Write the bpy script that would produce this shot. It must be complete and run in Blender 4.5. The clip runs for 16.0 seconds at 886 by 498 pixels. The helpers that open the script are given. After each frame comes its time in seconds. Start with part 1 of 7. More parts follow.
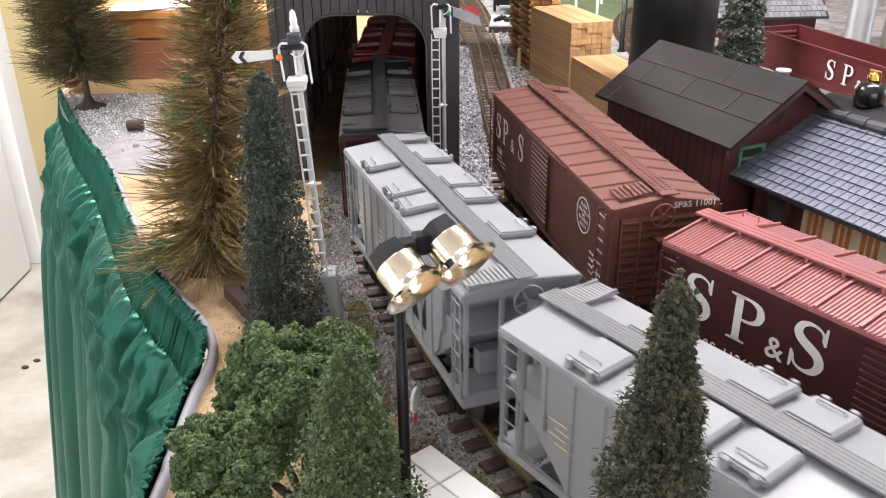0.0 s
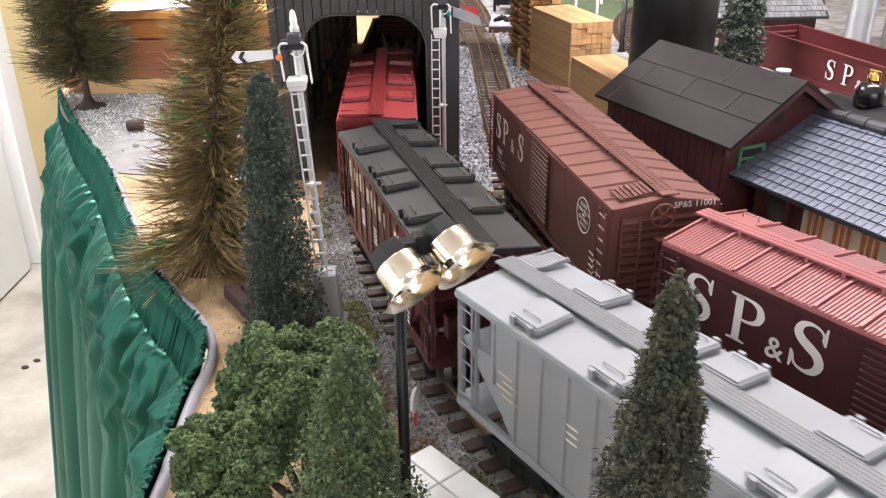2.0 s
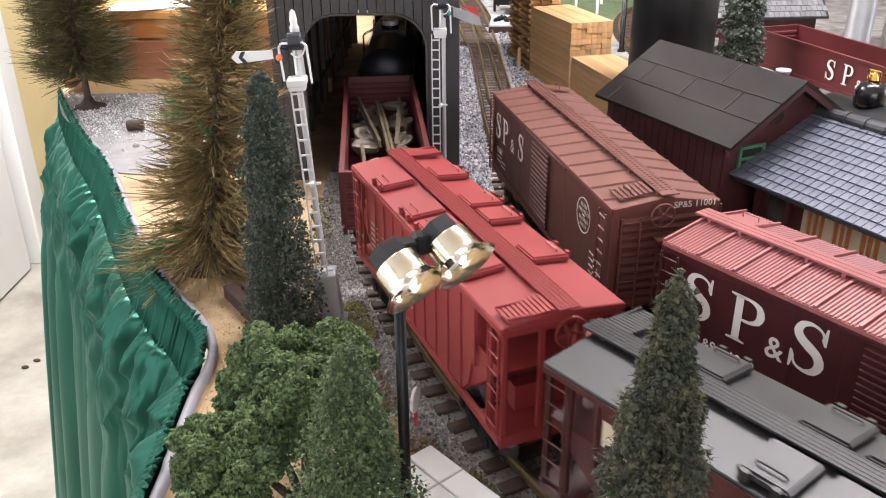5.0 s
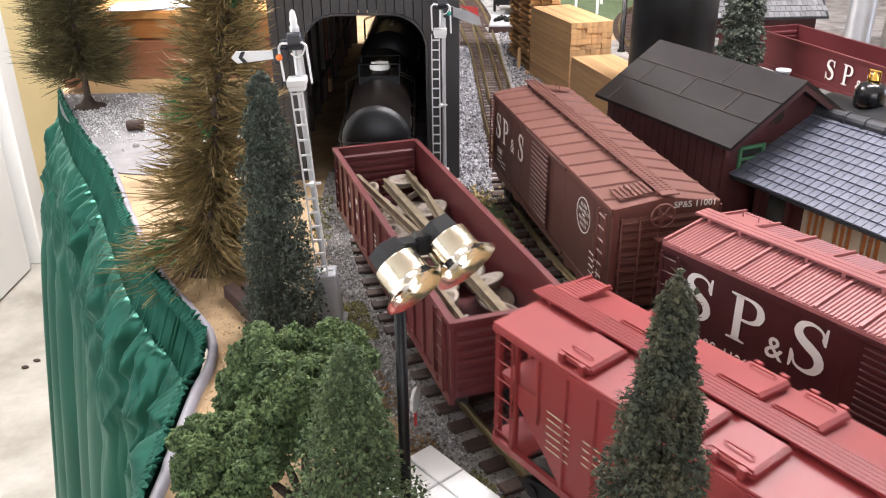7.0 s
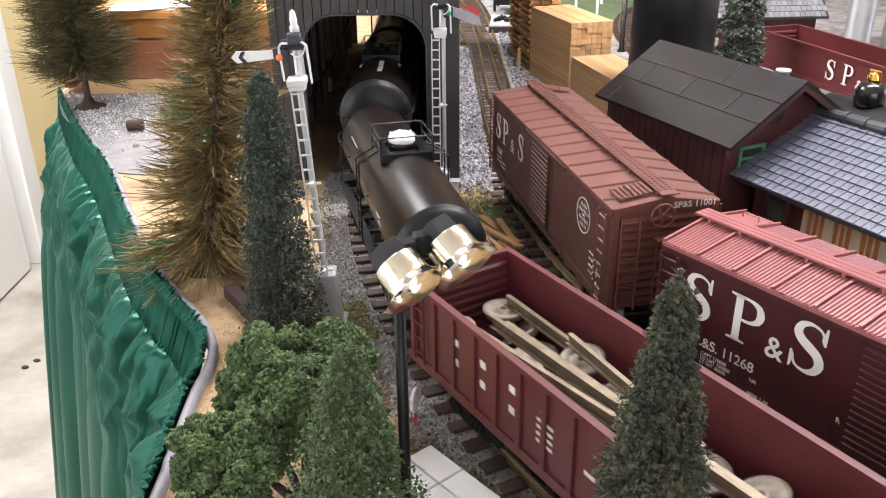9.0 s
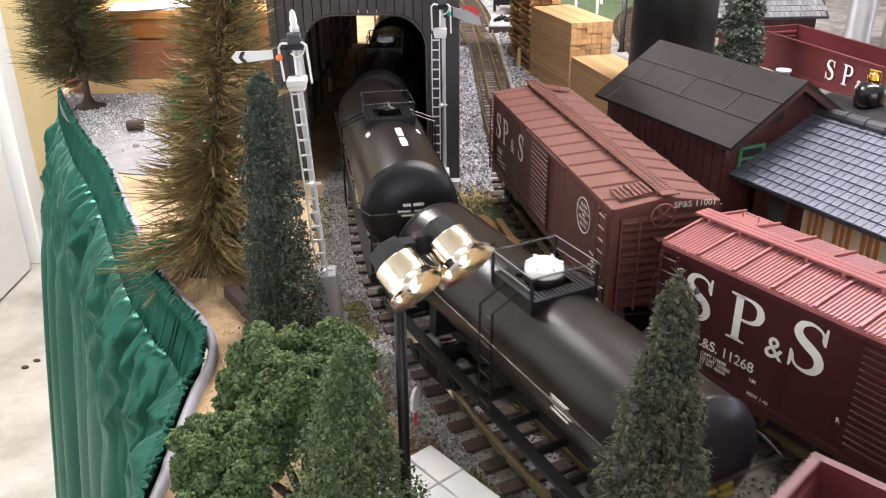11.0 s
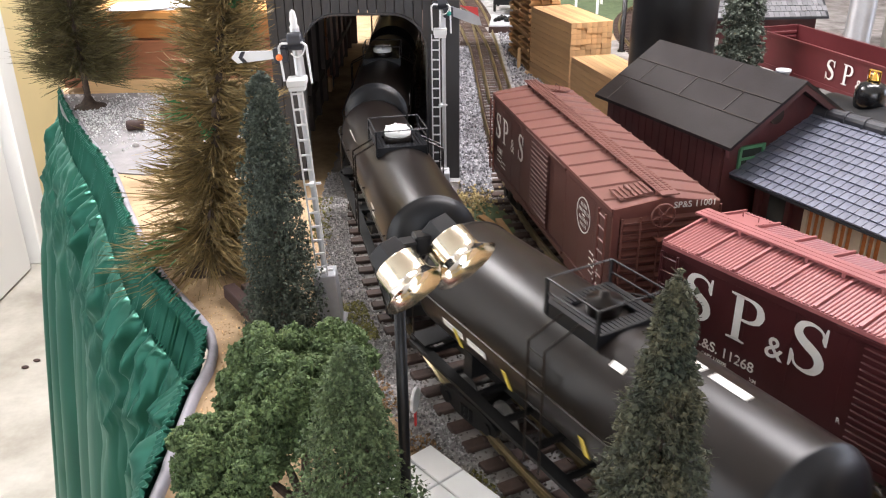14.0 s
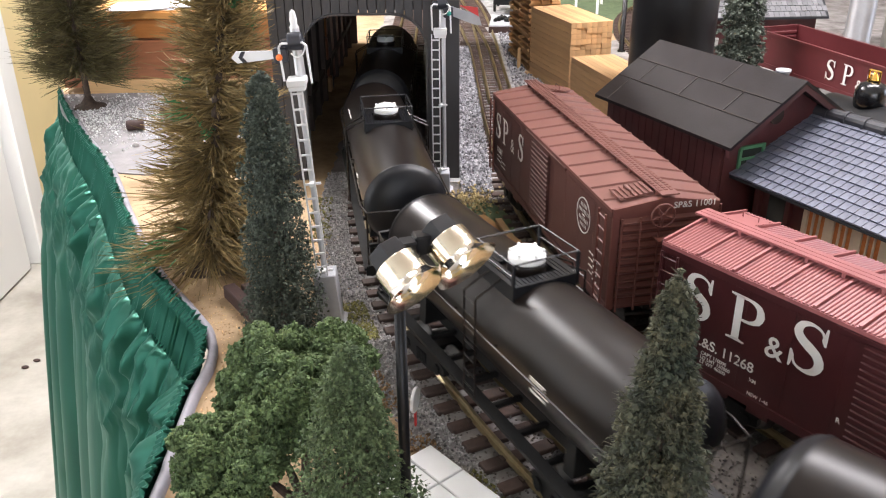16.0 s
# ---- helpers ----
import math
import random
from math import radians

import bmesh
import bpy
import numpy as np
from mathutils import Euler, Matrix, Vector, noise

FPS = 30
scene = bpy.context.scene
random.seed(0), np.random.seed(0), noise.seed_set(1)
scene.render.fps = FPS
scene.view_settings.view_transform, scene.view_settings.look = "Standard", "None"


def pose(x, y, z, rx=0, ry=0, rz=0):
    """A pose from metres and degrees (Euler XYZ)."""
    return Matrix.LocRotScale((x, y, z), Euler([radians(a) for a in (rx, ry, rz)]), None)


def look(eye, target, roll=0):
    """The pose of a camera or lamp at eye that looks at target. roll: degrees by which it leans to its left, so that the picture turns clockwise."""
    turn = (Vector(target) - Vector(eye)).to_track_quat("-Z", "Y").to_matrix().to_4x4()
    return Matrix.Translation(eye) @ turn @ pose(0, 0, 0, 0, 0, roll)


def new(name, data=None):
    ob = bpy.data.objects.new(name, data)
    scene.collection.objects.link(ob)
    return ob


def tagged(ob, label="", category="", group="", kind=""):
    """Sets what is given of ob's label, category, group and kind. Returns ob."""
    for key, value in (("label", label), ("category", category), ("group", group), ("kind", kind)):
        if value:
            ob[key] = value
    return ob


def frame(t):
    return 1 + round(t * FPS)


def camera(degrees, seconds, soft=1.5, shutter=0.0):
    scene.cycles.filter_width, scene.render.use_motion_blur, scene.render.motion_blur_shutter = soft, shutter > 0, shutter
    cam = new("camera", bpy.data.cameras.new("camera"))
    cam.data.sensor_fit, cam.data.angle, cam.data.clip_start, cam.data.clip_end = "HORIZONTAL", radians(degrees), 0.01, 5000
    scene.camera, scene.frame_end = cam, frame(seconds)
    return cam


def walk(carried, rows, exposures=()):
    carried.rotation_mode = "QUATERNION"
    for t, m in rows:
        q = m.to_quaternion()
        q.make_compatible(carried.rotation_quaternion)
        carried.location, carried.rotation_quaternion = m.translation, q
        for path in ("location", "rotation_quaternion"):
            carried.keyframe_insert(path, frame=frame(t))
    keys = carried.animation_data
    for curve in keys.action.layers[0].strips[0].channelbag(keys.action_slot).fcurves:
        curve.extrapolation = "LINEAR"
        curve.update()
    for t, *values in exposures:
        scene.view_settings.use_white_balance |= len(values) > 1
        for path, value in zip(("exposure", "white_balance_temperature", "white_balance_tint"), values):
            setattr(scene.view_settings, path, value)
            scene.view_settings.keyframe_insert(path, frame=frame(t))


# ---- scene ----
# ---- camera: held still over the edge of the layout ----
cam = camera(55.45, 16.0, soft=1.15, shutter=0.5)
EYE = pose(0, 0, 0.4468, 64.626, 0, 0) @ pose(0, 0, 0, 0, 0, -0.55)
walk(cam, [(0.0, EYE), (16.0, EYE)], exposures=[(0.0, 0.0), (16.0, 0.0)])

# ---- world and light: added wall fill lamps and ceiling lamps of a house room ----
world = bpy.data.worlds.new("world")
scene.world = world
world.use_nodes = True
_nt = world.node_tree
_sky = _nt.nodes.new("ShaderNodeTexSky")
_sky.sky_type, _sky.sun_disc = "NISHITA", False
_sky.sun_elevation, _sky.sun_rotation = radians(40), radians(140)
_nt.links.new(_sky.outputs[0], _nt.nodes["Background"].inputs[0])
_nt.nodes["Background"].inputs[1].default_value = 0.1


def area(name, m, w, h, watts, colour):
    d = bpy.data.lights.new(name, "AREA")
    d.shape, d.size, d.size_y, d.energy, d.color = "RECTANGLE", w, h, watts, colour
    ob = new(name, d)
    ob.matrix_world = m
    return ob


# Fill lamps added on walls out of view; their windows are assumed.
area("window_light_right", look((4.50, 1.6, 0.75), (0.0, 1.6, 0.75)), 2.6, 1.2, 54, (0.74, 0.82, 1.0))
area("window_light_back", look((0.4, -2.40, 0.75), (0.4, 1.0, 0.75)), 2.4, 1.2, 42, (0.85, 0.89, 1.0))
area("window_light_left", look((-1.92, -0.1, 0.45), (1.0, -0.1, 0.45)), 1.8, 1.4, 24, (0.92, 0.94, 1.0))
area("ceiling_light_near", pose(0.75, 1.3, 1.46), 1.3, 0.35, 58, (1.0, 0.955, 0.99))
area("ceiling_light_far", pose(-0.95, 2.3, 1.46), 0.35, 1.3, 106, (1.0, 0.96, 0.97))


# ---- materials ----
def mat(name, colour, rough=0.6, metal=0.0, vary=0.12, scale=60.0, bump=0.0, bscale=400.0, colour2=None, spot=0.5, coat=0.0, island=0.0, obj=0.0, stretch=None, spec=None):
    m = bpy.data.materials.new(name)
    m.use_nodes = True
    nt = m.node_tree
    N, Lk = nt.nodes, nt.links
    b = N["Principled BSDF"]
    b.inputs["Roughness"].default_value, b.inputs["Metallic"].default_value = rough, metal
    b.inputs["Coat Weight"].default_value = coat
    if spec is not None:
        b.inputs["Specular IOR Level"].default_value = spec
    tc = N.new("ShaderNodeTexCoord")
    src = tc.outputs["Object"]
    if stretch:
        mp = N.new("ShaderNodeMapping")
        mp.inputs["Scale"].default_value = stretch
        Lk.new(src, mp.inputs[0])
        src = mp.outputs[0]
    n1 = N.new("ShaderNodeTexNoise")
    n1.inputs["Scale"].default_value, n1.inputs["Detail"].default_value, n1.inputs["Roughness"].default_value = scale, 6.0, 0.65
    Lk.new(src, n1.inputs["Vector"])
    ramp = N.new("ShaderNodeValToRGB")
    c1 = [max(0.0, c * (1 - vary)) for c in colour]
    c2 = colour2 if colour2 else [min(1.0, c * (1 + vary)) for c in colour]
    ramp.color_ramp.elements[0].color, ramp.color_ramp.elements[1].color = (*c1, 1), (*c2, 1)
    ramp.color_ramp.elements[0].position, ramp.color_ramp.elements[1].position = spot - 0.18, spot + 0.18
    Lk.new(n1.outputs[0], ramp.inputs[0])
    col = ramp.outputs[0]
    for amount, node, sock in ((island, "ShaderNodeNewGeometry", "Random Per Island"), (obj, "ShaderNodeObjectInfo", "Random")):
        if amount:
            g = N.new(node)
            mr = N.new("ShaderNodeMapRange")
            mr.inputs["To Min"].default_value, mr.inputs["To Max"].default_value = 1 - amount, 1 + amount
            Lk.new(g.outputs[sock], mr.inputs["Value"])
            hsv = N.new("ShaderNodeHueSaturation")
            Lk.new(mr.outputs[0], hsv.inputs["Value"])
            Lk.new(col, hsv.inputs["Color"])
            col = hsv.outputs[0]
    Lk.new(col, b.inputs["Base Color"])
    n2 = N.new("ShaderNodeTexNoise")
    n2.inputs["Scale"].default_value, n2.inputs["Detail"].default_value = bscale, 4.0
    Lk.new(src, n2.inputs["Vector"])
    rr = N.new("ShaderNodeMapRange")
    rr.inputs["To Min"].default_value, rr.inputs["To Max"].default_value = max(0.0, rough - 0.08), min(1.0, rough + 0.1)
    Lk.new(n1.outputs[0], rr.inputs["Value"])
    Lk.new(rr.outputs[0], b.inputs["Roughness"])
    if bump:
        bp = N.new("ShaderNodeBump")
        bp.inputs["Strength"].default_value, bp.inputs["Distance"].default_value = bump, 0.0006
        Lk.new(n2.outputs[0], bp.inputs["Height"])
        Lk.new(bp.outputs[0], b.inputs["Normal"])
    return m


def glow(name, colour, strength):
    m = mat(name, colour, 0.3)
    b = m.node_tree.nodes["Principled BSDF"]
    b.inputs["Emission Color"].default_value, b.inputs["Emission Strength"].default_value = (*colour, 1), strength
    return m


M = dict(
    soil=mat("soil", (0.40, 0.265, 0.145), 0.95, vary=0.3, scale=18, bump=0.8, bscale=900, colour2=(0.54, 0.385, 0.23)),
    ballast=mat("ballast", (0.20, 0.18, 0.17), 0.95, vary=0.3, scale=25, bump=0.9, bscale=500, colour2=(0.36, 0.34, 0.33)),
    ballast_pale=mat("ballast_pale", (0.19, 0.18, 0.175), 0.95, vary=0.3, scale=40, bump=0.9, bscale=500, colour2=(0.5, 0.5, 0.5)),
    stone=mat("stone", (0.30, 0.285, 0.28), 0.9, vary=0.35, scale=120, island=0.55),
    # Ballast darkened: shade between rails and tracks is put into its colour.
    ballast_shaded=mat("ballast_shaded", (0.13, 0.115, 0.105), 0.95, vary=0.35, scale=120, island=0.5),
    white_stone=mat("white_stone", (0.29, 0.285, 0.30), 0.85, vary=0.3, scale=120, island=0.65),
    moss=mat("moss", (0.16, 0.15, 0.05), 0.95, vary=0.3, scale=80, island=0.5),
    rust_tuft=mat("rust_tuft", (0.22, 0.135, 0.07), 0.95, vary=0.3, scale=80, island=0.4),
    turf=mat("turf", (0.10, 0.14, 0.07), 0.95, vary=0.3, scale=60, bump=0.6, bscale=700),
    sleeper=mat("sleeper", (0.060, 0.036, 0.028), 0.75, vary=0.3, scale=150, bump=0.4, bscale=900, obj=0.25),
    rail=mat("rail", (0.34, 0.275, 0.165), 0.40, 0.9, vary=0.25, scale=90),
    grey=mat("grey_paint", (0.235, 0.245, 0.262), 0.5, vary=0.05, scale=30, coat=0.1),
    grey_dark=mat("grey_board", (0.20, 0.205, 0.215), 0.55, vary=0.08, scale=200),
    maroon=mat("maroon_paint", (0.062, 0.0135, 0.0140), 0.42, vary=0.12, scale=30),
    black_roof=mat("black_paint", (0.022, 0.021, 0.022), 0.42, vary=0.2, scale=30),
    red=mat("red_paint", (0.24, 0.028, 0.030), 0.45, vary=0.08, scale=30),
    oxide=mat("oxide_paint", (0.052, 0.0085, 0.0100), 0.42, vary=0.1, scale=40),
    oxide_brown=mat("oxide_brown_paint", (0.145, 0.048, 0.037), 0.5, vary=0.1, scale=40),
    # Same oxide, darkened to put the sides' shade into the colour.
    oxide_side_shaded=mat("oxide_shaded_side_paint", (0.088, 0.032, 0.025), 0.55, vary=0.1, scale=40),
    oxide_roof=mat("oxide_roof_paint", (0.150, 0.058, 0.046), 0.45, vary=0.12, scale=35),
    # Roof far paler than the sides: top light put into its colour.
    pink_lit_roof=mat("lit_roof_paint", (0.30, 0.105, 0.105), 0.36, vary=0.1, scale=35),
    gondola=mat("gondola_paint", (0.100, 0.017, 0.020), 0.45, vary=0.1, scale=40),
    tank=mat("tank_black", (0.0095, 0.0068, 0.0058), 0.31, vary=0.15, scale=8, spec=0.30, bump=0.05, bscale=900),
    tank_head=mat("tank_head_black", (0.0085, 0.009, 0.011), 0.36, vary=0.15, scale=20, spec=0.3),
    under=mat("underframe_black", (0.008, 0.008, 0.008), 0.55, spec=0.25, vary=0.2, scale=60),
    steel=mat("wheel_steel", (0.10, 0.095, 0.09), 0.4, 0.7, vary=0.2, scale=150),
    scrap_wheel=mat("scrap_wheel", (0.27, 0.225, 0.185), 0.5, vary=0.25, scale=150),
    scrap_rail=mat("scrap_rail", (0.21, 0.17, 0.115), 0.42, 0.4, vary=0.3, scale=90),
    dull_steel=mat("dull_steel", (0.30, 0.30, 0.31), 0.4, 0.7, vary=0.1, scale=30),
    white=mat("white_plastic", (0.86, 0.86, 0.85), 0.4, vary=0.03, scale=40),
    lettering=mat("lettering_white", (0.72, 0.70, 0.66), 0.6, vary=0.06, scale=100),
    yellow=mat("lettering_yellow", (0.65, 0.5, 0.08), 0.6, vary=0.06, scale=100),
    shed=mat("shed_boards", (0.055, 0.052, 0.054), 0.7, vary=0.15, scale=40, bump=0.3, obj=0.12, stretch=(1, 1, 0.15)),
    # Brown inside boards, lightened to put veiling haze into the colour.
    shed_in_hazed=mat("shed_inside_hazed", (0.105, 0.080, 0.068), 0.8, vary=0.2, scale=40),
    silver=mat("silver_paint", (0.62, 0.63, 0.65), 0.35, 0.6, vary=0.06, scale=80),
    white_metal=mat("white_metal", (0.78, 0.78, 0.79), 0.4, vary=0.04, scale=80),
    signal_black=mat("signal_black", (0.018, 0.02, 0.03), 0.4, vary=0.1, scale=80),
    base_grey=mat("base_grey", (0.42, 0.43, 0.46), 0.55, vary=0.08, scale=80),
    chrome=mat("gold_chrome", (0.80, 0.72, 0.58), 0.20, 1.0, vary=0.06, scale=60),
    chrome_in=mat("chrome", (0.88, 0.85, 0.83), 0.08, 1.0, vary=0.03, scale=60),
    lamp_black=mat("lamp_black", (0.008, 0.008, 0.009), 0.38, vary=0.1, scale=60, spec=0.22),
    black_gloss=mat("black_gloss", (0.010, 0.010, 0.011), 0.22, vary=0.1, scale=60),
    bulb=glow("amber_bulb", (1.0, 0.22, 0.05), 0.9),
    red_lens=mat("red_lens", (0.6, 0.02, 0.02), 0.15, vary=0.05),
    amber_lens=glow("amber_lens", (0.9, 0.2, 0.04), 0.12),
    green_lens=mat("green_lens", (0.04, 0.28, 0.24), 0.15, vary=0.05),
    bark=mat("bark", (0.075, 0.052, 0.040), 0.9, vary=0.35, scale=200, bump=0.8, bscale=600),
    bristle=mat("bristle_brown", (0.235, 0.162, 0.062), 0.8, vary=0.3, scale=50, island=0.5, colour2=(0.320, 0.236, 0.100)),
    bristle_green=mat("bristle_green", (0.045, 0.16, 0.055), 0.75, vary=0.3, scale=50, island=0.4),
    bristle_dark=mat("bristle_olive", (0.105, 0.088, 0.034), 0.8, vary=0.3, scale=50, island=0.45),
    wire=mat("tree_wire", (0.10, 0.065, 0.035), 0.7, vary=0.3, scale=200),
    spruce=mat("spruce_foam", (0.044, 0.058, 0.044), 0.9, vary=0.3, scale=40, island=0.5, colour2=(0.088, 0.104, 0.080)),
    fir=mat("fir_green", (0.066, 0.104, 0.046), 0.85, vary=0.3, scale=40, island=0.5, colour2=(0.120, 0.165, 0.075)),
    fir_brown=mat("fir_dull", (0.036, 0.052, 0.036), 0.9, vary=0.3, scale=50, island=0.5, colour2=(0.086, 0.080, 0.046)),
    leaf=mat("foliage_foam", (0.052, 0.092, 0.032), 0.9, vary=0.3, scale=30, island=0.4, colour2=(0.112, 0.160, 0.062)),
    satin=mat("green_satin", (0.0130, 0.074, 0.049), 0.34, 0.45, spec=0.3, vary=0.2, scale=6, bump=0.12, bscale=300),
    trim_grey=mat("edge_trim", (0.27, 0.26, 0.29), 0.7, vary=0.12, scale=60),
    room_wall=mat("yellow_wall", (0.80, 0.66, 0.36), 0.85, vary=0.03, scale=3, bump=0.1, bscale=200),
    room_white=mat("white_gloss_paint", (0.82, 0.82, 0.80), 0.5, vary=0.02, scale=3),
    room_floor=mat("white_vinyl_floor", (0.36, 0.335, 0.28), 0.5, vary=0.25, scale=4, colour2=(0.50, 0.48, 0.43), bump=0.1, bscale=60),
    ceiling=mat("white_ceiling", (0.80, 0.80, 0.78), 0.9, vary=0.02, scale=3),
    wood=mat("varnished_wood", (0.44, 0.17, 0.045), 0.35, vary=0.2, scale=8, stretch=(1, 6, 14), bscale=60, coat=0.2),
    wood_top=mat("varnished_top", (0.62, 0.30, 0.09), 0.35, vary=0.15, scale=8, stretch=(1, 8, 8), coat=0.2),
    wood_red=mat("reddish_drawer", (0.34, 0.13, 0.06), 0.4, vary=0.18, scale=8, stretch=(1, 6, 14), coat=0.1),
    ply=mat("pine_ply", (0.66, 0.42, 0.20), 0.5, vary=0.12, scale=10, stretch=(1, 6, 12)),
    lumber=mat("lumber", (0.45, 0.275, 0.13), 0.7, vary=0.15, scale=40, stretch=(1, 0.15, 1), obj=0.16, island=0.18),
    lumber_brown=mat("lumber_brown", (0.40, 0.22, 0.09), 0.7, vary=0.2, scale=40, stretch=(1, 0.15, 1), obj=0.18, island=0.2),
    roof_felt=mat("black_felt_roof", (0.0140, 0.0110, 0.0115), 0.42, spec=0.22, vary=0.35, scale=40, bump=0.25, bscale=700),
    seam=mat("felt_seam", (0.060, 0.050, 0.046), 0.6, vary=0.2, scale=40),
    barn=mat("barn_red", (0.060, 0.013, 0.014), 0.6, vary=0.2, scale=40, bump=0.3),
    slate=mat("slate_tile", (0.105, 0.113, 0.148), 0.38, vary=0.15, scale=50, obj=0.10, island=0.1),
    slate_dark=mat("slate_bed", (0.015, 0.016, 0.020), 0.6, vary=0.1, scale=50),
    ridge=mat("ridge_tile", (0.035, 0.036, 0.042), 0.35, vary=0.15, scale=50),
    cream=mat("cream_trim", (0.55, 0.47, 0.36), 0.6, vary=0.08, scale=50),
    amber_pane=mat("amber_curtain", (0.45, 0.16, 0.04), 0.5, vary=0.2, scale=200),
    green_trim=mat("green_trim", (0.08, 0.22, 0.11), 0.5, vary=0.1, scale=50),
    stack=mat("black_stack", (0.009, 0.009, 0.010), 0.42, vary=0.2, scale=20, spec=0.25),
    clap=mat("white_clapboard", (0.29, 0.29, 0.27), 0.6, vary=0.08, scale=30),
    roof_grey=mat("grey_shingle", (0.16, 0.16, 0.168), 0.7, vary=0.12, scale=60, island=0.2),
    brass=mat("brass", (0.85, 0.55, 0.14), 0.2, 1.0, vary=0.1, scale=60),
    glass=mat("dark_glass", (0.03, 0.035, 0.03), 0.08, vary=0.1, scale=60),
    door=mat("door_white", (0.80, 0.80, 0.78), 0.45, vary=0.02, scale=3),
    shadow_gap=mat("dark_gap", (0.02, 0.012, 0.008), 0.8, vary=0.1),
    beam=mat("beam_brown", (0.055, 0.030, 0.026), 0.7, vary=0.25, scale=80, bump=0.4),
    paper=mat("paper", (0.72, 0.74, 0.78), 0.6, vary=0.05, scale=20),
    blue=mat("blue_plastic", (0.02, 0.05, 0.35), 0.4, vary=0.1),
    red_plastic=mat("red_plastic", (0.6, 0.04, 0.04), 0.4, vary=0.1),
)


M["satin"].node_tree.nodes["Principled BSDF"].inputs["Specular Tint"].default_value = (0.42, 0.90, 0.80, 1)


# ---- mesh tools ----
def box(bm, c, s, rz=0.0, m=None):
    """A box of size s about c."""
    r = bmesh.ops.create_cube(bm, size=1.0)
    mm = Matrix.Translation(c) @ Matrix.Rotation(rz, 4, "Z") @ Matrix.Diagonal((*s, 1))
    bmesh.ops.transform(bm, matrix=(m @ mm) if m else mm, verts=r["verts"])
    return r["verts"]


def rod(bm, a, b, r, n=8, r2=None):
    """A round bar from a to b."""
    a, b = Vector(a), Vector(b)
    d = b - a
    o = bmesh.ops.create_cone(bm, cap_ends=True, segments=n, radius1=r, radius2=r if r2 is None else r2, depth=d.length)
    mm = Matrix.Translation((a + b) / 2) @ d.to_track_quat("Z", "Y").to_matrix().to_4x4()
    bmesh.ops.transform(bm, matrix=mm, verts=o["verts"])
    return o["verts"]


def lathe(bm, profile, n=24, m=None, closed=False):
    """A turned form: profile of (radius, height) round z."""
    rings = []
    for r, z in profile:
        rings.append([bm.verts.new((r * math.cos(2 * math.pi * i / n), r * math.sin(2 * math.pi * i / n), z)) for i in range(n)])
    for a, b in zip(rings, rings[1:]):
        for i in range(n):
            f = bm.faces.new((a[i], a[(i + 1) % n], b[(i + 1) % n], b[i]))
            f.smooth = True
    if not closed:
        if profile[0][0] > 1e-5:
            bm.faces.new(rings[0][::-1])
        if profile[-1][0] > 1e-5:
            bm.faces.new(rings[-1])
    vs = [v for ring in rings for v in ring]
    if m:
        bmesh.ops.transform(bm, matrix=m, verts=vs)
    return vs


def prism(bm, outline, a, b, axis="x", flip=False):
    """An outline of (u, v) drawn out along an axis from a to b."""
    def at(u, v, w):
        return {"x": (w, u, v), "y": (u, w, v), "z": (u, v, w)}[axis]
    A = [bm.verts.new(at(u, v, a)) for u, v in outline]
    B = [bm.verts.new(at(u, v, b)) for u, v in outline]
    n = len(outline)
    fs = [bm.faces.new((A[i], A[(i + 1) % n], B[(i + 1) % n], B[i])) for i in range(n)]
    fs.append(bm.faces.new(A[::-1]))
    fs.append(bm.faces.new(B))
    bmesh.ops.recalc_face_normals(bm, faces=fs)
    return A + B


def bevel(bm, w, seg=1):
    bmesh.ops.bevel(bm, geom=[e for e in bm.edges if len(e.link_faces) == 2 and e.calc_face_angle(0) > 0.6], offset=w, segments=seg, affect="EDGES", clamp_overlap=True)
    return bm


def mesh_of(name, bm, material, smooth=False):
    me = bpy.data.meshes.new(name)
    if smooth:
        for f in bm.faces:
            f.smooth = True
    bm.to_mesh(me)
    bm.free()
    me.materials.append(material)
    return me


def part(name, bm, material, parent=None, label="", m=None, smooth=False):
    """One mesh object, under its thing."""
    me = bm if isinstance(bm, bpy.types.Mesh) else mesh_of(name, bm, material, smooth)
    ob = new(name, me)
    if parent:
        ob.parent = parent
    if m:
        ob.matrix_local = m
    if label:
        ob["label"] = label
    return ob


def thing(name, label, category, group="", kind="", m=None):
    ob = new(name)
    ob.empty_display_size = 0.02
    if m:
        ob.matrix_world = m
    return tagged(ob, label, category, group, kind)


def B():
    return bmesh.new()


def soup(name, verts, faces, material, smooth=False):
    me = bpy.data.meshes.new(name)
    me.from_pydata([tuple(v) for v in verts], [], [tuple(f) for f in faces])
    me.materials.append(material)
    if smooth:
        me.polygons.foreach_set("use_smooth", [True] * len(me.polygons))
    me.update()
    return me


def words(text, size, material, name="lettering", depth=0.0004, serif=True, spacing=1.0):
    """Raised lettering in the xy plane, its lower left corner at the origin."""
    c = bpy.data.curves.new("word", "FONT")
    c.body, c.size, c.extrude, c.space_character = text, size, depth / 2, spacing
    if serif:
        c.offset = size * 0.008
    tmp = bpy.data.objects.new("word", c)
    scene.collection.objects.link(tmp)
    dg = bpy.context.evaluated_depsgraph_get()
    me = bpy.data.meshes.new_from_object(tmp.evaluated_get(dg))
    bpy.data.objects.remove(tmp)
    me.materials.clear()
    me.materials.append(material)
    me.name = name
    return me


# ---- the lines of the tracks ----
R_OUT, R_IN = 1.5, 1.285
CX, CY = -0.0986 + R_OUT * math.cos(0.0344), 1.2 + R_OUT * math.sin(0.0344)
SHIFT = 0.006
S_LINE = -0.055


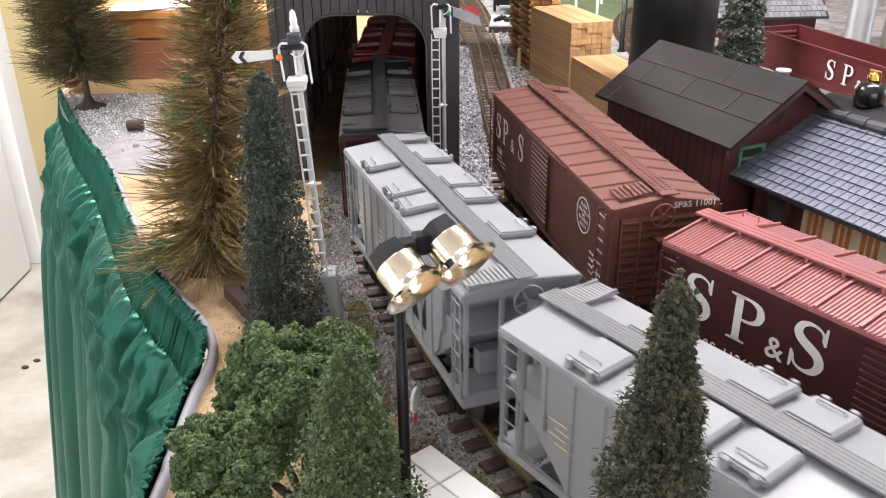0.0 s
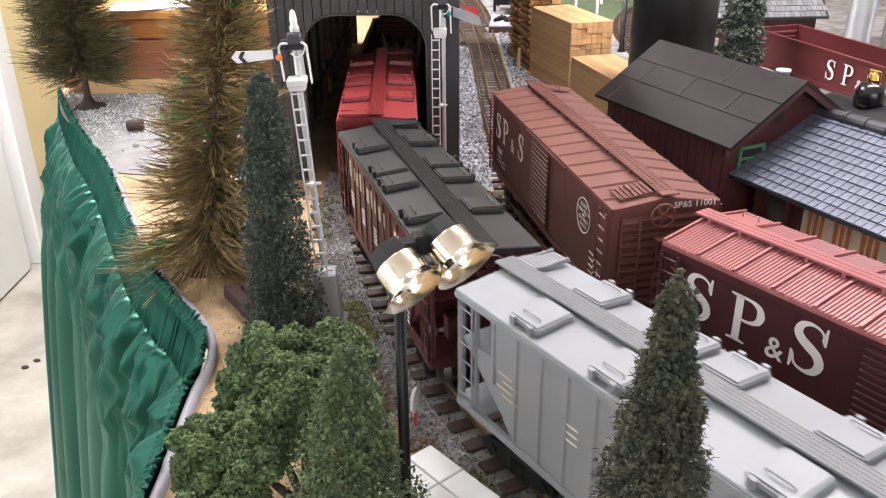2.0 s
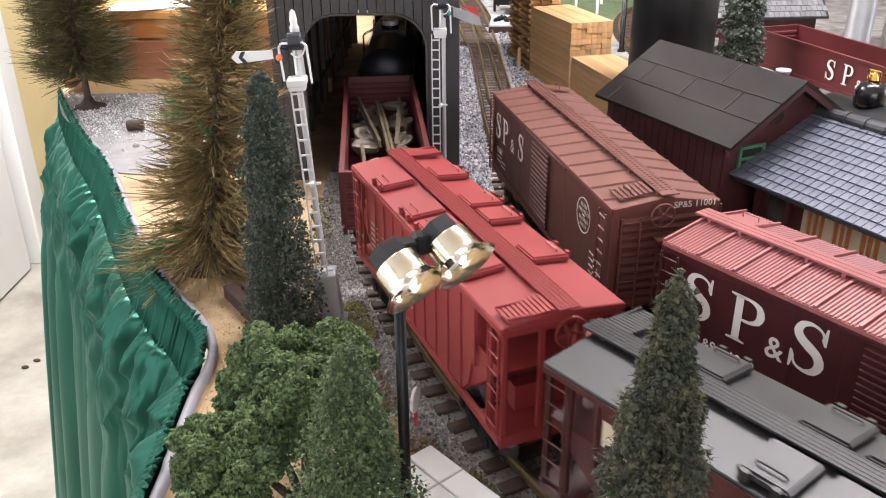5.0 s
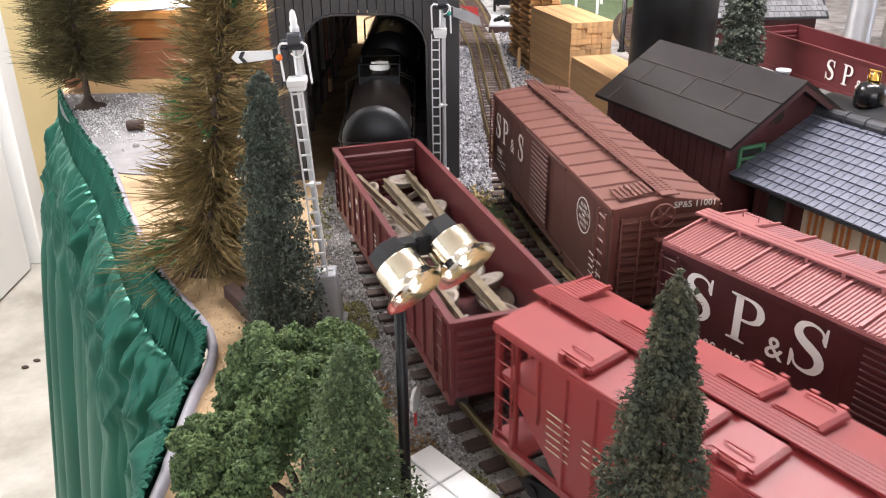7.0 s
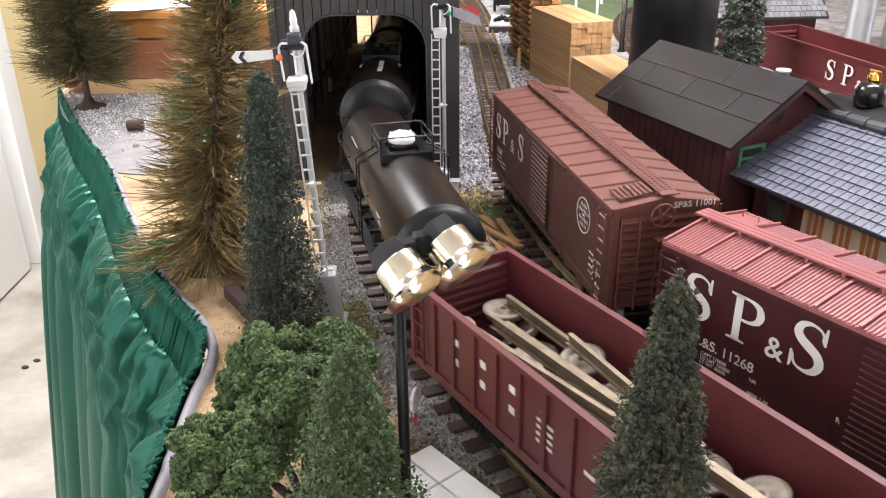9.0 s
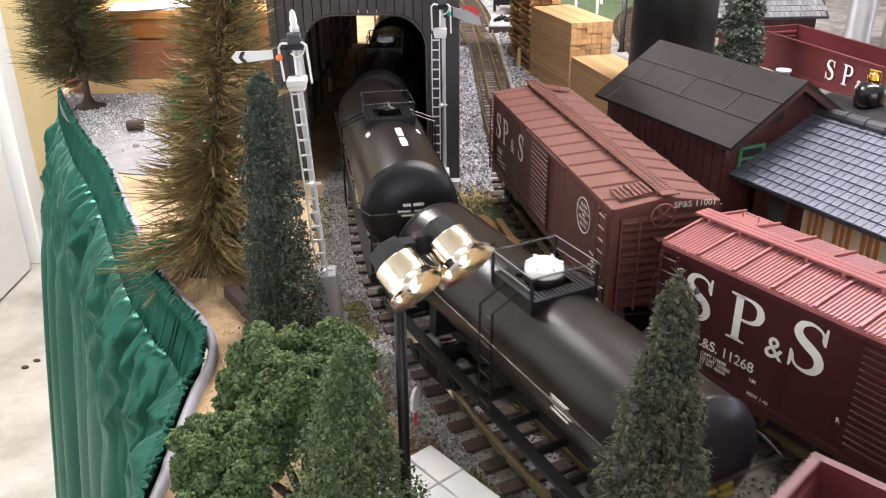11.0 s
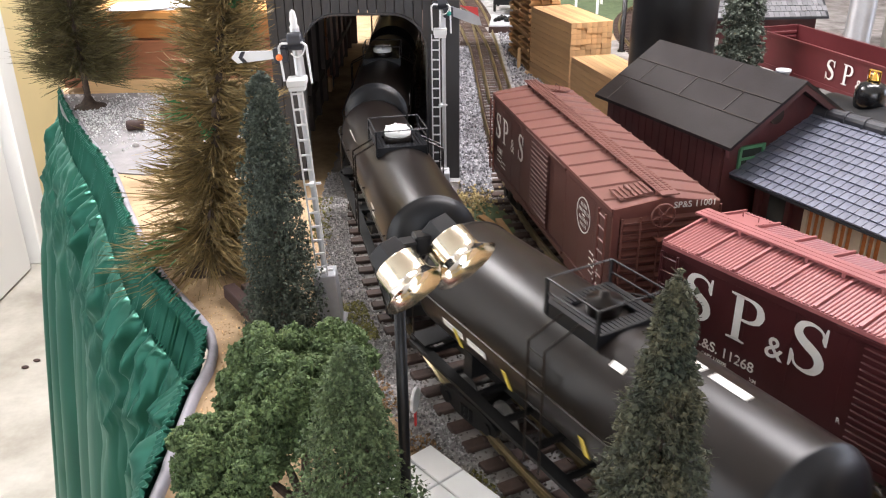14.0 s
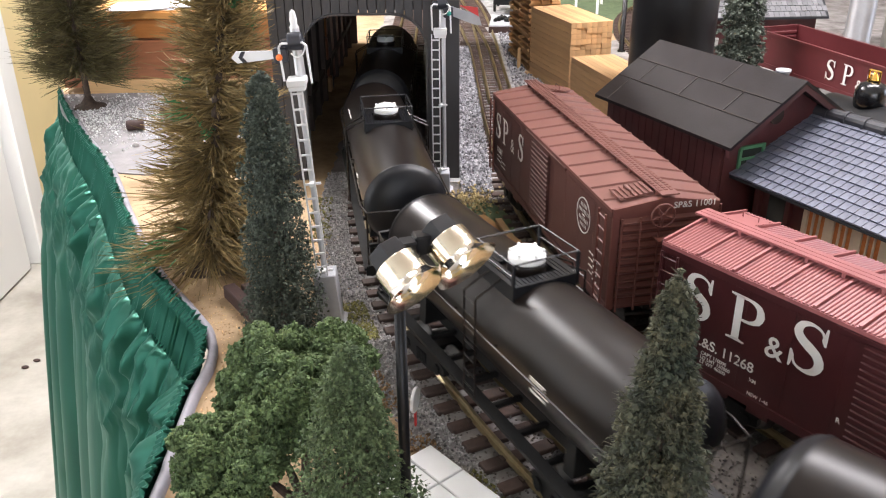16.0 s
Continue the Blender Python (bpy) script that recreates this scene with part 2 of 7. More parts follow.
def on_line(s):
    """The place and heading on the train's track, s metres along it."""
    q = 0.0344 + max(s, S_LINE) / R_OUT
    x, y = CX + SHIFT - R_OUT * math.cos(q), CY - R_OUT * math.sin(q)
    d = Vector((math.sin(q), -math.cos(q), 0))
    p = Vector((x, y, 0))
    if s < S_LINE:
        p += d * (s - S_LINE)
    return p, d


def car_pose(s, half=0.108):
    a, b = on_line(s + half)[0], on_line(s - half)[0]
    d = a - b
    c = (a + b) / 2
    return pose(c.x, c.y, 0, 0, 0, math.degrees(math.atan2(d.y, d.x)))


def on_inner(deg):
    q = radians(deg)
    return Vector((CX - R_IN * math.cos(q), CY - R_IN * math.sin(q), 0)), Vector((math.sin(q), -math.cos(q), 0))


GROUND = -0.012

# ---- room ----
FLOOR, CEIL = -1.12, 1.5
def plane_box(name, c, s, material, label, category, rz=0.0):
    bm = B()
    box(bm, (0, 0, 0), s)
    ob = part(name, bm, material, m=pose(*c, 0, 0, rz))
    return tagged(ob, label, category, kind="structure")


plane_box("room_floor", (1.4, 2.0, FLOOR - 0.05), (7.0, 9.4, 0.1), M["room_floor"], "worn white vinyl floor of the room", "floor")
plane_box("ceiling", (1.4, 2.0, CEIL + 0.05), (7.0, 9.4, 0.1), M["ceiling"], "plain white painted ceiling", "ceiling")
plane_box("wall_north", (1.4, 6.6, 0.19), (7.0, 0.1, 2.62), M["room_wall"], "pale yellow painted wall", "wall")
plane_box("wall_south", (1.4, -2.5, 0.19), (7.0, 0.1, 2.62), M["room_wall"], "pale yellow painted wall", "wall")
plane_box("wall_east", (4.6, 2.0, 0.19), (0.1, 9.0, 2.62), M["room_wall"], "pale yellow painted wall", "wall")
plane_box("wall_west", (-2.02, 0.40, 0.19), (0.1, 5.7, 2.62), M["room_white"], "white painted wall beside the door", "wall")
plane_box("wall_west_far", (-1.86, 5.0, 0.19), (0.1, 3.3, 2.62), M["room_wall"], "pale yellow painted wall", "wall")
_d = thing("door_1", "white painted door standing shut in its jamb", "door", kind="structure", m=pose(-1.71, 3.19, FLOOR, 0, 0, 0))
_bm = B(); box(_bm, (-0.02, -0.556, 1.027), (0.04, 1.0, 2.03)); part("door_leaf", _bm, M["door"], _d)
# Dark sheet added behind the leaf paints the shade in its gaps.
_bm = B(); box(_bm, (-0.06, -0.5, 1.02), (0.02, 1.1, 2.04)); part("door_recess", _bm, M["shadow_gap"], _d)
_bm = B(); box(_bm, (-0.03, 0.05, 1.1), (0.12, 0.10, 2.2)); bevel(_bm, 0.006); part("jamb", _bm, M["room_white"], _d)
_bm = B(); box(_bm, (-0.01, 0.125, 1.1), (0.05, 0.045, 2.2)); bevel(_bm, 0.004); part("architrave", _bm, M["room_white"], _d)
_bm = B(); box(_bm, (0.012, -0.06, 1.0), (0.03, 0.03, 0.12)); rod(_bm, (0.02, -0.06, 1.02), (0.05, -0.06, 1.02), 0.012); rod(_bm, (0.05, -0.06, 1.02), (0.05, -0.17, 1.02), 0.009); part("door_handle", _bm, M["silver"], _d)

for _x, _y in ((-1.388, 2.439), (-1.410, 2.398)):
    _t = thing("crumb", "small dark crumb of dirt on the vinyl floor", "crumb", "crumbs on the floor", m=pose(_x, _y, FLOOR + 0.005))
    _bm = B(); bmesh.ops.create_icosphere(_bm, subdivisions=2, radius=0.010, matrix=Matrix.Diagonal((1.3, 0.8, 0.55, 1))); part("lump", _bm, M["beam"], _t)


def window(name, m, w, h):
    """An unseen window frame with pale panes, added behind a fill lamp."""
    wn = thing(name, "white window frame with pale panes, added round a fill lamp", "window", kind="structure", m=m)
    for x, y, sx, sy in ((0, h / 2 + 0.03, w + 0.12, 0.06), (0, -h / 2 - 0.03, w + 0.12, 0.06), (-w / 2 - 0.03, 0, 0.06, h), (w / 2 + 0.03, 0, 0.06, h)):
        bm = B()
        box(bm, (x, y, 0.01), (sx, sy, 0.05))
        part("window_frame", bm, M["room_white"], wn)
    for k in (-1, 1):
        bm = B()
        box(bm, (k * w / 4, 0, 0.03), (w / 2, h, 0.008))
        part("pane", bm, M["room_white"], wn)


# Windows out of view, added to give the fill lamps a place.
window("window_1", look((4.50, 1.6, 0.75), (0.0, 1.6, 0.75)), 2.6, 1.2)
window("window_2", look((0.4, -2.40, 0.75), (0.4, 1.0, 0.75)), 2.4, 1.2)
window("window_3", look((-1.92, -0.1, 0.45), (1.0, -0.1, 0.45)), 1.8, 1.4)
# Unseen housings added above the two ceiling lamps.
for _x, _y, _w, _h in ((0.75, 1.3, 1.3, 0.35), (-0.95, 2.3, 0.35, 1.3)):
    _t = thing("ceiling_light", "long white housing added over a ceiling lamp, out of view", "ceiling light", "lights on the ceiling", m=pose(_x, _y, 1.465))
    _bm = B(); box(_bm, (0, 0, 0.018), (_w + 0.03, _h + 0.03, 0.034)); bevel(_bm, 0.004); part("housing", _bm, M["room_white"], _t)

# ---- the layout's table top ----
EDGE = [(-0.805, 4.9), (-0.805, 2.1), (-0.806, 1.84), (-0.800, 1.755), (-0.648, 1.475), (-0.527, 1.277), (-0.432, 1.085), (-0.348, 0.92), (-0.269, 0.802), (-0.238, 0.752), (-0.226, 0.70), (-0.228, 0.645), (-0.224, 0.557), (-0.222, 0.50), (-0.222, 0.2), (-0.222, -0.75)]


def smooth_line(pts, step):
    out = []
    for i in range(len(pts) - 1):
        p0, p1, p2, p3 = (Vector(pts[max(0, min(len(pts) - 1, j))]) for j in (i - 1, i, i + 1, i + 2))
        n = max(2, int((p2 - p1).length / step))
        for k in range(n):
            t = k / n
            out.append(0.5 * ((2 * p1) + (p2 - p0) * t + (2 * p0 - 5 * p1 + 4 * p2 - p3) * t * t + (3 * p1 - p0 - 3 * p2 + p3) * t ** 3))
    return out + [Vector(pts[-1])]


RIM = smooth_line(EDGE, 0.02)
_bm = B()
_loop = [(v.x, v.y) for v in RIM] + [(4.4, -0.75), (4.4, 4.9)]
prism(_bm, _loop, GROUND - 0.03, GROUND, "z")
tagged(part("ground", _bm, M["soil"]), "sandy scenic ground of a model railway layout", "ground", kind="structure")


def strip(name, line, half, z, material, label, category, jitter=0.006):
    """A low ribbon of ground along a line of (place, heading)."""
    rnd = random.Random(5)
    v, f = [], []
    for p, d in line:
        side = Vector((d.y, -d.x, 0))
        for k in (-1, -0.5, 0, 0.5, 1):
            w = half * k + (rnd.uniform(-jitter, jitter) if abs(k) == 1 else 0)
            v.append((p.x + side.x * w, p.y + side.y * w, z - (0.0002 if abs(k) == 1 else 0)))
    for i in range(len(line) - 1):
        for k in range(4):
            a = i * 5 + k
            f.append((a, a + 1, a + 6, a + 5))
    return tagged(part(name, soup(name, v, f, material, True), material), label, category, kind="structure")


S_A, S_B = -3.4, 3.75
strip("ballast_bed", [on_line(S_A + 0.02 * i) for i in range(int((S_B - S_A) / 0.02))], 0.082, GROUND + 0.0006, M["ballast"], "grey stone ballast bed under the curved track", "ballast")
# The darker bed colour holds the shade between the two tracks.
strip("ballast_bed_inner", [on_inner(d) for d in range(2, 80)], 0.150, GROUND + 0.0008, M["ballast_shaded"], "dark ballast bed under the siding, shade painted in", "ballast")


def track(name, place, s0, s1, label, pitch=0.0285, first=0.0, wide=1.0):
    """Rails and sleepers along a line."""
    tr = thing(name, label, "track", kind="structure")
    for side in (-1, 1):
        v, f = [], []
        prof = [(-0.0035, -0.0078), (0.0035, -0.0078), (0.0035, -0.0068), (0.0008, -0.006), (0.0008, -0.0026), (0.0017, -0.002), (0.0017, -0.0004), (0.0012, 0), (-0.0012, 0), (-0.0017, -0.0004), (-0.0017, -0.002), (-0.0008, -0.0026), (-0.0008, -0.006), (-0.0035, -0.0068)]
        n, k = int((s1 - s0) / 0.03) + 1, len(prof)
        for i in range(n + 1):
            p, d = place(s0 + (s1 - s0) * i / n)
            sd = Vector((d.y, -d.x, 0)) * side
            for u, z in prof:
                q = p + sd * (0.0237 + u)
                v.append((q.x, q.y, z))
        for i in range(n):
            for j in range(k):
                a, b = i * k + j, i * k + (j + 1) % k
                f.append((a, b, b + k, a + k))
        part("rail", soup("rail", v, f, M["rail"]), M["rail"], tr, "tarnished brass rail")
    bm = B()
    box(bm, (0, 0, -0.0115), (0.0135 if pitch > 0.025 else 0.0105, (0.096 if pitch > 0.025 else 0.081) * wide, 0.0085))
    bevel(bm, 0.0009)
    for side in (-1, 1):
        for o in (-1, 1):
            box(bm, (0, side * 0.0237 + o * 0.0048, -0.0068), (0.006, 0.0028, 0.0022))
    me = mesh_of("sleeper", bm, M["sleeper"])
    rnd = random.Random(2)
    n = int((s1 - s0) / pitch)
    for i in range(int(first / pitch), n):
        p, d = place(s0 + (i + 0.5) * pitch)
        part("sleeper", me, None, tr, m=pose(p.x, p.y, rnd.uniform(-0.0004, 0.0003), 0, 0, math.degrees(math.atan2(d.y, d.x)) + rnd.uniform(-1.2, 1.2)))
    return tr


track("railway_track", on_line, S_A, S_B, "curved track with brass rails and dark brown sleepers")
track("railway_track_siding", lambda s: on_inner(math.degrees(s / R_IN)), 0.06, 1.7, "curved siding track with brass rails and brown sleepers")


def poly_line(pts):
    sm = smooth_line(pts, 0.04)
    acc = [0.0]
    for a, b in zip(sm, sm[1:]):
        acc.append(acc[-1] + (b - a).length)

    def place(s):
        s = max(0.0, min(acc[-1] - 1e-6, s))
        i = max(k for k in range(len(sm) - 1) if acc[k] <= s)
        d = (sm[i + 1] - sm[i]).normalized()
        p = sm[i] + d * (s - acc[i])
        return Vector((p.x, p.y, 0)), Vector((d.x, d.y, 0))
    return place, acc[-1]


_q = on_inner(2.6)[0]
_pl, _n = poly_line([(_q.x, _q.y), (0.103, 1.5), (0.1, 1.75), (0.094, 2.15), (0.06, 2.55), (-0.03, 2.95), (-0.2, 3.4)])
track("railway_track_yard", _pl, 0.0, _n, "yard track with brass rails and brown sleepers", pitch=0.021, wide=1.18)
_pl2, _n2 = poly_line([(0.119, 1.62), (0.119, 1.8), (0.117, 2.3), (0.102, 2.75), (0.05, 3.2), (-0.08, 3.7)])
track("railway_track_turnout", _pl2, 0.0, _n2, "diverging yard track of a turnout with brass rails", pitch=0.021, first=0.8)
strip("ballast_bed_yard", [(Vector((0.11, 1.2 + 0.05 * i, 0)), Vector((0, 1, 0))) for i in range(44)], 0.14, GROUND + 0.0026, M["ballast_pale"], "pale grey ballast of the yard", "ballast", 0.012)


# ---- rolling stock: origin on the rails, x forward ----
def ladder(bm, x, y, z0, z1, along, w=0.016, rungs=6, r=0.0007):
    """Two stiles and rungs, along 'x' or 'y'."""
    for k in (-1, 1):
        q = (x + k * w / 2, y) if along == "x" else (x, y + k * w / 2)
        rod(bm, (*q, z0), (*q, z1), r * 1.3, 5)
    for i in range(rungs):
        z = z0 + (z1 - z0) * (i + 0.6) / rungs
        a, b = ((x - w / 2, y), (x + w / 2, y)) if along == "x" else ((x, y - w / 2), (x, y + w / 2))
        rod(bm, (*a, z), (*b, z), r, 5)


WHEELSETS = []


def trucks(car, at=0.108, spin=True):
    """Two four-wheel bogies and the couplers."""
    for k in (-1, 1):
        tk = part("bogie", bogie_mesh(), None, car, m=pose(k * at, 0, 0, 0, 0, -k * 4.1))
        for a in (-1, 1):
            ws = part("wheelset", wheel_mesh(), None, tk, "steel wheels on an axle", m=pose(a * 0.0285, 0, 0.0155))
            if spin:
                WHEELSETS.append((ws, a * 0.0285))


_cache = {}


def bogie_mesh():
    if "bogie" not in _cache:
        bm = B()
        for s in (-1, 1):
            y = s * 0.0365
            prism(bm, [(-0.040, 0.020), (-0.033, 0.024), (-0.015, 0.027), (0.015, 0.027), (0.033, 0.024), (0.040, 0.020), (0.040, 0.013), (0.030, 0.011), (0.013, 0.006), (-0.013, 0.006), (-0.030, 0.011), (-0.040, 0.013)], y - 0.003, y + 0.003, "y")
            for a in (-1, 1):
                rod(bm, (a * 0.0285, y - 0.005, 0.0155), (a * 0.0285, y + 0.005, 0.0155), 0.0055, 10)
            for a in (-0.006, 0, 0.006):
                rod(bm, (a, y + s * 0.003, 0.010), (a, y + s * 0.003, 0.021), 0.0025, 6)
        box(bm, (0, 0, 0.021), (0.017, 0.07, 0.008))
        _cache["bogie"] = mesh_of("bogie", bm, M["under"])
    return _cache["bogie"]


def wheel_mesh(kind="steel"):
    if kind not in _cache:
        bm = B()
        for s in (-1, 1):
            m = Matrix.Rotation(radians(90), 4, "X")
            lathe(bm, [(0.004, -0.003), (0.012, -0.0025), (0.0150, -0.003), (0.0155, 0.0028), (0.0178, 0.003), (0.0178, 0.0046), (0.004, 0.0042)], 20, Matrix.Translation((0, -s * 0.0237, 0)) @ Matrix.Diagonal((1, -s, 1, 1)) @ m)
            for i in range(4):
                a = i * math.pi / 2 + 0.4
                box(bm, (0.009 * math.cos(a), -s * 0.0273, 0.009 * math.sin(a)), (0.003, 0.0008, 0.003))
        rod(bm, (0, -0.033, 0), (0, 0.033, 0), 0.0022, 8)
        _cache[kind] = mesh_of("wheelset", bm, M[kind], False)
    return _cache[kind]


def couplers(car, half, z=0.026):
    for k in (-1, 1):
        bm = B()
        box(bm, (k * (half + 0.012), 0, z), (0.03, 0.007, 0.008))
        box(bm, (k * (half + 0.027), 0.003, z), (0.010, 0.013, 0.012))
        bevel(bm, 0.0012)
        part("coupler", bm, M["under"], car)


def brake_wheel(parent, x, y, z, material, r=0.0125, face=1):
    bm = B()
    rot = Matrix.Translation((x, y, z)) @ Matrix.Rotation(radians(90), 4, "Y")
    n = 18
    for i in range(n):
        a, b = 2 * math.pi * i / n, 2 * math.pi * (i + 1) / n
        rod(bm, rot @ Vector((r * math.cos(a), r * math.sin(a), 0)), rot @ Vector((r * math.cos(b), r * math.sin(b), 0)), 0.0010, 5)
    for i in range(5):
        a = 2 * math.pi * i / 5
        rod(bm, rot @ Vector((0, 0, 0)), rot @ Vector((r * math.cos(a), r * math.sin(a), 0)), 0.0009, 5)
    rod(bm, (x - face * 0.006, y, z), (x + 0.002 * face, y, z), 0.0024, 8)
    return part("brake_wheel", bm, material, parent)


def gable(w, z0, z1, lip):
    return [(-w, z0 - lip), (-w, z0), (0, z1), (w, z0), (w, z0 - lip)]


def bars(car, spots, material, y, name="marking"):
    """Plain bars on a side: (x, z, width, height)."""
    for x, z, w, h in spots:
        bm = B()
        box(bm, (x, y, z), (w, 0.0004, h))
        part(name, bm, material, car)


def hopper(name, label, side, roof, board, marks=None, hatch=None):
    """A covered hopper car with round-cornered roof hatches."""
    car = thing(name, label, "freight car", "cars of the moving train")
    hatch = hatch or roof
    half, w = 0.170, 0.0475
    bm = B()
    # side sheets with sloping ends below the roof
    for s in (-1, 1):
        prism(bm, [(-0.128, 0.142), (-0.128, 0.118), (-0.113, 0.060), (-0.100, 0.046), (0.100, 0.046), (0.113, 0.060), (0.128, 0.118), (0.128, 0.142)], s * w - 0.0012, s * w + 0.0012, "y")
        part("side_sheet", bm, side, car)
        bm = B()
    for k in (-1, 1):
        prism(bm, [(k * 0.165, 0.104), (k * 0.127, 0.104), (k * 0.127, 0.142), (k * 0.124, 0.142), (k * 0.100, 0.047), (k * 0.103, 0.047), (k * 0.125, 0.100), (k * 0.165, 0.100)][:6], -w + 0.001, w - 0.001, "y")
        prism(bm, [(k * 0.128, 0.141), (k * 0.124, 0.141), (k * 0.088, 0.046), (k * 0.092, 0.046)], -w + 0.001, w - 0.001, "y")
        part("slope_sheet", bm, side, car)
        bm = B()
    box(bm, (0, 0, 0.047), (0.2, 2 * w - 0.004, 0.003))
    part("floor_sheet", bm, side, car)
    bm = B()
    for i in range(11):
        x = -0.125 + i * 0.025
        for s in (-1, 1):
            z0 = 0.046 if abs(x) < 0.101 else 0.085
            box(bm, (x, s * (w + 0.0016), (z0 + 0.142) / 2), (0.0026, 0.0018, 0.142 - z0))
    for s in (-1, 1):
        box(bm, (0, s * (w + 0.0014), 0.1405), (0.338, 0.004, 0.004))
        box(bm, (0, s * (w + 0.0010), 0.0445), (0.335, 0.004, 0.0065))
    part("side_rib", bm, side, car)
    # roof
    bm = B()
    prism(bm, gable(w + 0.0025, 0.1445, 0.1495, 0.003), -half, half, "x")
    bevel(bm, 0.0008)
    part("roof", bm, roof, car)
    bm = B()
    box(bm, (0, 0, 0.1532), (2 * half + 0.010, 0.0175, 0.0012))
    for i in range(106):
        x = -0.1725 + i * 0.00328
        box(bm, (x, 0, 0.1541), (0.0013, 0.0170, 0.0008))
    for y in (-0.0085, -0.0051, -0.0017, 0.0017, 0.0051, 0.0085):
        box(bm, (0, y, 0.1540), (2 * half + 0.009, 0.0007, 0.0006))
    for i in range(8):
        box(bm, (-0.16 + i * 0.0457, 0, 0.1505), (0.003, 0.014, 0.004))
    part("running_board", bm, board, car, "perforated roof walkway")
    for x in (-0.099, -0.0245, 0.0115, 0.0875):
        for s in (-1, 1):
            hb = B()
            box(hb, (0, -s * 0.0005, 0), (0.0300, 0.0345, 0.0056))
            for v in hb.verts:
                if v.co.z > 0:
                    v.co.x *= 0.93
                    v.co.y *= 0.95
            bevel(hb, 0.0014, 2)
            for a in (-0.0085, 0.0085):
                box(hb, (a, s * 0.0175, 0.0), (0.0042, 0.0032, 0.0066))
            rod(hb, (-0.008, s * 0.008, 0.0028), (-0.008, s * 0.008, 0.0050), 0.0006, 5)
            rod(hb, (-0.008, s * 0.008, 0.0050), (0.008, s * 0.008, 0.0050), 0.0006, 5)
            rod(hb, (0.008, s * 0.008, 0.0050), (0.008, s * 0.008, 0.0028), 0.0006, 5)
            part("hatch", hb, hatch, car, m=pose(x, s * 0.0290, 0.1502, -s * 4.5))
    for k, s in ((-1, 1), (1, -1)):
        bm = B()
        for j in range(10):
            box(bm, (k * (half - 0.009), s * (0.0115 + j * 0.0037), 0.1528 - 0.00035 * j), (0.022, 0.0026, 0.0012))
        for o in (-0.009, 0.009):
            box(bm, (k * (half - 0.009) + o, s * 0.028, 0.1508), (0.0018, 0.036, 0.003))
        part("end_walkway", bm, board, car, "slatted step beside the walkway")
    for k in (-1, 1):
        bm = B()
        box(bm, (k * 0.1655, 0, 0.0445), (0.007, 0.098, 0.010))
        box(bm, (k * 0.150, 0, 0.0495), (0.032, 0.094, 0.0015))
        box(bm, (k * 0.1665, 0, 0.139), (0.004, 0.098, 0.007))
        for y in (-0.046, -0.016, 0.016, 0.046):
            box(bm, (k * 0.166, y, 0.093), (0.0035, 0.0035, 0.090))
        for s in (-1, 1):
            box(bm, (k * 0.148, s * 0.0462, 0.093), (0.003, 0.003, 0.090))
        box(bm, (k * 0.140, 0, 0.062), (0.012, 0.05, 0.022))
        part("end_frame", bm, side, car)
        bm = B()
        ladder(bm, k * 0.1685, 0.036, 0.046, 0.138, "y", 0.017)
        part("ladder", bm, side, car)
        for s in (-1, 1):
            bm = B()
            ladder(bm, k * 0.157, s * 0.0502, 0.046, 0.138, "x", 0.016)
            part("ladder", bm, side, car)
    brake_wheel(car, 0.172, 0.004, 0.131, side)
    # outlet bays
    for x in (-0.062, 0.0, 0.062):
        bm = B()
        bmesh.ops.create_cone(bm, cap_ends=True, segments=4, radius1=0.016, radius2=0.042, depth=0.026, matrix=Matrix.Translation((x, 0, 0.034)) @ Matrix.Rotation(radians(45), 4, "Z"))
        part("outlet_bay", bm, side, car)
    bm = B()
    box(bm, (0, 0, 0.034), (0.33, 0.012, 0.012))
    part("centre_sill", bm, M["under"], car)
    trucks(car)
    couplers(car, 0.176)
    if marks:
        marks(car)
    # long version of the body
    for o in car.children:
        if not o.name.startswith(("bogie", "coupler")):
            o.data.transform(Matrix.Diagonal((1.088, 1, 1, 1)))
            m = o.matrix_basis.copy()
            m.translation.x *= 1.088
            o.matrix_basis = m
        elif o.name.startswith("bogie"):
            m = o.matrix_basis.copy()
            m.translation.x *= 1.1
            o.matrix_basis = m
    return car


def marks_grey(car):
    for s in (-1, 1):
        y = s * 0.0492
        bars(car, [(-0.112 + 0.006 * (i % 2), 0.100 - 0.006 * i, 0.016, 0.0016) for i in range(4)], M["cream"], y)
        bars(car, [(-0.045, 0.1 - 0.006 * i, 0.012, 0.0016) for i in range(3)] + [(0.01, 0.11, 0.016, 0.004), (0.012, 0.09, 0.014, 0.004)], M["lettering"], y)
        bm = B()
        for k, x in enumerate((0.058, 0.076)):
            prism(bm, [(x - 0.009 + (0.003 if k else 0), 0.062), (x + 0.009, 0.062), (x + (0.009 if k else -0.004), 0.094)], y - 0.0002, y + 0.0002, "y")
        part("emblem", bm, M["under"], car, "dark triangular emblem")


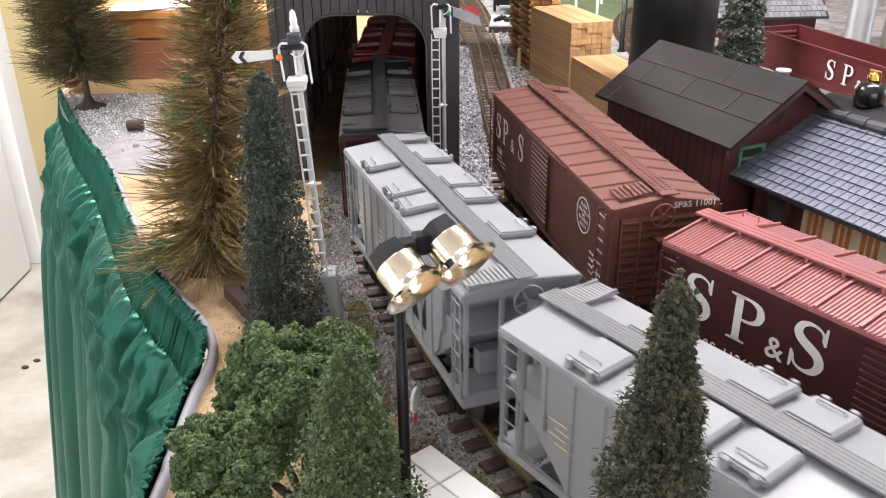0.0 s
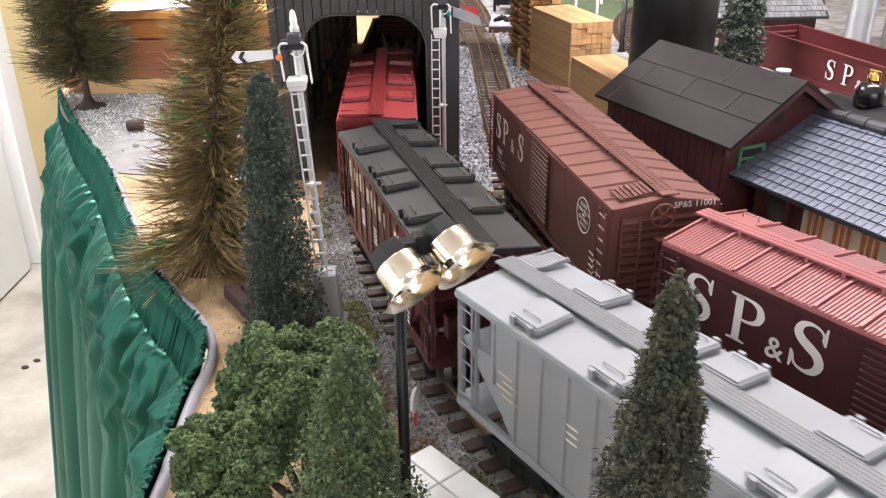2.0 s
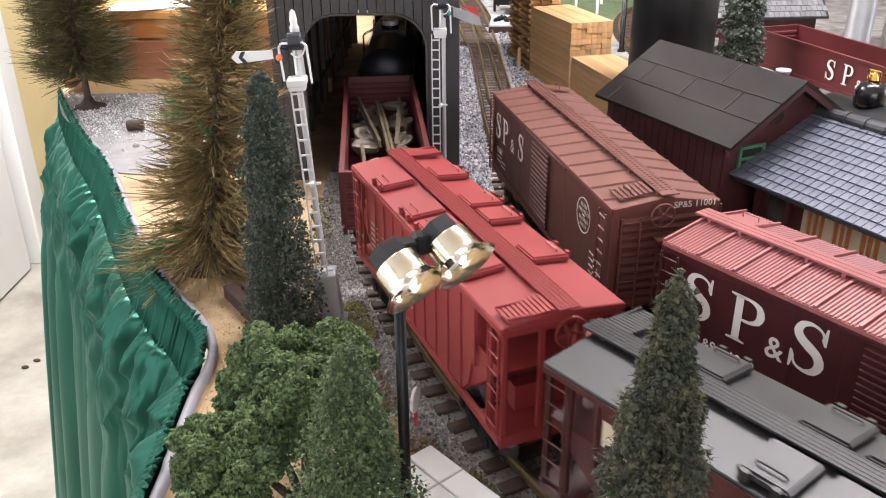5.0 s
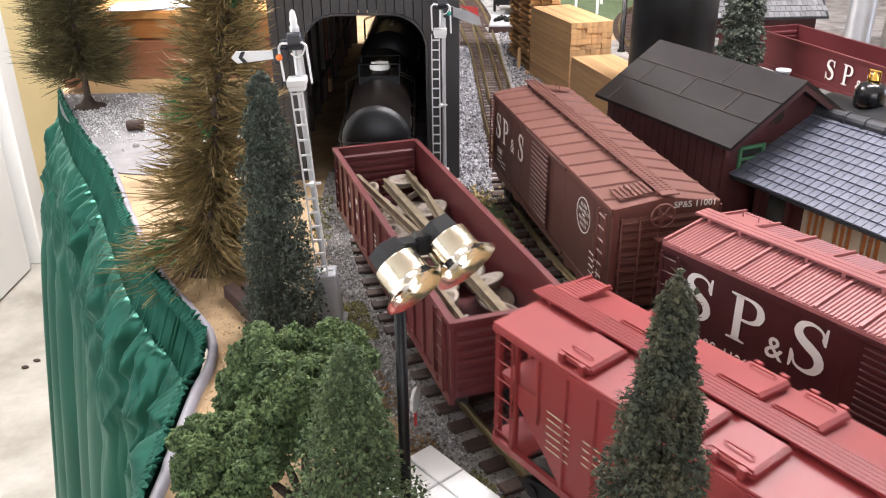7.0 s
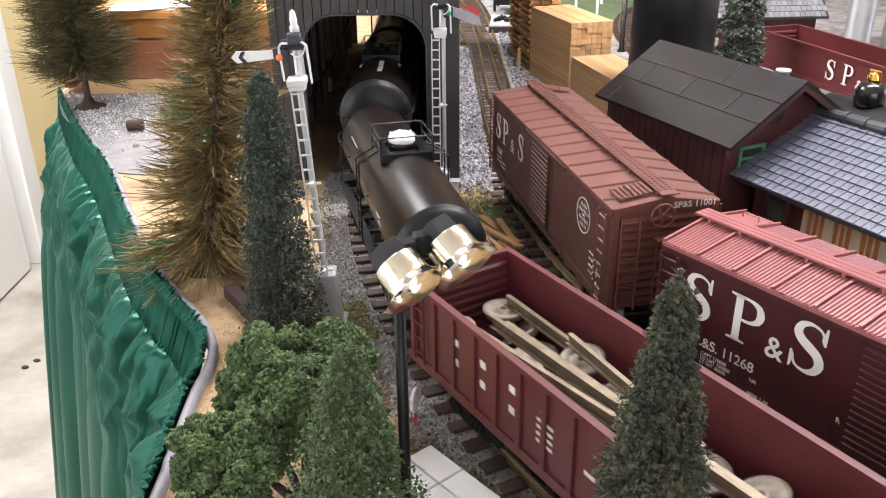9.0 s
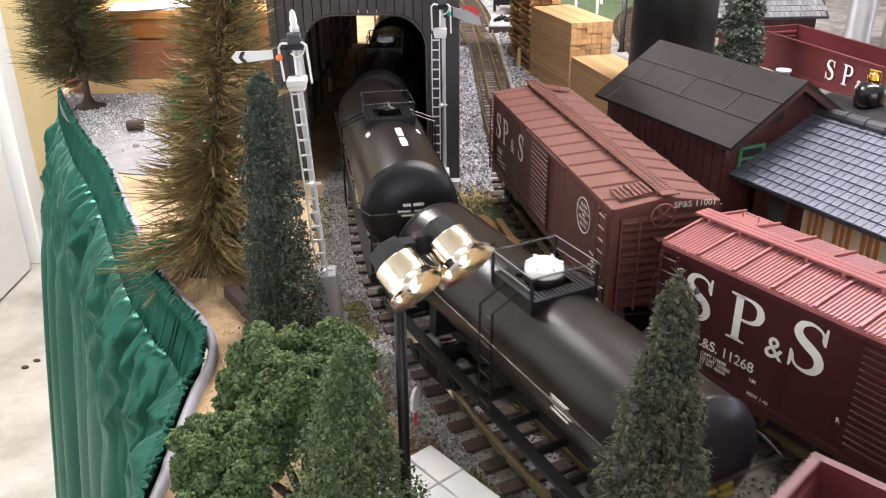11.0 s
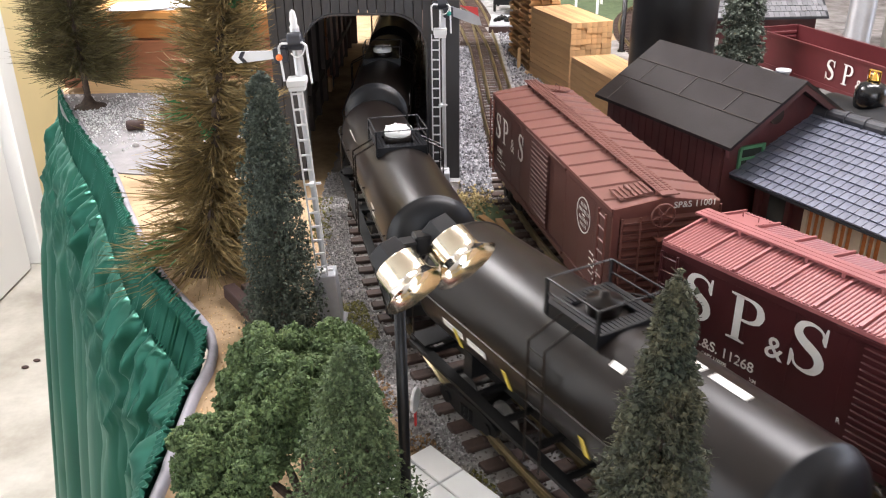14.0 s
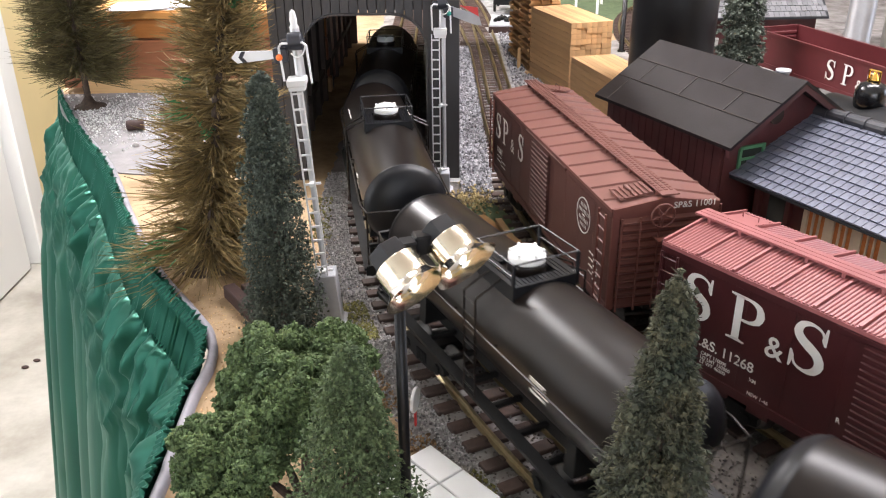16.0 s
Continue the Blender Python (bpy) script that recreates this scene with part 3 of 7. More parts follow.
def marks_maroon(car):
    for s in (-1, 1):
        y = s * 0.0492
        bars(car, [(-0.116 + 0.0158 * i, 0.1195 if i in (0, 3, 6) else 0.1175, 0.0062 if i in (2, 3, 4, 6) else 0.0085, 0.019 if i in (0, 3, 6) else 0.015) for i in range(10)], M["cream"], y)
        bars(car, [(-0.11 + 0.05 * k, 0.090 - 0.005 * i, 0.016, 0.0022) for k in range(3) for i in range(4)], M["lettering"], y)
        bars(car, [(0.07, 0.075 - 0.005 * i, 0.018, 0.0022) for i in range(4)] + [(0.1, 0.06 - 0.005 * i, 0.016, 0.0022) for i in range(3)], M["lettering"], y)
        bm = B()
        box(bm, (0.076, y, 0.112), (0.025, 0.0004, 0.032))
        part("emblem", bm, M["red"], car, "red square emblem with a white mark")
        bars(car, [(0.076, 0.112, 0.019, 0.025)], M["lettering"], s * 0.0496)
        bars(car, [(0.073, 0.117, 0.012, 0.004), (0.079, 0.107, 0.012, 0.004)], M["black_roof"], s * 0.05)


def marks_red(car):
    for s in (-1, 1):
        bars(car, [(-0.105 + 0.032 * k, 0.102 - 0.006 * i - 0.003 * k, 0.020, 0.0011) for k in range(4) for i in range(6 if k != 1 else 4)], M["cream"], s * 0.0492)


def gondola(name, label, moving=True, lettered=False, group="cars of the moving train", loaded=True):
    car = thing(name, label, "freight car", group)
    h, w, z0, z1 = 0.220, 0.0505, 0.046, 0.108 + (0.008 if moving else 0)
    bm = B()
    box(bm, (0, 0, z0 + 0.002), (2 * h, 2 * w, 0.004))
    part("floor_plate", bm, M["gondola"], car)
    for s in (-1, 1):
        bm = B()
        box(bm, (0, s * w, (z0 + z1) / 2), (2 * h, 0.003, z1 - z0))
        box(bm, (0, s * (w + 0.001), z1), (2 * h + 0.004, 0.006, 0.0045))
        box(bm, (0, s * (w + 0.0008), z0 - 0.002), (2 * h, 0.005, 0.009))
        part("side_panel", bm, M["gondola"], car)
        for i in range(15 if moving else 0):
            x = -h + 0.012 + i * (2 * h - 0.024) / 14
            bm = B()
            prism(bm, [(x - 0.003, z0), (x + 0.003, z0), (x + 0.0022, z1), (x - 0.0022, z1)], s * (w + 0.0012), s * (w + 0.0038), "y")
            part("side_post", bm, M["gondola"], car)
        bm = B()
        box(bm, (s * h, 0, (z0 + z1) / 2), (0.003, 2 * w, z1 - z0))
        box(bm, (s * (h + 0.001), 0, z1), (0.006, 2 * w + 0.008, 0.0045))
        part("end_rail", bm, M["gondola"], car)
        bm = B()
        prof, back, q = [], [], s * h
        for i in range(7 if moving else 6):
            z = z0 + 0.006 + i * 0.0088
            prof += [(q + s * 0.0018, z - 0.0036), (q + s * 0.0042, z - 0.0018), (q + s * 0.0042, z + 0.0018), (q + s * 0.0018, z + 0.0036)]
            back += [(q - s * 0.0018, z - 0.0036), (q - s * 0.0042, z - 0.0018), (q - s * 0.0042, z + 0.0018), (q - s * 0.0018, z + 0.0036)]
        prism(bm, prof + back[::-1], -w + 0.003, w - 0.003, "y")
        part("end_panel", bm, M["gondola"], car)
        bm = B()
        ladder(bm, s * (h - 0.02), -w - 0.0045, z0, z1, "x", 0.016, 5)
        part("ladder", bm, M["gondola"], car)
    trucks(car, 0.135, moving)
    couplers(car, 0.218)
    if moving:
        for s in (-1, 1):
            y = s * (w + 0.0018)
            bars(car, [(-0.145 + k * 0.038, 0.092 - i * 0.018, 0.0070, 0.0060) for k in range(4) for i in range(2)], M["lettering"], y)
            bars(car, [(-0.03, 0.086 - i * 0.006, 0.018, 0.0025) for i in range(4)] + [(0.02, 0.075, 0.014, 0.003)], M["lettering"], y)
            bars(car, [(0.075, 0.078, 0.032, 0.030)], M["lettering"], y, "emblem")
            bars(car, [(0.075, 0.078, 0.027, 0.025)], M["gondola"], y + s * 0.0004, "emblem")
            bars(car, [(0.071, 0.084, 0.012, 0.004), (0.079, 0.076, 0.012, 0.004), (0.075, 0.07, 0.014, 0.003)], M["lettering"], y + s * 0.0008, "emblem")
    return car


def scrap(car):
    """Rails and wheelsets lying in the open car: one load with many pieces."""
    rnd = random.Random(11)
    load = new("scrap_load")
    load.parent = car
    load["label"] = "load of scrap rails and wheels"
    bm = B()
    lathe(bm, [(0.0028, -0.0030), (0.0060, -0.0030), (0.0066, -0.0014), (0.0125, -0.0010), (0.0135, -0.0026), (0.0166, -0.0026), (0.0172, 0.0020), (0.0186, 0.0026), (0.0186, 0.0040), (0.0140, 0.0036), (0.0125, 0.0018), (0.0072, 0.0022), (0.0064, 0.0042), (0.0028, 0.0042), (0.0028, -0.0030)], 26, closed=True)
    bmesh.ops.recalc_face_normals(bm, faces=bm.faces)
    wm = mesh_of("scrap_wheel", bm, M["scrap_wheel"])
    for i in range(26):
        x = -0.185 + (i // 2) * 0.0300 + rnd.uniform(-0.008, 0.008)
        y = (-0.022 if i % 2 else 0.022) + rnd.uniform(-0.008, 0.008)
        part("scrap_wheel", wm, None, load, m=pose(x, y, 0.060 + (0.012 if i % 3 == 0 else 0.002) + rnd.uniform(0, 0.006), rnd.uniform(-28, 28), rnd.uniform(-28, 28), rnd.uniform(0, 180)))
    for i, (x0, y0, x1, y1, z) in enumerate([(-0.18, -0.034, 0.03, -0.005, 0.092), (-0.16, -0.006, 0.17, 0.012, 0.090), (-0.15, 0.000, 0.18, 0.018, 0.088), (-0.10, 0.026, 0.05, 0.016, 0.094), (0.04, -0.03, 0.19, -0.022, 0.087), (-0.19, 0.030, -0.05, 0.034, 0.086)]):
        bm = B()
        a, b = Vector((x0, y0, z)), Vector((x1, y1, z - 0.006))
        d = (b - a)
        mm = Matrix.Translation((a + b) / 2) @ d.to_track_quat("X", "Z").to_matrix().to_4x4()
        box(bm, (0, 0, 0), (d.length, 0.0016, 0.008), m=mm)
        box(bm, (0, 0, 0.004), (d.length, 0.0042, 0.002), m=mm)
        box(bm, (0, 0, -0.004), (d.length, 0.007, 0.0012), m=mm)
        part("scrap_rail", bm, M["scrap_rail"], load)


def tank_car(name, label, r=0.0445, zc=0.1050, half=0.186, dome=True, marks=True, ink="yellow"):
    car = thing(name, label, "tank car", "cars of the moving train")
    ax = Matrix.Translation((0, 0, zc)) @ Matrix.Rotation(radians(90), 4, "Y")
    bm = B()
    lathe(bm, [(r, -half + 0.012), (r, half - 0.012)], 48, ax, closed=True)
    part("barrel", bm, M["tank"], car)
    for k in (-1, 1):
        bm = B()
        pr = [(r + 0.0006, half - 0.013), (r + 0.0006, half - 0.011)] + [(r * math.cos(a), half - 0.011 + 0.42 * r * math.sin(a)) for a in (0.02, 0.25, 0.5, 0.75, 1.0, 1.25, 1.45)] + [(0.0, half - 0.011 + 0.42 * r)]
        lathe(bm, [(q, k * z) for q, z in pr], 48, ax, closed=True)
        bmesh.ops.recalc_face_normals(bm, faces=bm.faces)
        part("tank_head", bm, M["tank_head"], car)
        if marks:
            rows = [(0.008, 0.007, -0.0055), (0.011, 0.007, 0.0065), (0.013, 0.0005, -0.0085), (0.014, 0.0005, 0.0085), (0.017, -0.004, -0.003), (0.009, -0.004, 0.0125)]
            for w, z, y in rows:
                bm = B()
                box(bm, (0, 0, 0), (0.0006, w, 0.0030 if z > 0.005 else 0.0018))
                zz = zc + z + (-0.016 if dome else 0.004)
                part("marking", bm, M[ink] if dome else M["lettering"], car, m=pose(k * (half - 0.011 + 0.42 * r * math.sqrt(max(0, 1 - (y * y + (zz - zc) ** 2) / r / r)) + 0.0004), y, zz, 0, -k * math.degrees(math.atan2((zz - zc) * 0.42, r)), k * math.degrees(math.atan2(y * 0.42, r))))
    top = zc + r
    if dome:
        bm = B()
        lathe(bm, [(0.0155, zc + r * 0.85), (0.0155, top + 0.006), (0.0150, top + 0.0075)], 28)
        part("dome", bm, M["tank"], car)
        bm = B()
        lathe(bm, [(0.0142, top + 0.0072), (0.0148, top + 0.0085), (0.0148, top + 0.0125), (0.0135, top + 0.0142), (0.0115, top + 0.0148), (0.0105, top + 0.0165), (0.006, top + 0.0176), (0.0, top + 0.0178)], 28)
        for i in range(6):
            a = i * math.pi / 3
            rod(bm, (0.0128 * math.cos(a), 0.0128 * math.sin(a), top + 0.013), (0.0128 * math.cos(a), 0.0128 * math.sin(a), top + 0.0165), 0.0014, 6)
        part("hatch_cap", bm, M["white"], car, "round white hatch cap")
    else:
        bm = B()
        lathe(bm, [(0.012, zc + r * 0.9), (0.012, top + 0.006), (0.0128, top + 0.007), (0.0128, top + 0.009), (0.004, top + 0.0105), (0.003, top + 0.015), (0.0, top + 0.0152)], 24)
        part("hatch_cap", bm, M["tank"], car)
    # platform with railings beside the hatch
    pz, hx, hy = top + 0.0012, 0.0275, 0.0275
    bm = B()
    for i in range(15):
        y = (i - 7) * 0.0036
        for x0, x1 in (((-hx, -0.0165), (0.0165, hx)) if abs(y) < 0.0165 else ((-hx, hx),)):
            box(bm, ((x0 + x1) / 2, y, pz), (x1 - x0, 0.0028, 0.0014))
    for k in (-1, 1):
        box(bm, (k * hx, 0, pz - 0.004), (0.002, 2 * hy, 0.0095))
        box(bm, (0, k * hy, pz - 0.006), (2 * hx, 0.002, 0.0135))
        box(bm, (k * 0.0175, 0, pz - 0.001), (0.003, 2 * hy, 0.0014))
    part("platform", bm, M["tank_head"], car, "slatted platform round the hatch")
    for s in (-1, 1):
        bm = B()
        zt = pz + 0.019
        for k in (-1, 1):
            box(bm, (k * hx, s * (hy + 0.0012), pz + 0.005), (0.0030, 0.0016, 0.028))
        for z in (zt, pz + 0.009):
            rod(bm, (-hx, s * (hy + 0.0012), z), (hx, s * (hy + 0.0012), z), 0.0008, 6)
        part("railing", bm, M["tank_head"], car)
        bm = B()
        for z in (zt,):
            rod(bm, (s * hx, -hy - 0.0012, z), (s * hx, hy + 0.0012, z), 0.0008, 6)
        part("railing", bm, M["tank_head"], car)
        bm = B()
        yl = s * (r + 0.006)
        ladder(bm, 0.0, yl, 0.046, pz - 0.012, "x", 0.018, 7)
        for k in (-1, 1):
            rod(bm, (k * 0.009, yl, pz - 0.012), (k * 0.009, s * 0.028, pz), 0.0009, 5)
        part("ladder", bm, M["tank"], car)
        bm = B()
        zr = zc + r * 0.10
        rod(bm, (-half + 0.004, s * (r + 0.004), zr), (half - 0.004, s * (r + 0.004), zr), 0.0009, 6)
        for i in range(6):
            x = -half + 0.02 + i * (2 * half - 0.04) / 5
            rod(bm, (x, s * (r - 0.001), zr), (x, s * (r + 0.004), zr), 0.0008, 5)
        part("handrail", bm, M["tank"], car)
        bm = B()
        box(bm, (0, s * 0.044, 0.044), (2 * half + 0.028, 0.010, 0.003))
        for i in range(10):
            box(bm, (-half + 0.01 + i * (2 * half - 0.02) / 9, s * 0.030, 0.043), (0.005, 0.034, 0.004))
        part("side_walkway", bm, M["under"], car)
    bm = B()
    box(bm, (0, 0, 0.042), (2 * half + 0.03, 0.024, 0.012))
    for k in (-1, 1):
        box(bm, (k * (half + 0.012), 0, 0.043), (0.008, 0.094, 0.011))
        box(bm, (k * (half + 0.004), 0, 0.0485), (0.026, 0.090, 0.002))
        prism(bm, [(-0.036, 0.048), (0.036, 0.048), (0.034, zc - 0.018), (0.02, zc - r * 0.92), (-0.02, zc - r * 0.92), (-0.034, zc - 0.018)], k * 0.120 - 0.006, k * 0.120 + 0.006, "x")
    part("underframe", bm, M["under"], car)
    for k in (-1, 1):
        bm = B()
        for s in (-1, 1):
            rod(bm, (k * (half + 0.014), s * 0.044, 0.048), (k * (half + 0.014), s * 0.044, zc + 0.004), 0.0009, 6)
        rod(bm, (k * (half + 0.014), -0.044, zc + 0.004), (k * (half + 0.014), 0.044, zc + 0.004), 0.0009, 6)
        for s in (-1, 1):
            rod(bm, (k * (half + 0.014), s * 0.044, zc + 0.004), (k * (half - 0.006), s * (r + 0.004), zc + r * 0.10), 0.0009, 6)
        part("end_handrail", bm, M["tank"], car)
    brake_wheel(car, -half - 0.012, 0.03, 0.066, M["under"], 0.010, -1)
    if marks:
        for s in (-1, 1):
            for x, a, w, hh in ([(-0.1, 30, 0.045, 0.0008), (0.09, 5, 0.020, 0.003), (0.094, -2, 0.020, 0.002), (0.09, -8, 0.02, 0.002)] if dome else [(-0.12, -12, 0.03, 0.006), (-0.085, -12, 0.026, 0.006), (0.12, -8, 0.030, 0.012), (0.05, 55, 0.012, 0.005)]):
                bm = B()
                box(bm, (0, 0, 0), (w, 0.0006, hh))
                q = radians(a)
                part("marking", bm, M["lettering"], car, m=pose(x, s * (r + 0.0004) * math.cos(q), zc + (r + 0.0004) * math.sin(q), s * a))
        if not dome:
            for x in (0.075, 0.11):
                bm = B()
                box(bm, (0, 0, 0), (0.028, 0.007, 0.0006))
                part("marking", bm, M["lettering"], car, m=pose(x, 0.004, top + 0.0002))
            for x in (-0.115, -0.045, 0.045, 0.115):
                for s in (-1, 1):
                    bm = B()
                    box(bm, (0, 0, 0), (0.005, 0.0008, 0.02))
                    q = radians(-20)
                    part("reflector", bm, M["yellow"], car, m=pose(x, s * (r + 0.0006) * math.cos(q), zc + (r + 0.0006) * math.sin(q), s * -20))
    trucks(car, 0.118)
    couplers(car, half + 0.014)
    return car


SPEED = 0.1725
TRAIN = [
    (hopper("covered_hopper_car", "pale grey covered hopper car with roof hatches", M["grey"], M["grey"], M["grey_dark"], marks_grey), 0.872),
    (hopper("covered_hopper_car", "pale grey covered hopper car with dark triangle emblem", M["grey"], M["grey"], M["grey_dark"], marks_grey), 0.465),
    (hopper("covered_hopper_car", "maroon covered hopper car with black roof and hatches", M["maroon"], M["black_roof"], M["black_roof"], marks_maroon), 0.060),
    (hopper("covered_hopper_car", "bright red covered hopper car with red roof", M["red"], M["red"], M["red"], marks_red), -0.343),
    (gondola("gondola_car", "dark red open gondola car loaded with scrap rails and wheels"), -0.786),
    (tank_car("tank_car", "black single-dome tank car with white hatch cap"), -1.238),
    (tank_car("tank_car", "long large black tank car with flat hatch platform", 0.0505, 0.1085, 0.186, False), -1.684),
    (tank_car("tank_car", "black single-dome tank car with white end markings", ink="lettering"), -2.125),
    (tank_car("tank_car", "black single-dome tank car with white hatch cap"), -2.563),
    (tank_car("tank_car", "black single-dome tank car with white hatch cap"), -2.990),
]
scrap(TRAIN[4][0])


def motions():
    """The train rolls on along its track at an even speed; the wheels turn."""
    for car, s0 in TRAIN:
        half = 0.140 if car.name.startswith("gondola") else 0.122
        walk(car, [(i * 0.5, car_pose(s0 + SPEED * i * 0.5, half)) for i in range(33)])
    step = 0.1
    turn = math.degrees(SPEED * step / 0.0155)
    for ws, x in WHEELSETS:
        walk(ws, [(i * step, pose(x, 0, 0.0155, 0, turn * i, 0)) for i in range(161)])


# ---- lettering in a serif cut ----
def stroke(bm, pts, widths, m):
    """A flat pen stroke with changing width."""
    sm = smooth_line(pts, 0.06)
    n = len(sm)
    L_, R_ = [], []
    for i, p in enumerate(sm):
        a, b = sm[max(0, i - 1)], sm[min(n - 1, i + 1)]
        d = (b - a).normalized()
        t = i / (n - 1) * (len(widths) - 1)
        k = min(int(t), len(widths) - 2)
        w = widths[k] + (widths[k + 1] - widths[k]) * (t - k)
        q = Vector((-d.y, d.x)) * w
        L_.append(bm.verts.new(m @ Vector((p.x + q.x, p.y + q.y, 0))))
        R_.append(bm.verts.new(m @ Vector((p.x - q.x, p.y - q.y, 0))))
    for i in range(n - 1):
        bm.faces.new((L_[i], R_[i], R_[i + 1], L_[i + 1]))


def flat(bm, pts, m):
    bm.faces.new([bm.verts.new(m @ Vector((x, y, 0))) for x, y in pts])


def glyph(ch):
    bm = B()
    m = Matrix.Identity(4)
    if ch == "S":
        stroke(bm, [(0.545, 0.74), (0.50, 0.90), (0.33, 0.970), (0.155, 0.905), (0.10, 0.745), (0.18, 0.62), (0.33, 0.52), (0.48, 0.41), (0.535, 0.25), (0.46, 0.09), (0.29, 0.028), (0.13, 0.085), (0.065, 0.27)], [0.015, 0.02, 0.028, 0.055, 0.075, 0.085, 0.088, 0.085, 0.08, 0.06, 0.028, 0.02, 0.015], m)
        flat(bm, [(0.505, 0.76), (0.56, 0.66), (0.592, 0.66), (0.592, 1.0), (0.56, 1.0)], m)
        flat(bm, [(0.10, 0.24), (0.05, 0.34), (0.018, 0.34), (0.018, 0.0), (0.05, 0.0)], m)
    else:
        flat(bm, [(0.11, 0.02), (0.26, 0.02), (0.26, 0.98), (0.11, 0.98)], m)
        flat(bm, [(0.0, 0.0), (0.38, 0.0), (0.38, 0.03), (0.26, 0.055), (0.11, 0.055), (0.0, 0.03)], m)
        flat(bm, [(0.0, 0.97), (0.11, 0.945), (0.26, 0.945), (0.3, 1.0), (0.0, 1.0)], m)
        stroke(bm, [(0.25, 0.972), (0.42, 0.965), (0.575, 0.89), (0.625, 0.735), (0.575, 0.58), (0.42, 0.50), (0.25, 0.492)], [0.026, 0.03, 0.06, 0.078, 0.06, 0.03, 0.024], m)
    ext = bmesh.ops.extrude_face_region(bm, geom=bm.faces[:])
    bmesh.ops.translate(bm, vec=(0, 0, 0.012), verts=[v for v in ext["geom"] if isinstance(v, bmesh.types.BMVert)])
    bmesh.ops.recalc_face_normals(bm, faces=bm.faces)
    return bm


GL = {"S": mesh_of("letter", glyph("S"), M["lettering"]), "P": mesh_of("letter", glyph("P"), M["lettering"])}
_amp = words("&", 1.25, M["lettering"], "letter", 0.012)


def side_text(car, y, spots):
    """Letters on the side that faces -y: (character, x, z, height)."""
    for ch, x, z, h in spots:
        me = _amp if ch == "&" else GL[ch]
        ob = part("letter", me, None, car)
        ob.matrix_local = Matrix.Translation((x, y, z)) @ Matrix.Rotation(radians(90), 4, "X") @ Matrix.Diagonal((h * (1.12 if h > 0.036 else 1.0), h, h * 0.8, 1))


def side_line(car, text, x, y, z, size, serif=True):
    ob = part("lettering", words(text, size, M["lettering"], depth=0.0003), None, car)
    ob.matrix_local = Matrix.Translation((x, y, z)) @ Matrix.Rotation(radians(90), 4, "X")


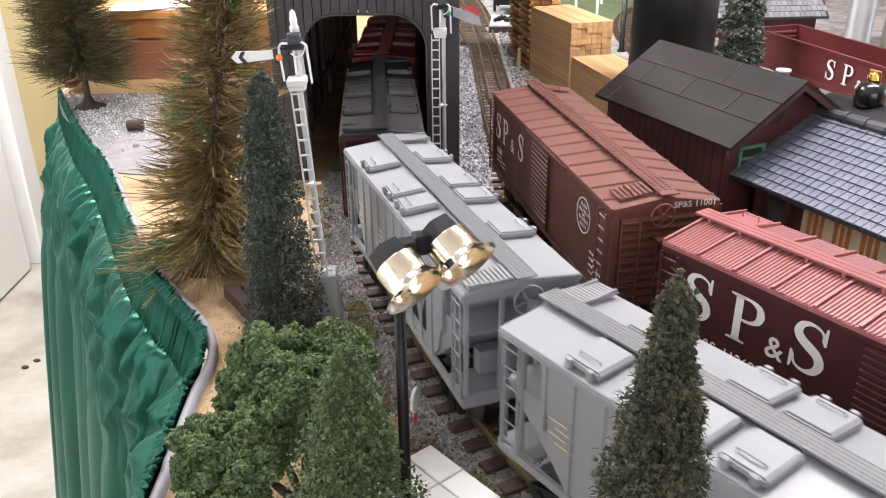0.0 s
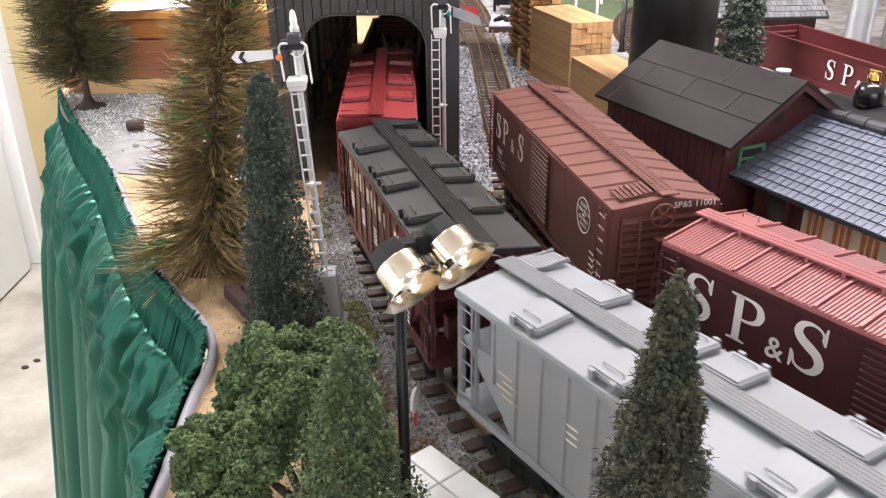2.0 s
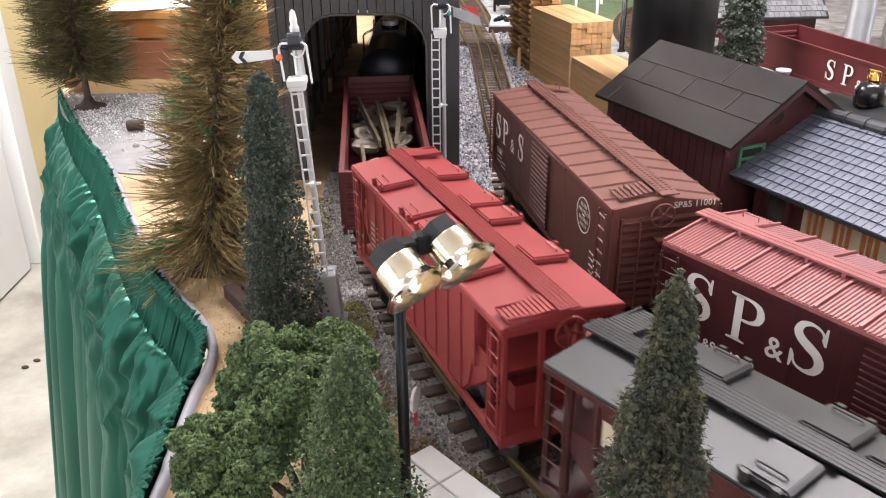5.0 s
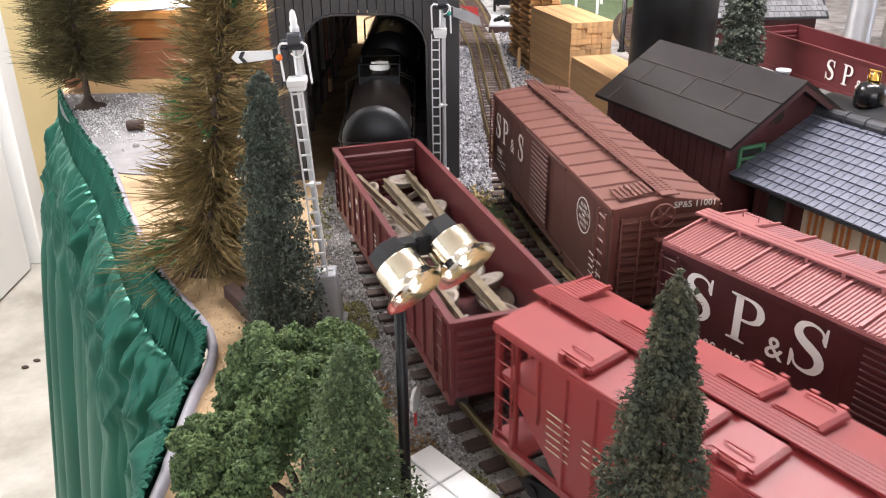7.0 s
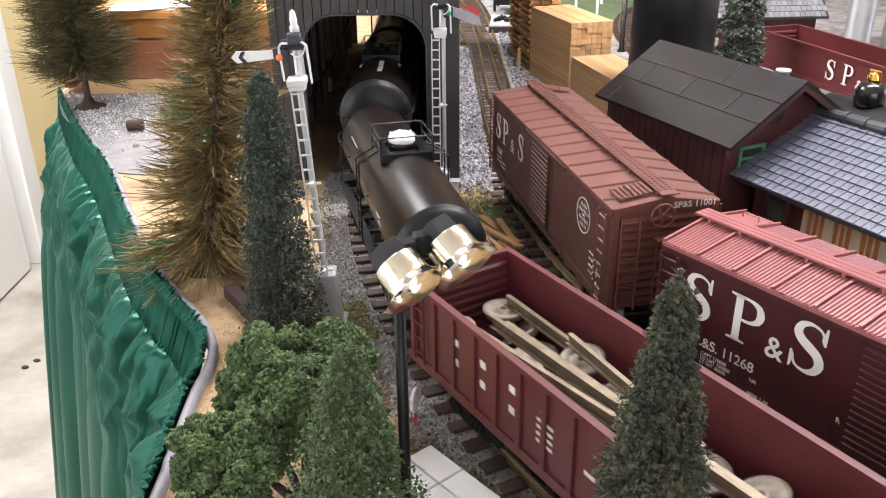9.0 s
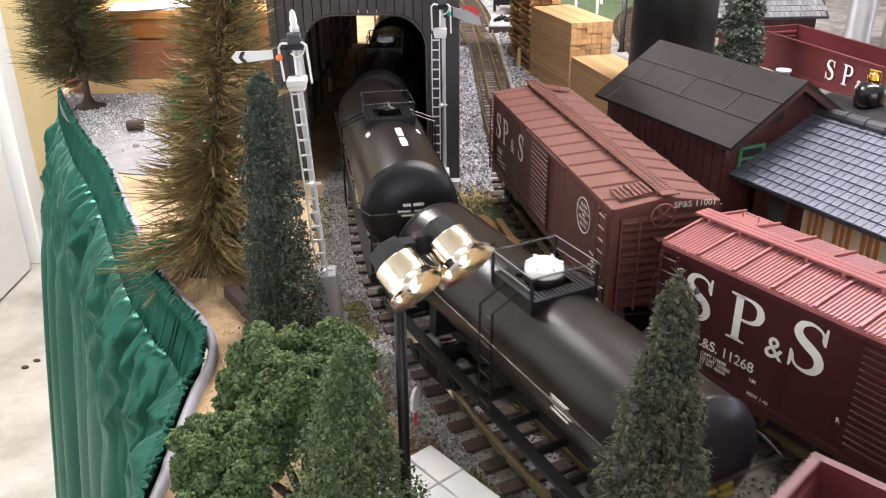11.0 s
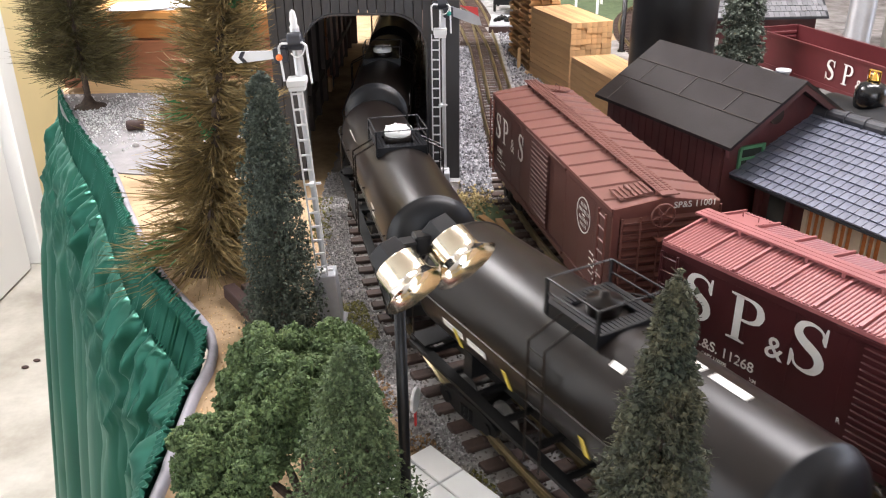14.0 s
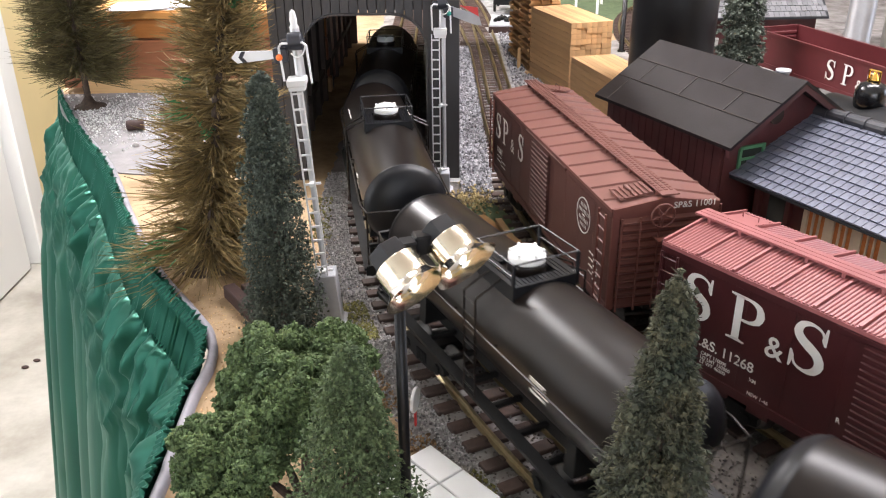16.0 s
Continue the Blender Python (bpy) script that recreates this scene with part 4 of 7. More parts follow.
# ---- standing boxcars ----
def boxcar(name, label, m, side_m, roof_m, end_m, ribbed_roof, fine):
    car = thing(name, label, "boxcar", "boxcars on the siding", m=m)
    h, w, z0, z1, zr = 0.210, 0.0515, 0.043, 0.146, 0.156
    bm = B()
    box(bm, (0, 0, (z0 + z1) / 2), (2 * h, 2 * w, z1 - z0))
    for s in (-1, 1):
        box(bm, (0, s * (w + 0.0005), z1 - 0.003), (2 * h + 0.002, 0.003, 0.006))
        box(bm, (0, s * (w + 0.0004), z0 + 0.0015), (2 * h, 0.0026, 0.008))
        for x in (-0.18, -0.14, -0.1, 0.1, 0.14, 0.18):
            box(bm, (x, s * (w - 0.001), z0 - 0.004), (0.02, 0.003, 0.008))
    part("body", bm, side_m, car)
    # rivet rows
    bm = B()
    for s in (-1, 1):
        for i in range(11):
            x = -h + 0.003 + i * (2 * h - 0.006) / 10
            if fine and abs(x) < 0.03:
                continue
            for j in range(34):
                z = z0 + 0.008 + j * (z1 - z0 - 0.016) / 33
                bmesh.ops.create_cube(bm, size=0.0010, matrix=Matrix.Translation((x, s * w, z)))
        for j in range(130):
            bmesh.ops.create_cube(bm, size=0.0007, matrix=Matrix.Translation((-h + 0.003 + j * (2 * h - 0.006) / 129, s * w, z1 - 0.009)))
    tagged(part("rivets", bm, side_m, car), kind="stuff")
    # sliding doors
    for s in (-1, 1):
        bm = B()
        x0, x1 = (-0.028, 0.030) if fine else (-0.028, 0.032)
        xm = (x0 + x1) / 2
        prof = [(s * (w - 0.0005), z0 + 0.006), (s * (w + 0.003), z0 + 0.006)]
        for i in range(15):
            q = z0 + 0.013 + i * 0.0057
            prof += [(s * (w + 0.003), q - 0.0018), (s * (w + 0.0042), q - 0.0010), (s * (w + 0.0042), q + 0.0010), (s * (w + 0.003), q + 0.0018)]
        prism(bm, prof + [(s * (w + 0.003), z1 - 0.006), (s * (w - 0.0005), z1 - 0.006)], x0, x1, "x")
        part("sliding_door", bm, side_m, car, "ribbed sliding door")
        bm = B()
        box(bm, (x1 - 0.012, s * (w + 0.0022), z1 - 0.003), (0.14, 0.004, 0.003))
        part("door_rail", bm, side_m, car)
        bm = B()
        box(bm, (x1 - 0.012, s * (w + 0.0022), z0 + 0.004), (0.14, 0.004, 0.003))
        part("door_rail", bm, side_m, car)
    # roof with ribs
    bm = B()
    prism(bm, gable(w + 0.0025, z1 + 0.002, zr, 0.003), -h - 0.001, h + 0.001, "x")
    part("roof", bm, roof_m, car)
    sl = math.atan2(zr - z1 - 0.002, w + 0.0025)
    n = 13 if ribbed_roof else 12
    for i in range(n):
        x = -h + (i + 0.5) * 2 * h / n
        for s in (-1, 1):
            bm = B()
            if ribbed_roof:
                prism(bm, [(-0.0022, 0), (-0.0008, 0.0016), (0.0008, 0.0016), (0.0022, 0)], -0.026, 0.026, "y")
                for v in bm.verts:
                    v.co.x += 0.010 * (v.co.y / 0.052)
                part("roof_rib", bm, roof_m, car, m=pose(x, s * 0.0275, (z1 + 0.002 + zr) / 2 + 0.0002, -s * math.degrees(sl)))
            else:
                prof = [(-0.0183, -0.0006), (-0.0183, 0.0027), (-0.0161, 0.0027), (-0.0161, 0.0)]
                for j in range(10):
                    q = 0.0033 * (j - 4.2)
                    prof += [(q - 0.0014, 0.0), (q - 0.0006, 0.0010), (q + 0.0006, 0.0010), (q + 0.0014, 0.0)]
                prism(bm, prof + [(0.0183, 0.0), (0.0183, -0.0006)], -0.0262, 0.0265, "y")
                part("roof_panel", bm, roof_m, car, m=pose(x, s * 0.0275, (z1 + 0.002 + zr) / 2 + 0.0002, -s * math.degrees(sl)))
    # roof walkway
    if ribbed_roof:
        bm = B()
        box(bm, (0, 0, zr + 0.0042), (2 * h + 0.014, 0.0175, 0.0012))
        for i in range(72):
            for j in range(3):
                box(bm, (-h - 0.004 + i * 0.0059, (j - 1) * 0.0056, zr + 0.0051), (0.0036, 0.0034, 0.0007))
        part("running_board", bm, roof_m, car, "perforated roof walkway")
    else:
        for j in range(3):
            bm = B()
            box(bm, (0, (j - 1) * 0.0058, zr + 0.0046), (2 * h + 0.014, 0.0050, 0.0018))
            part("walkway_plank", bm, roof_m, car)
    bm = B()
    for i in range(14):
        box(bm, (-h + 0.008 + i * 0.0311, 0, zr + 0.0012), (0.003, 0.016, 0.005))
    part("walkway_support", bm, roof_m, car)
    for k, s in ((1, -1), (-1, 1)):
        bm = B()
        for j in range(7):
            box(bm, (k * (h - 0.022), s * (0.012 + j * 0.0048), zr + 0.0018 - 0.0012 * j * 0.7), (0.028, 0.0032, 0.0012))
        for o in (-0.011, 0.011):
            box(bm, (k * (h - 0.022) + o, s * 0.026, zr - 0.0028), (0.002, 0.032, 0.0016))
        part("end_walkway", bm, roof_m, car)
        bm = B()
        a = (k * (h - 0.030), s * 0.03, zr - 0.001)
        rod(bm, a, (a[0], a[1], zr + 0.003), 0.0006, 5)
        rod(bm, (a[0], a[1], zr + 0.003), (a[0] + k * 0.016, a[1], zr + 0.003), 0.0006, 5)
        rod(bm, (a[0] + k * 0.016, a[1], zr + 0.003), (a[0] + k * 0.016, a[1], zr - 0.001), 0.0006, 5)
        part("grab_iron", bm, roof_m, car)
    # ends
    for k in (-1, 1):
        bm = B()
        prism(bm, [(-w - 0.001, z1 - 0.002), (-w - 0.001, z1 + 0.002), (0, zr), (w + 0.001, z1 + 0.002), (w + 0.001, z1 - 0.002)], k * (h + 0.0008), k * (h + 0.003), "x")
        part("end_gable", bm, end_m, car)
        bm = B()
        prof = [(k * (h - 0.001), z0), (k * (h + 0.0006), z0)]
        for i in range(11):
            z = z0 + 0.006 + i * 0.0085
            prof += [(k * (h + 0.0006), z - 0.0034), (k * (h + 0.0038), z - 0.0008), (k * (h + 0.0038), z + 0.0008), (k * (h + 0.0006), z + 0.0034)]
        prism(bm, prof + [(k * (h + 0.0006), z1 - 0.003), (k * (h - 0.001), z1 - 0.003)], -w + 0.007, w - 0.007, "y")
        part("end_panel", bm, end_m, car, "ribbed steel end")
        for s in (-1, 1):
            bm = B()
            box(bm, (k * (h + 0.001), s * (w - 0.0025), (z0 + z1) / 2), (0.003, 0.007, z1 - z0))
            part("corner_post", bm, end_m, car)
        bm = B()
        ladder(bm, k * (h + 0.007), -0.036, z0, z1 - 0.006, "y", 0.018, 8, 0.0009)
        part("ladder", bm, end_m, car)
        for s in (-1, 1):
            bm = B()
            ladder(bm, k * (h - 0.011), s * (w + 0.006), z0, z1 - 0.004, "x", 0.017, 8, 0.0009)
            part("ladder", bm, end_m, car)
    bm = B()
    box(bm, (h + 0.010, 0.004, z1 - 0.028), (0.014, 0.034, 0.0014))
    part("brake_step", bm, end_m, car)
    brake_wheel(car, h + 0.012, -0.008, z1 - 0.004, end_m, 0.0115)
    bm = B()
    rod(bm, (h + 0.006, -0.008, z1 - 0.006), (h + 0.006, -0.008, z0), 0.0009, 6)
    part("brake_rod", bm, end_m, car)
    bm = B()
    box(bm, (0, 0, 0.037), (2 * h - 0.02, 0.016, 0.010))
    part("centre_sill", bm, M["under"], car)
    trucks(car, 0.150, False)
    couplers(car, h)
    return car


def car_at(x, y, yaw):
    return pose(x, y, 0, 0, 0, yaw - 90)


_c = boxcar("boxcar", "oxide red boxcar with panelled roof and round herald", car_at(0.165, 0.928, 11.6), M["oxide_side_shaded"], M["oxide_roof"], M["oxide_brown"], True, True)
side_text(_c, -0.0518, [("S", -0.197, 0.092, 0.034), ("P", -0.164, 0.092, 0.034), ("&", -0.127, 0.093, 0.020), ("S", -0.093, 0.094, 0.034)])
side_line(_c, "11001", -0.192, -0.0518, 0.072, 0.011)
bars(_c, [(-0.180 + 0.02 * (i % 2), 0.067 - 0.003 * i, 0.02, 0.0012) for i in range(4)] + [(0.165 + 0.012 * (i % 2), 0.082 - 0.0035 * i, 0.011, 0.0014) for i in range(8)], M["lettering"], -0.0517)
_bm = B()
_rm = Matrix.Translation((0.138, -0.0518, 0.112)) @ Matrix.Rotation(radians(90), 4, "X")
lathe(_bm, [(0.0176, 0), (0.0188, 0), (0.0188, 0.0004), (0.0176, 0.0004), (0.0176, 0)], 40, _rm, closed=True)
part("herald_ring", _bm, M["lettering"], _c, "round white herald")
bars(_c, [(0.138 + (i - (n - 1) / 2) * 0.0037, 0.112 + z, 0.0010, h * 0.85) for z, n, h in ((0.0105, 5, 0.0044), (0.0042, 8, 0.0046), (-0.0045, 7, 0.0046), (-0.0108, 5, 0.0044)) for i in range(n)] + [(0.138, 0.112, 0.007, 0.0012)], M["lettering"], -0.0518, "herald_bar")
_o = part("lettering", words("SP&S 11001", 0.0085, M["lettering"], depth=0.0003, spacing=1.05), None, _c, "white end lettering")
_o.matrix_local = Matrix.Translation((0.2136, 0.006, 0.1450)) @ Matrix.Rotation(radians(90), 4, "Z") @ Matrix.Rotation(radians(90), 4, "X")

_c = boxcar("boxcar", "dark red riveted boxcar with pink top-lit roof and large white letters", car_at(0.348, 0.497, 34.4), M["oxide"], M["pink_lit_roof"], M["oxide"], False, False)
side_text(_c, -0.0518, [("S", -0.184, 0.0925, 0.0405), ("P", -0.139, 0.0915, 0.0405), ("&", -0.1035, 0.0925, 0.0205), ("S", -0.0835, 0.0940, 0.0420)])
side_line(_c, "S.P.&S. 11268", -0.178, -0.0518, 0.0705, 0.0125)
for _i, (_a, _b) in enumerate((("CAPY 110000", "XM"), ("LD LMT 130800", ""), ("LT WT 46200", "NEW 1-46"))):
    side_line(_c, _a, -0.160, -0.0518, 0.0635 - 0.0042 * _i, 0.0045)
    if _b:
        side_line(_c, _b, -0.112, -0.0518, 0.0625 - 0.0062 * _i, 0.0045)
side_line(_c, "R", -0.038, -0.0518, 0.068, 0.006)

_g = gondola("gondola_car", "dark red gondola car with white letters standing in the yard", False, group="cars standing in the yard")
_g.matrix_world = car_at(0.7545, 1.56, 15.3)
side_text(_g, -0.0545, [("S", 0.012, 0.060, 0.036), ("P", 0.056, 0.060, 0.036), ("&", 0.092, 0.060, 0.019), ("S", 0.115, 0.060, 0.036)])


# ---- covered shed over the track ----
def shed():
    sh = thing("train_shed", "dark grey boarded shed with an arched track portal", "shed", m=pose(0, 1.22, 0))
    x0, x1, o0, o1, top, r, high = -0.246, 0.0, -0.199, -0.0205, 0.237, 0.05, 0.40

    def arch(x):
        if x <= o0 or x >= o1:
            return GROUND
        for e, sgn in ((o0, 1), (o1, -1)):
            t = (x - e) * sgn
            if t < r:
                return top - r + math.sqrt(max(0, r * r - (r - t) ** 2))
        return top
    n = 19
    w = (x1 - x0) / n
    for i in range(n):
        a, b = x0 + i * w + 0.0006, x0 + (i + 1) * w - 0.0006
        cuts = sorted([a, b] + [c for c in (o0, o1) if a < c < b] + [a + (b - a) * k / 4 for k in (1, 2, 3)])
        bm = B()
        for p, q in zip(cuts, cuts[1:]):
            za, zb = arch(p + 1e-5), arch(q - 1e-5)
            prism(bm, [(p, za), (q, zb), (q, high), (p, high)], 0.0, 0.006, "y")
        bmesh.ops.remove_doubles(bm, verts=bm.verts, dist=1e-6)
        part("board", bm, M["shed"], sh)
    bm = B()
    for p, q in ((x0, o0 - 0.002), (o1 + 0.002, x1)):
        box(bm, ((p + q) / 2, 0.010, (GROUND + high) / 2), (q - p, 0.006, high - GROUND))
    box(bm, ((x0 + x1) / 2, 0.010, (top + 0.004 + high) / 2), (x1 - x0, 0.006, high - top - 0.004))
    part("backing", bm, M["shed_in_hazed"], sh)
    bm = B()
    box(bm, (0.0135, 0.006, (GROUND + high) / 2), (0.026, 0.02, high - GROUND))
    bevel(bm, 0.001)
    part("corner_post", bm, M["shed"], sh)
    # portal trim
    bm = B()
    pts = [(o0, GROUND), (o0, top - r)] + [(o0 + r - r * math.cos(a), top - r + r * math.sin(a)) for a in [k * math.pi / 16 for k in range(1, 9)]] + [(o1 - r + r * math.sin(a), top - r + r * math.cos(a)) for a in [k * math.pi / 16 for k in range(0, 9)]] + [(o1, GROUND)]
    for p, q in zip(pts, pts[1:]):
        rod(bm, (p[0], -0.001, p[1]), (q[0], -0.001, q[1]), 0.0022, 5)
    part("portal_trim", bm, M["shed"], sh)
    for x, nm in ((x0 + 0.003, "side_wall"), (0.021, "side_wall")):
        bm = B()
        box(bm, (x, 0.515, (GROUND + high) / 2), (0.006, 0.99, high - GROUND))
        for i in range(52):
            box(bm, (x + (0.0036 if x > 0 else -0.0036), 0.03 + i * 0.019, (GROUND + high) / 2), (0.0016, 0.016, high - GROUND))
        part(nm, bm, M["shed"], sh)
        bm = B()
        box(bm, (x + (-0.0045 if x > 0 else 0.0045), 0.515, (GROUND + high) / 2), (0.002, 0.98, high - GROUND))
        part("inner_lining", bm, M["shed_in_hazed"], sh)
    bm = B()
    prism(bm, [(x0 - 0.03, high - 0.008), (-0.107, high + 0.07), (0.055, high - 0.008), (0.055, high), (-0.107, high + 0.08), (x0 - 0.03, high)], -0.03, 1.05, "y")
    part("roof", bm, M["roof_felt"], sh)
    bm = B()
    box(bm, (-0.107, 0.515, high - 0.01), (0.25, 0.98, 0.006))
    part("inner_ceiling", bm, M["shed_in_hazed"], sh)
    bm = B()
    box(bm, (-0.232, 1.015, (GROUND + high) / 2), (0.026, 0.006, high - GROUND))
    box(bm, (-0.0115, 1.015, (GROUND + high) / 2), (0.063, 0.006, high - GROUND))
    box(bm, (-0.131, 1.015, 0.325), (0.176, 0.006, 0.15))
    part("back_wall", bm, M["shed_in_hazed"], sh)
    bm = B()
    for z in (0.05, 0.17):
        box(bm, (x0 + 0.011, 0.51, z), (0.01, 0.98, 0.01))
    for i in range(10):
        box(bm, (x0 + 0.011, 0.05 + i * 0.1, 0.19), (0.012, 0.012, 0.40))
    part("inner_frame", bm, M["shed_in_hazed"], sh)


shed()


# ---- signals ----
def signal(name, label, m, top, plat, left_arm, base_h, lx=-0.0015, mx=0.0):
    sg = thing(name, label, "signal", "signals beside the track", m=m)
    bm = B()
    prism(bm, [(-0.017, 0), (0.017, 0), (0.017, 0.004), (0.0125, 0.006), (0.0115, base_h), (-0.0115, base_h), (-0.0125, 0.006), (-0.017, 0.004)], -0.013, 0.013, "y")
    bevel(bm, 0.001)
    part("base", bm, M["base_grey"], sg, "grey trapezoid base")
    bm = B()
    rod(bm, (mx, 0, base_h * 0.9), (mx, 0, plat), 0.0030, 14, 0.0028)
    rod(bm, (0.003, 0, plat), (0.003, 0, top - 0.016), 0.0048, 14, 0.0044)
    part("mast", bm, M["silver"], sg, "silver mast")
    bm = B()
    lathe(bm, [(0.004, top - 0.02), (0.0045, top - 0.016), (0.003, top - 0.013), (0.0036, top - 0.010), (0.0024, top - 0.002), (0.0, top)], 14, Matrix.Translation((0.003, 0, 0)))
    part("finial", bm, M["white_metal"], sg)
    for s in (-1, 1):
        bm = B()
        box(bm, (lx + s * 0.0052, -0.011, (0.004 + plat) / 2), (0.0016, 0.0014, plat - 0.004))
        part("ladder_stile", bm, M["white_metal"], sg)
    n = 17
    for i in range(n):
        bm = B()
        box(bm, (lx, -0.011, 0.012 + i * (plat - 0.02) / (n - 1)), (0.0104, 0.0016, 0.0018))
        part("ladder_rung", bm, M["white_metal"], sg)
    for z in (base_h + 0.004, (plat + base_h) / 2):
        bm = B()
        box(bm, (0, -0.006, z), (0.004, 0.012, 0.003))
        box(bm, (0.003, -0.006, z), (0.012, 0.002, 0.002))
        part("ladder_bracket", bm, M["white_metal"], sg)
    bm = B()
    box(bm, (0, -0.008, plat + 0.003), (0.018, 0.020, 0.007))
    box(bm, (0, -0.010, plat - 0.002), (0.016, 0.014, 0.005))
    bevel(bm, 0.001)
    part("platform", bm, M["white_metal"], sg)
    bm = B()
    z2 = plat + 0.040
    loop = [(-0.0105, plat + 0.006), (-0.0115, z2 - 0.003), (-0.009, z2), (0.010, z2), (0.0135, z2 - 0.003), (0.0145, plat + 0.002)]
    for p, q in zip(loop, loop[1:]):
        rod(bm, (p[0], -0.016, p[1]), (q[0], -0.016, q[1]), 0.0011, 6)
    part("guard_rail", bm, M["white_metal"], sg, "white guard rail")
    hz = top - 0.030
    k = -1 if left_arm else 1
    bm = B()
    rod(bm, (-0.004, -0.009, hz + 0.003), (0.010, -0.009, hz + 0.003), 0.0085, 10)
    box(bm, (0.0, -0.004, hz), (0.022, 0.012, 0.009))
    box(bm, (k * 0.011, -0.012, hz - 0.008), (0.013, 0.008, 0.014))
    bevel(bm, 0.0014)
    part("signal_head", bm, M["signal_black"], sg, "black signal mechanism")
    bm = B()
    lathe(bm, [(0.0030, 0), (0.0032, 0.001), (0.002, 0.0022), (0.0, 0.0026)], 14, Matrix.Translation((k * 0.012, -0.016, hz - 0.009)) @ Matrix.Rotation(radians(90), 4, "X"))
    part("lens", bm, M["amber_lens"] if left_arm else M["green_lens"], sg, "round coloured lens")
    bm = B()
    pts = smooth_line([(0.001 * k, hz - 0.006), (0.004, hz - 0.010), (0.010, hz - 0.007), (0.013, hz + 0.001)], 0.002)
    for p, q in zip(pts, pts[1:]):
        rod(bm, (p.x, -0.017, p.y), (q.x, -0.017, q.y), 0.0007, 5)
    part("wire", bm, M["white"], sg, "white and red wire")
    # arm
    if left_arm:
        bm = B()
        L0, L1, za = -0.014, -0.056, hz - 0.007
        prism(bm, [(L0, za - 0.0035), (L0, za + 0.0035), (L1 + 0.005, za + 0.0055), (L1, za), (L1 + 0.005, za - 0.0055)][::-1], -0.0125, -0.0112, "y")
        part("arm", bm, M["white_metal"], sg, "white semaphore arm")
        bm = B()
        a = L1 + 0.010
        prism(bm, [(a, za + 0.0052), (a - 0.0035, za), (a, za - 0.0052), (a + 0.004, za - 0.005), (a + 0.0005, za), (a + 0.004, za + 0.005)], -0.0130, -0.0124, "y")
        part("chevron", bm, M["signal_black"], sg)
    else:
        bm = B()
        za = hz - 0.008
        prism(bm, [(0.014, za - 0.004), (0.014, za + 0.008), (0.052, za - 0.004), (0.056, za - 0.018), (0.044, za - 0.016)][::-1], -0.0125, -0.0112, "y")
        part("arm", bm, M["base_grey"], sg, "grey semaphore arm with red tip")
        bm = B()
        prism(bm, [(0.026, za + 0.009), (0.050, za + 0.006), (0.052, za - 0.006)][::-1], -0.0131, -0.0125, "y")
        part("arm_tip", bm, M["red_plastic"], sg)
    return sg


signal("semaphore_signal", "white laddered semaphore signal with a white arrow arm", pose(-0.120, 0.786, GROUND, 0, -3.2, 3), 0.329, 0.262, True, 0.062)
signal("semaphore_signal", "laddered signal with a green lens and red-tipped arm", pose(-0.001, 1.165, GROUND), 0.30, 0.233, False, 0.034, -0.0065, 0.0045)


# ---- double lamp on a black post ----
def lamp():
    base = Vector((-0.0262, 0.4390, GROUND))
    lp = thing("street_lamp", "black lamp post with two gold chrome floodlights", "lamp", m=Matrix.Translation(base))
    bm = B()
    lathe(bm, [(0.010, 0), (0.010, 0.006), (0.006, 0.010), (0.0040, 0.016), (0.0037, 0.10), (0.0035, 0.240)], 16)
    part("post", bm, M["lamp_black"], lp)
    axis = Vector((0.590, -0.602, -0.538)).normalized()
    heads = [Vector((-0.0236, 0.4265, 0.2294)) - base, Vector((0.0051, 0.4410, 0.2371)) - base]
    bm = B()
    rod(bm, heads[0] - axis * 0.014, heads[1] - axis * 0.014, 0.0042, 10)
    for f in (0.36, 0.64):
        box(bm, heads[0].lerp(heads[1], f) - axis * 0.012, (0.010, 0.011, 0.012), rz=0.3)
    bevel(bm, 0.001)
    part("cross_bar", bm, M["lamp_black"], lp)
    for h in heads:
        hd = new("lamp_head")
        hd.parent = lp
        hd.matrix_local = Matrix.Translation(h + Vector((0.0008, 0, 0.0004))) @ axis.to_track_quat("Z", "Y").to_matrix().to_4x4() @ Matrix.Rotation(radians(12), 4, "Z")
        bm = B()
        lathe(bm, [(0.0098, -0.0190), (0.0112, -0.0183), (0.0126, -0.0072)], 6)
        for fc in bm.faces:
            fc.smooth = False
        bevel(bm, 0.0005)
        part("housing", bm, M["lamp_black"], hd, "faceted black housing")
        bm = B()
        lathe(bm, [(0.0118, -0.0076), (0.0133, -0.0076), (0.0136, -0.0070), (0.0137, 0.0010), (0.0138, 0.0040), (0.0141, 0.0058), (0.0148, 0.0078), (0.0164, 0.0098), (0.0186, 0.0120), (0.0202, 0.0131), (0.0206, 0.0134)], 56, closed=True)
        part("reflector", bm, M["chrome"], hd, "gold chrome bell")
        bm = B()
        lathe(bm, [(0.0206, 0.0134), (0.0200, 0.0128), (0.0182, 0.0113), (0.0158, 0.0088), (0.0142, 0.0066), (0.0128, 0.0040), (0.0118, 0.0), (0.0098, -0.0050), (0.0060, -0.0080), (0.0, -0.0090)], 56, closed=True)
        bmesh.ops.recalc_face_normals(bm, faces=bm.faces)
        part("reflector_inside", bm, M["chrome_in"], hd, "polished chrome inside")
        bm = B()
        bmesh.ops.create_uvsphere(bm, u_segments=16, v_segments=10, radius=0.0046, matrix=Matrix.Translation((0, 0, -0.0015)) @ Matrix.Diagonal((1, 1, 1.3, 1)))
        part("bulb", bm, M["bulb"], hd, "amber bulb", smooth=True)


lamp()


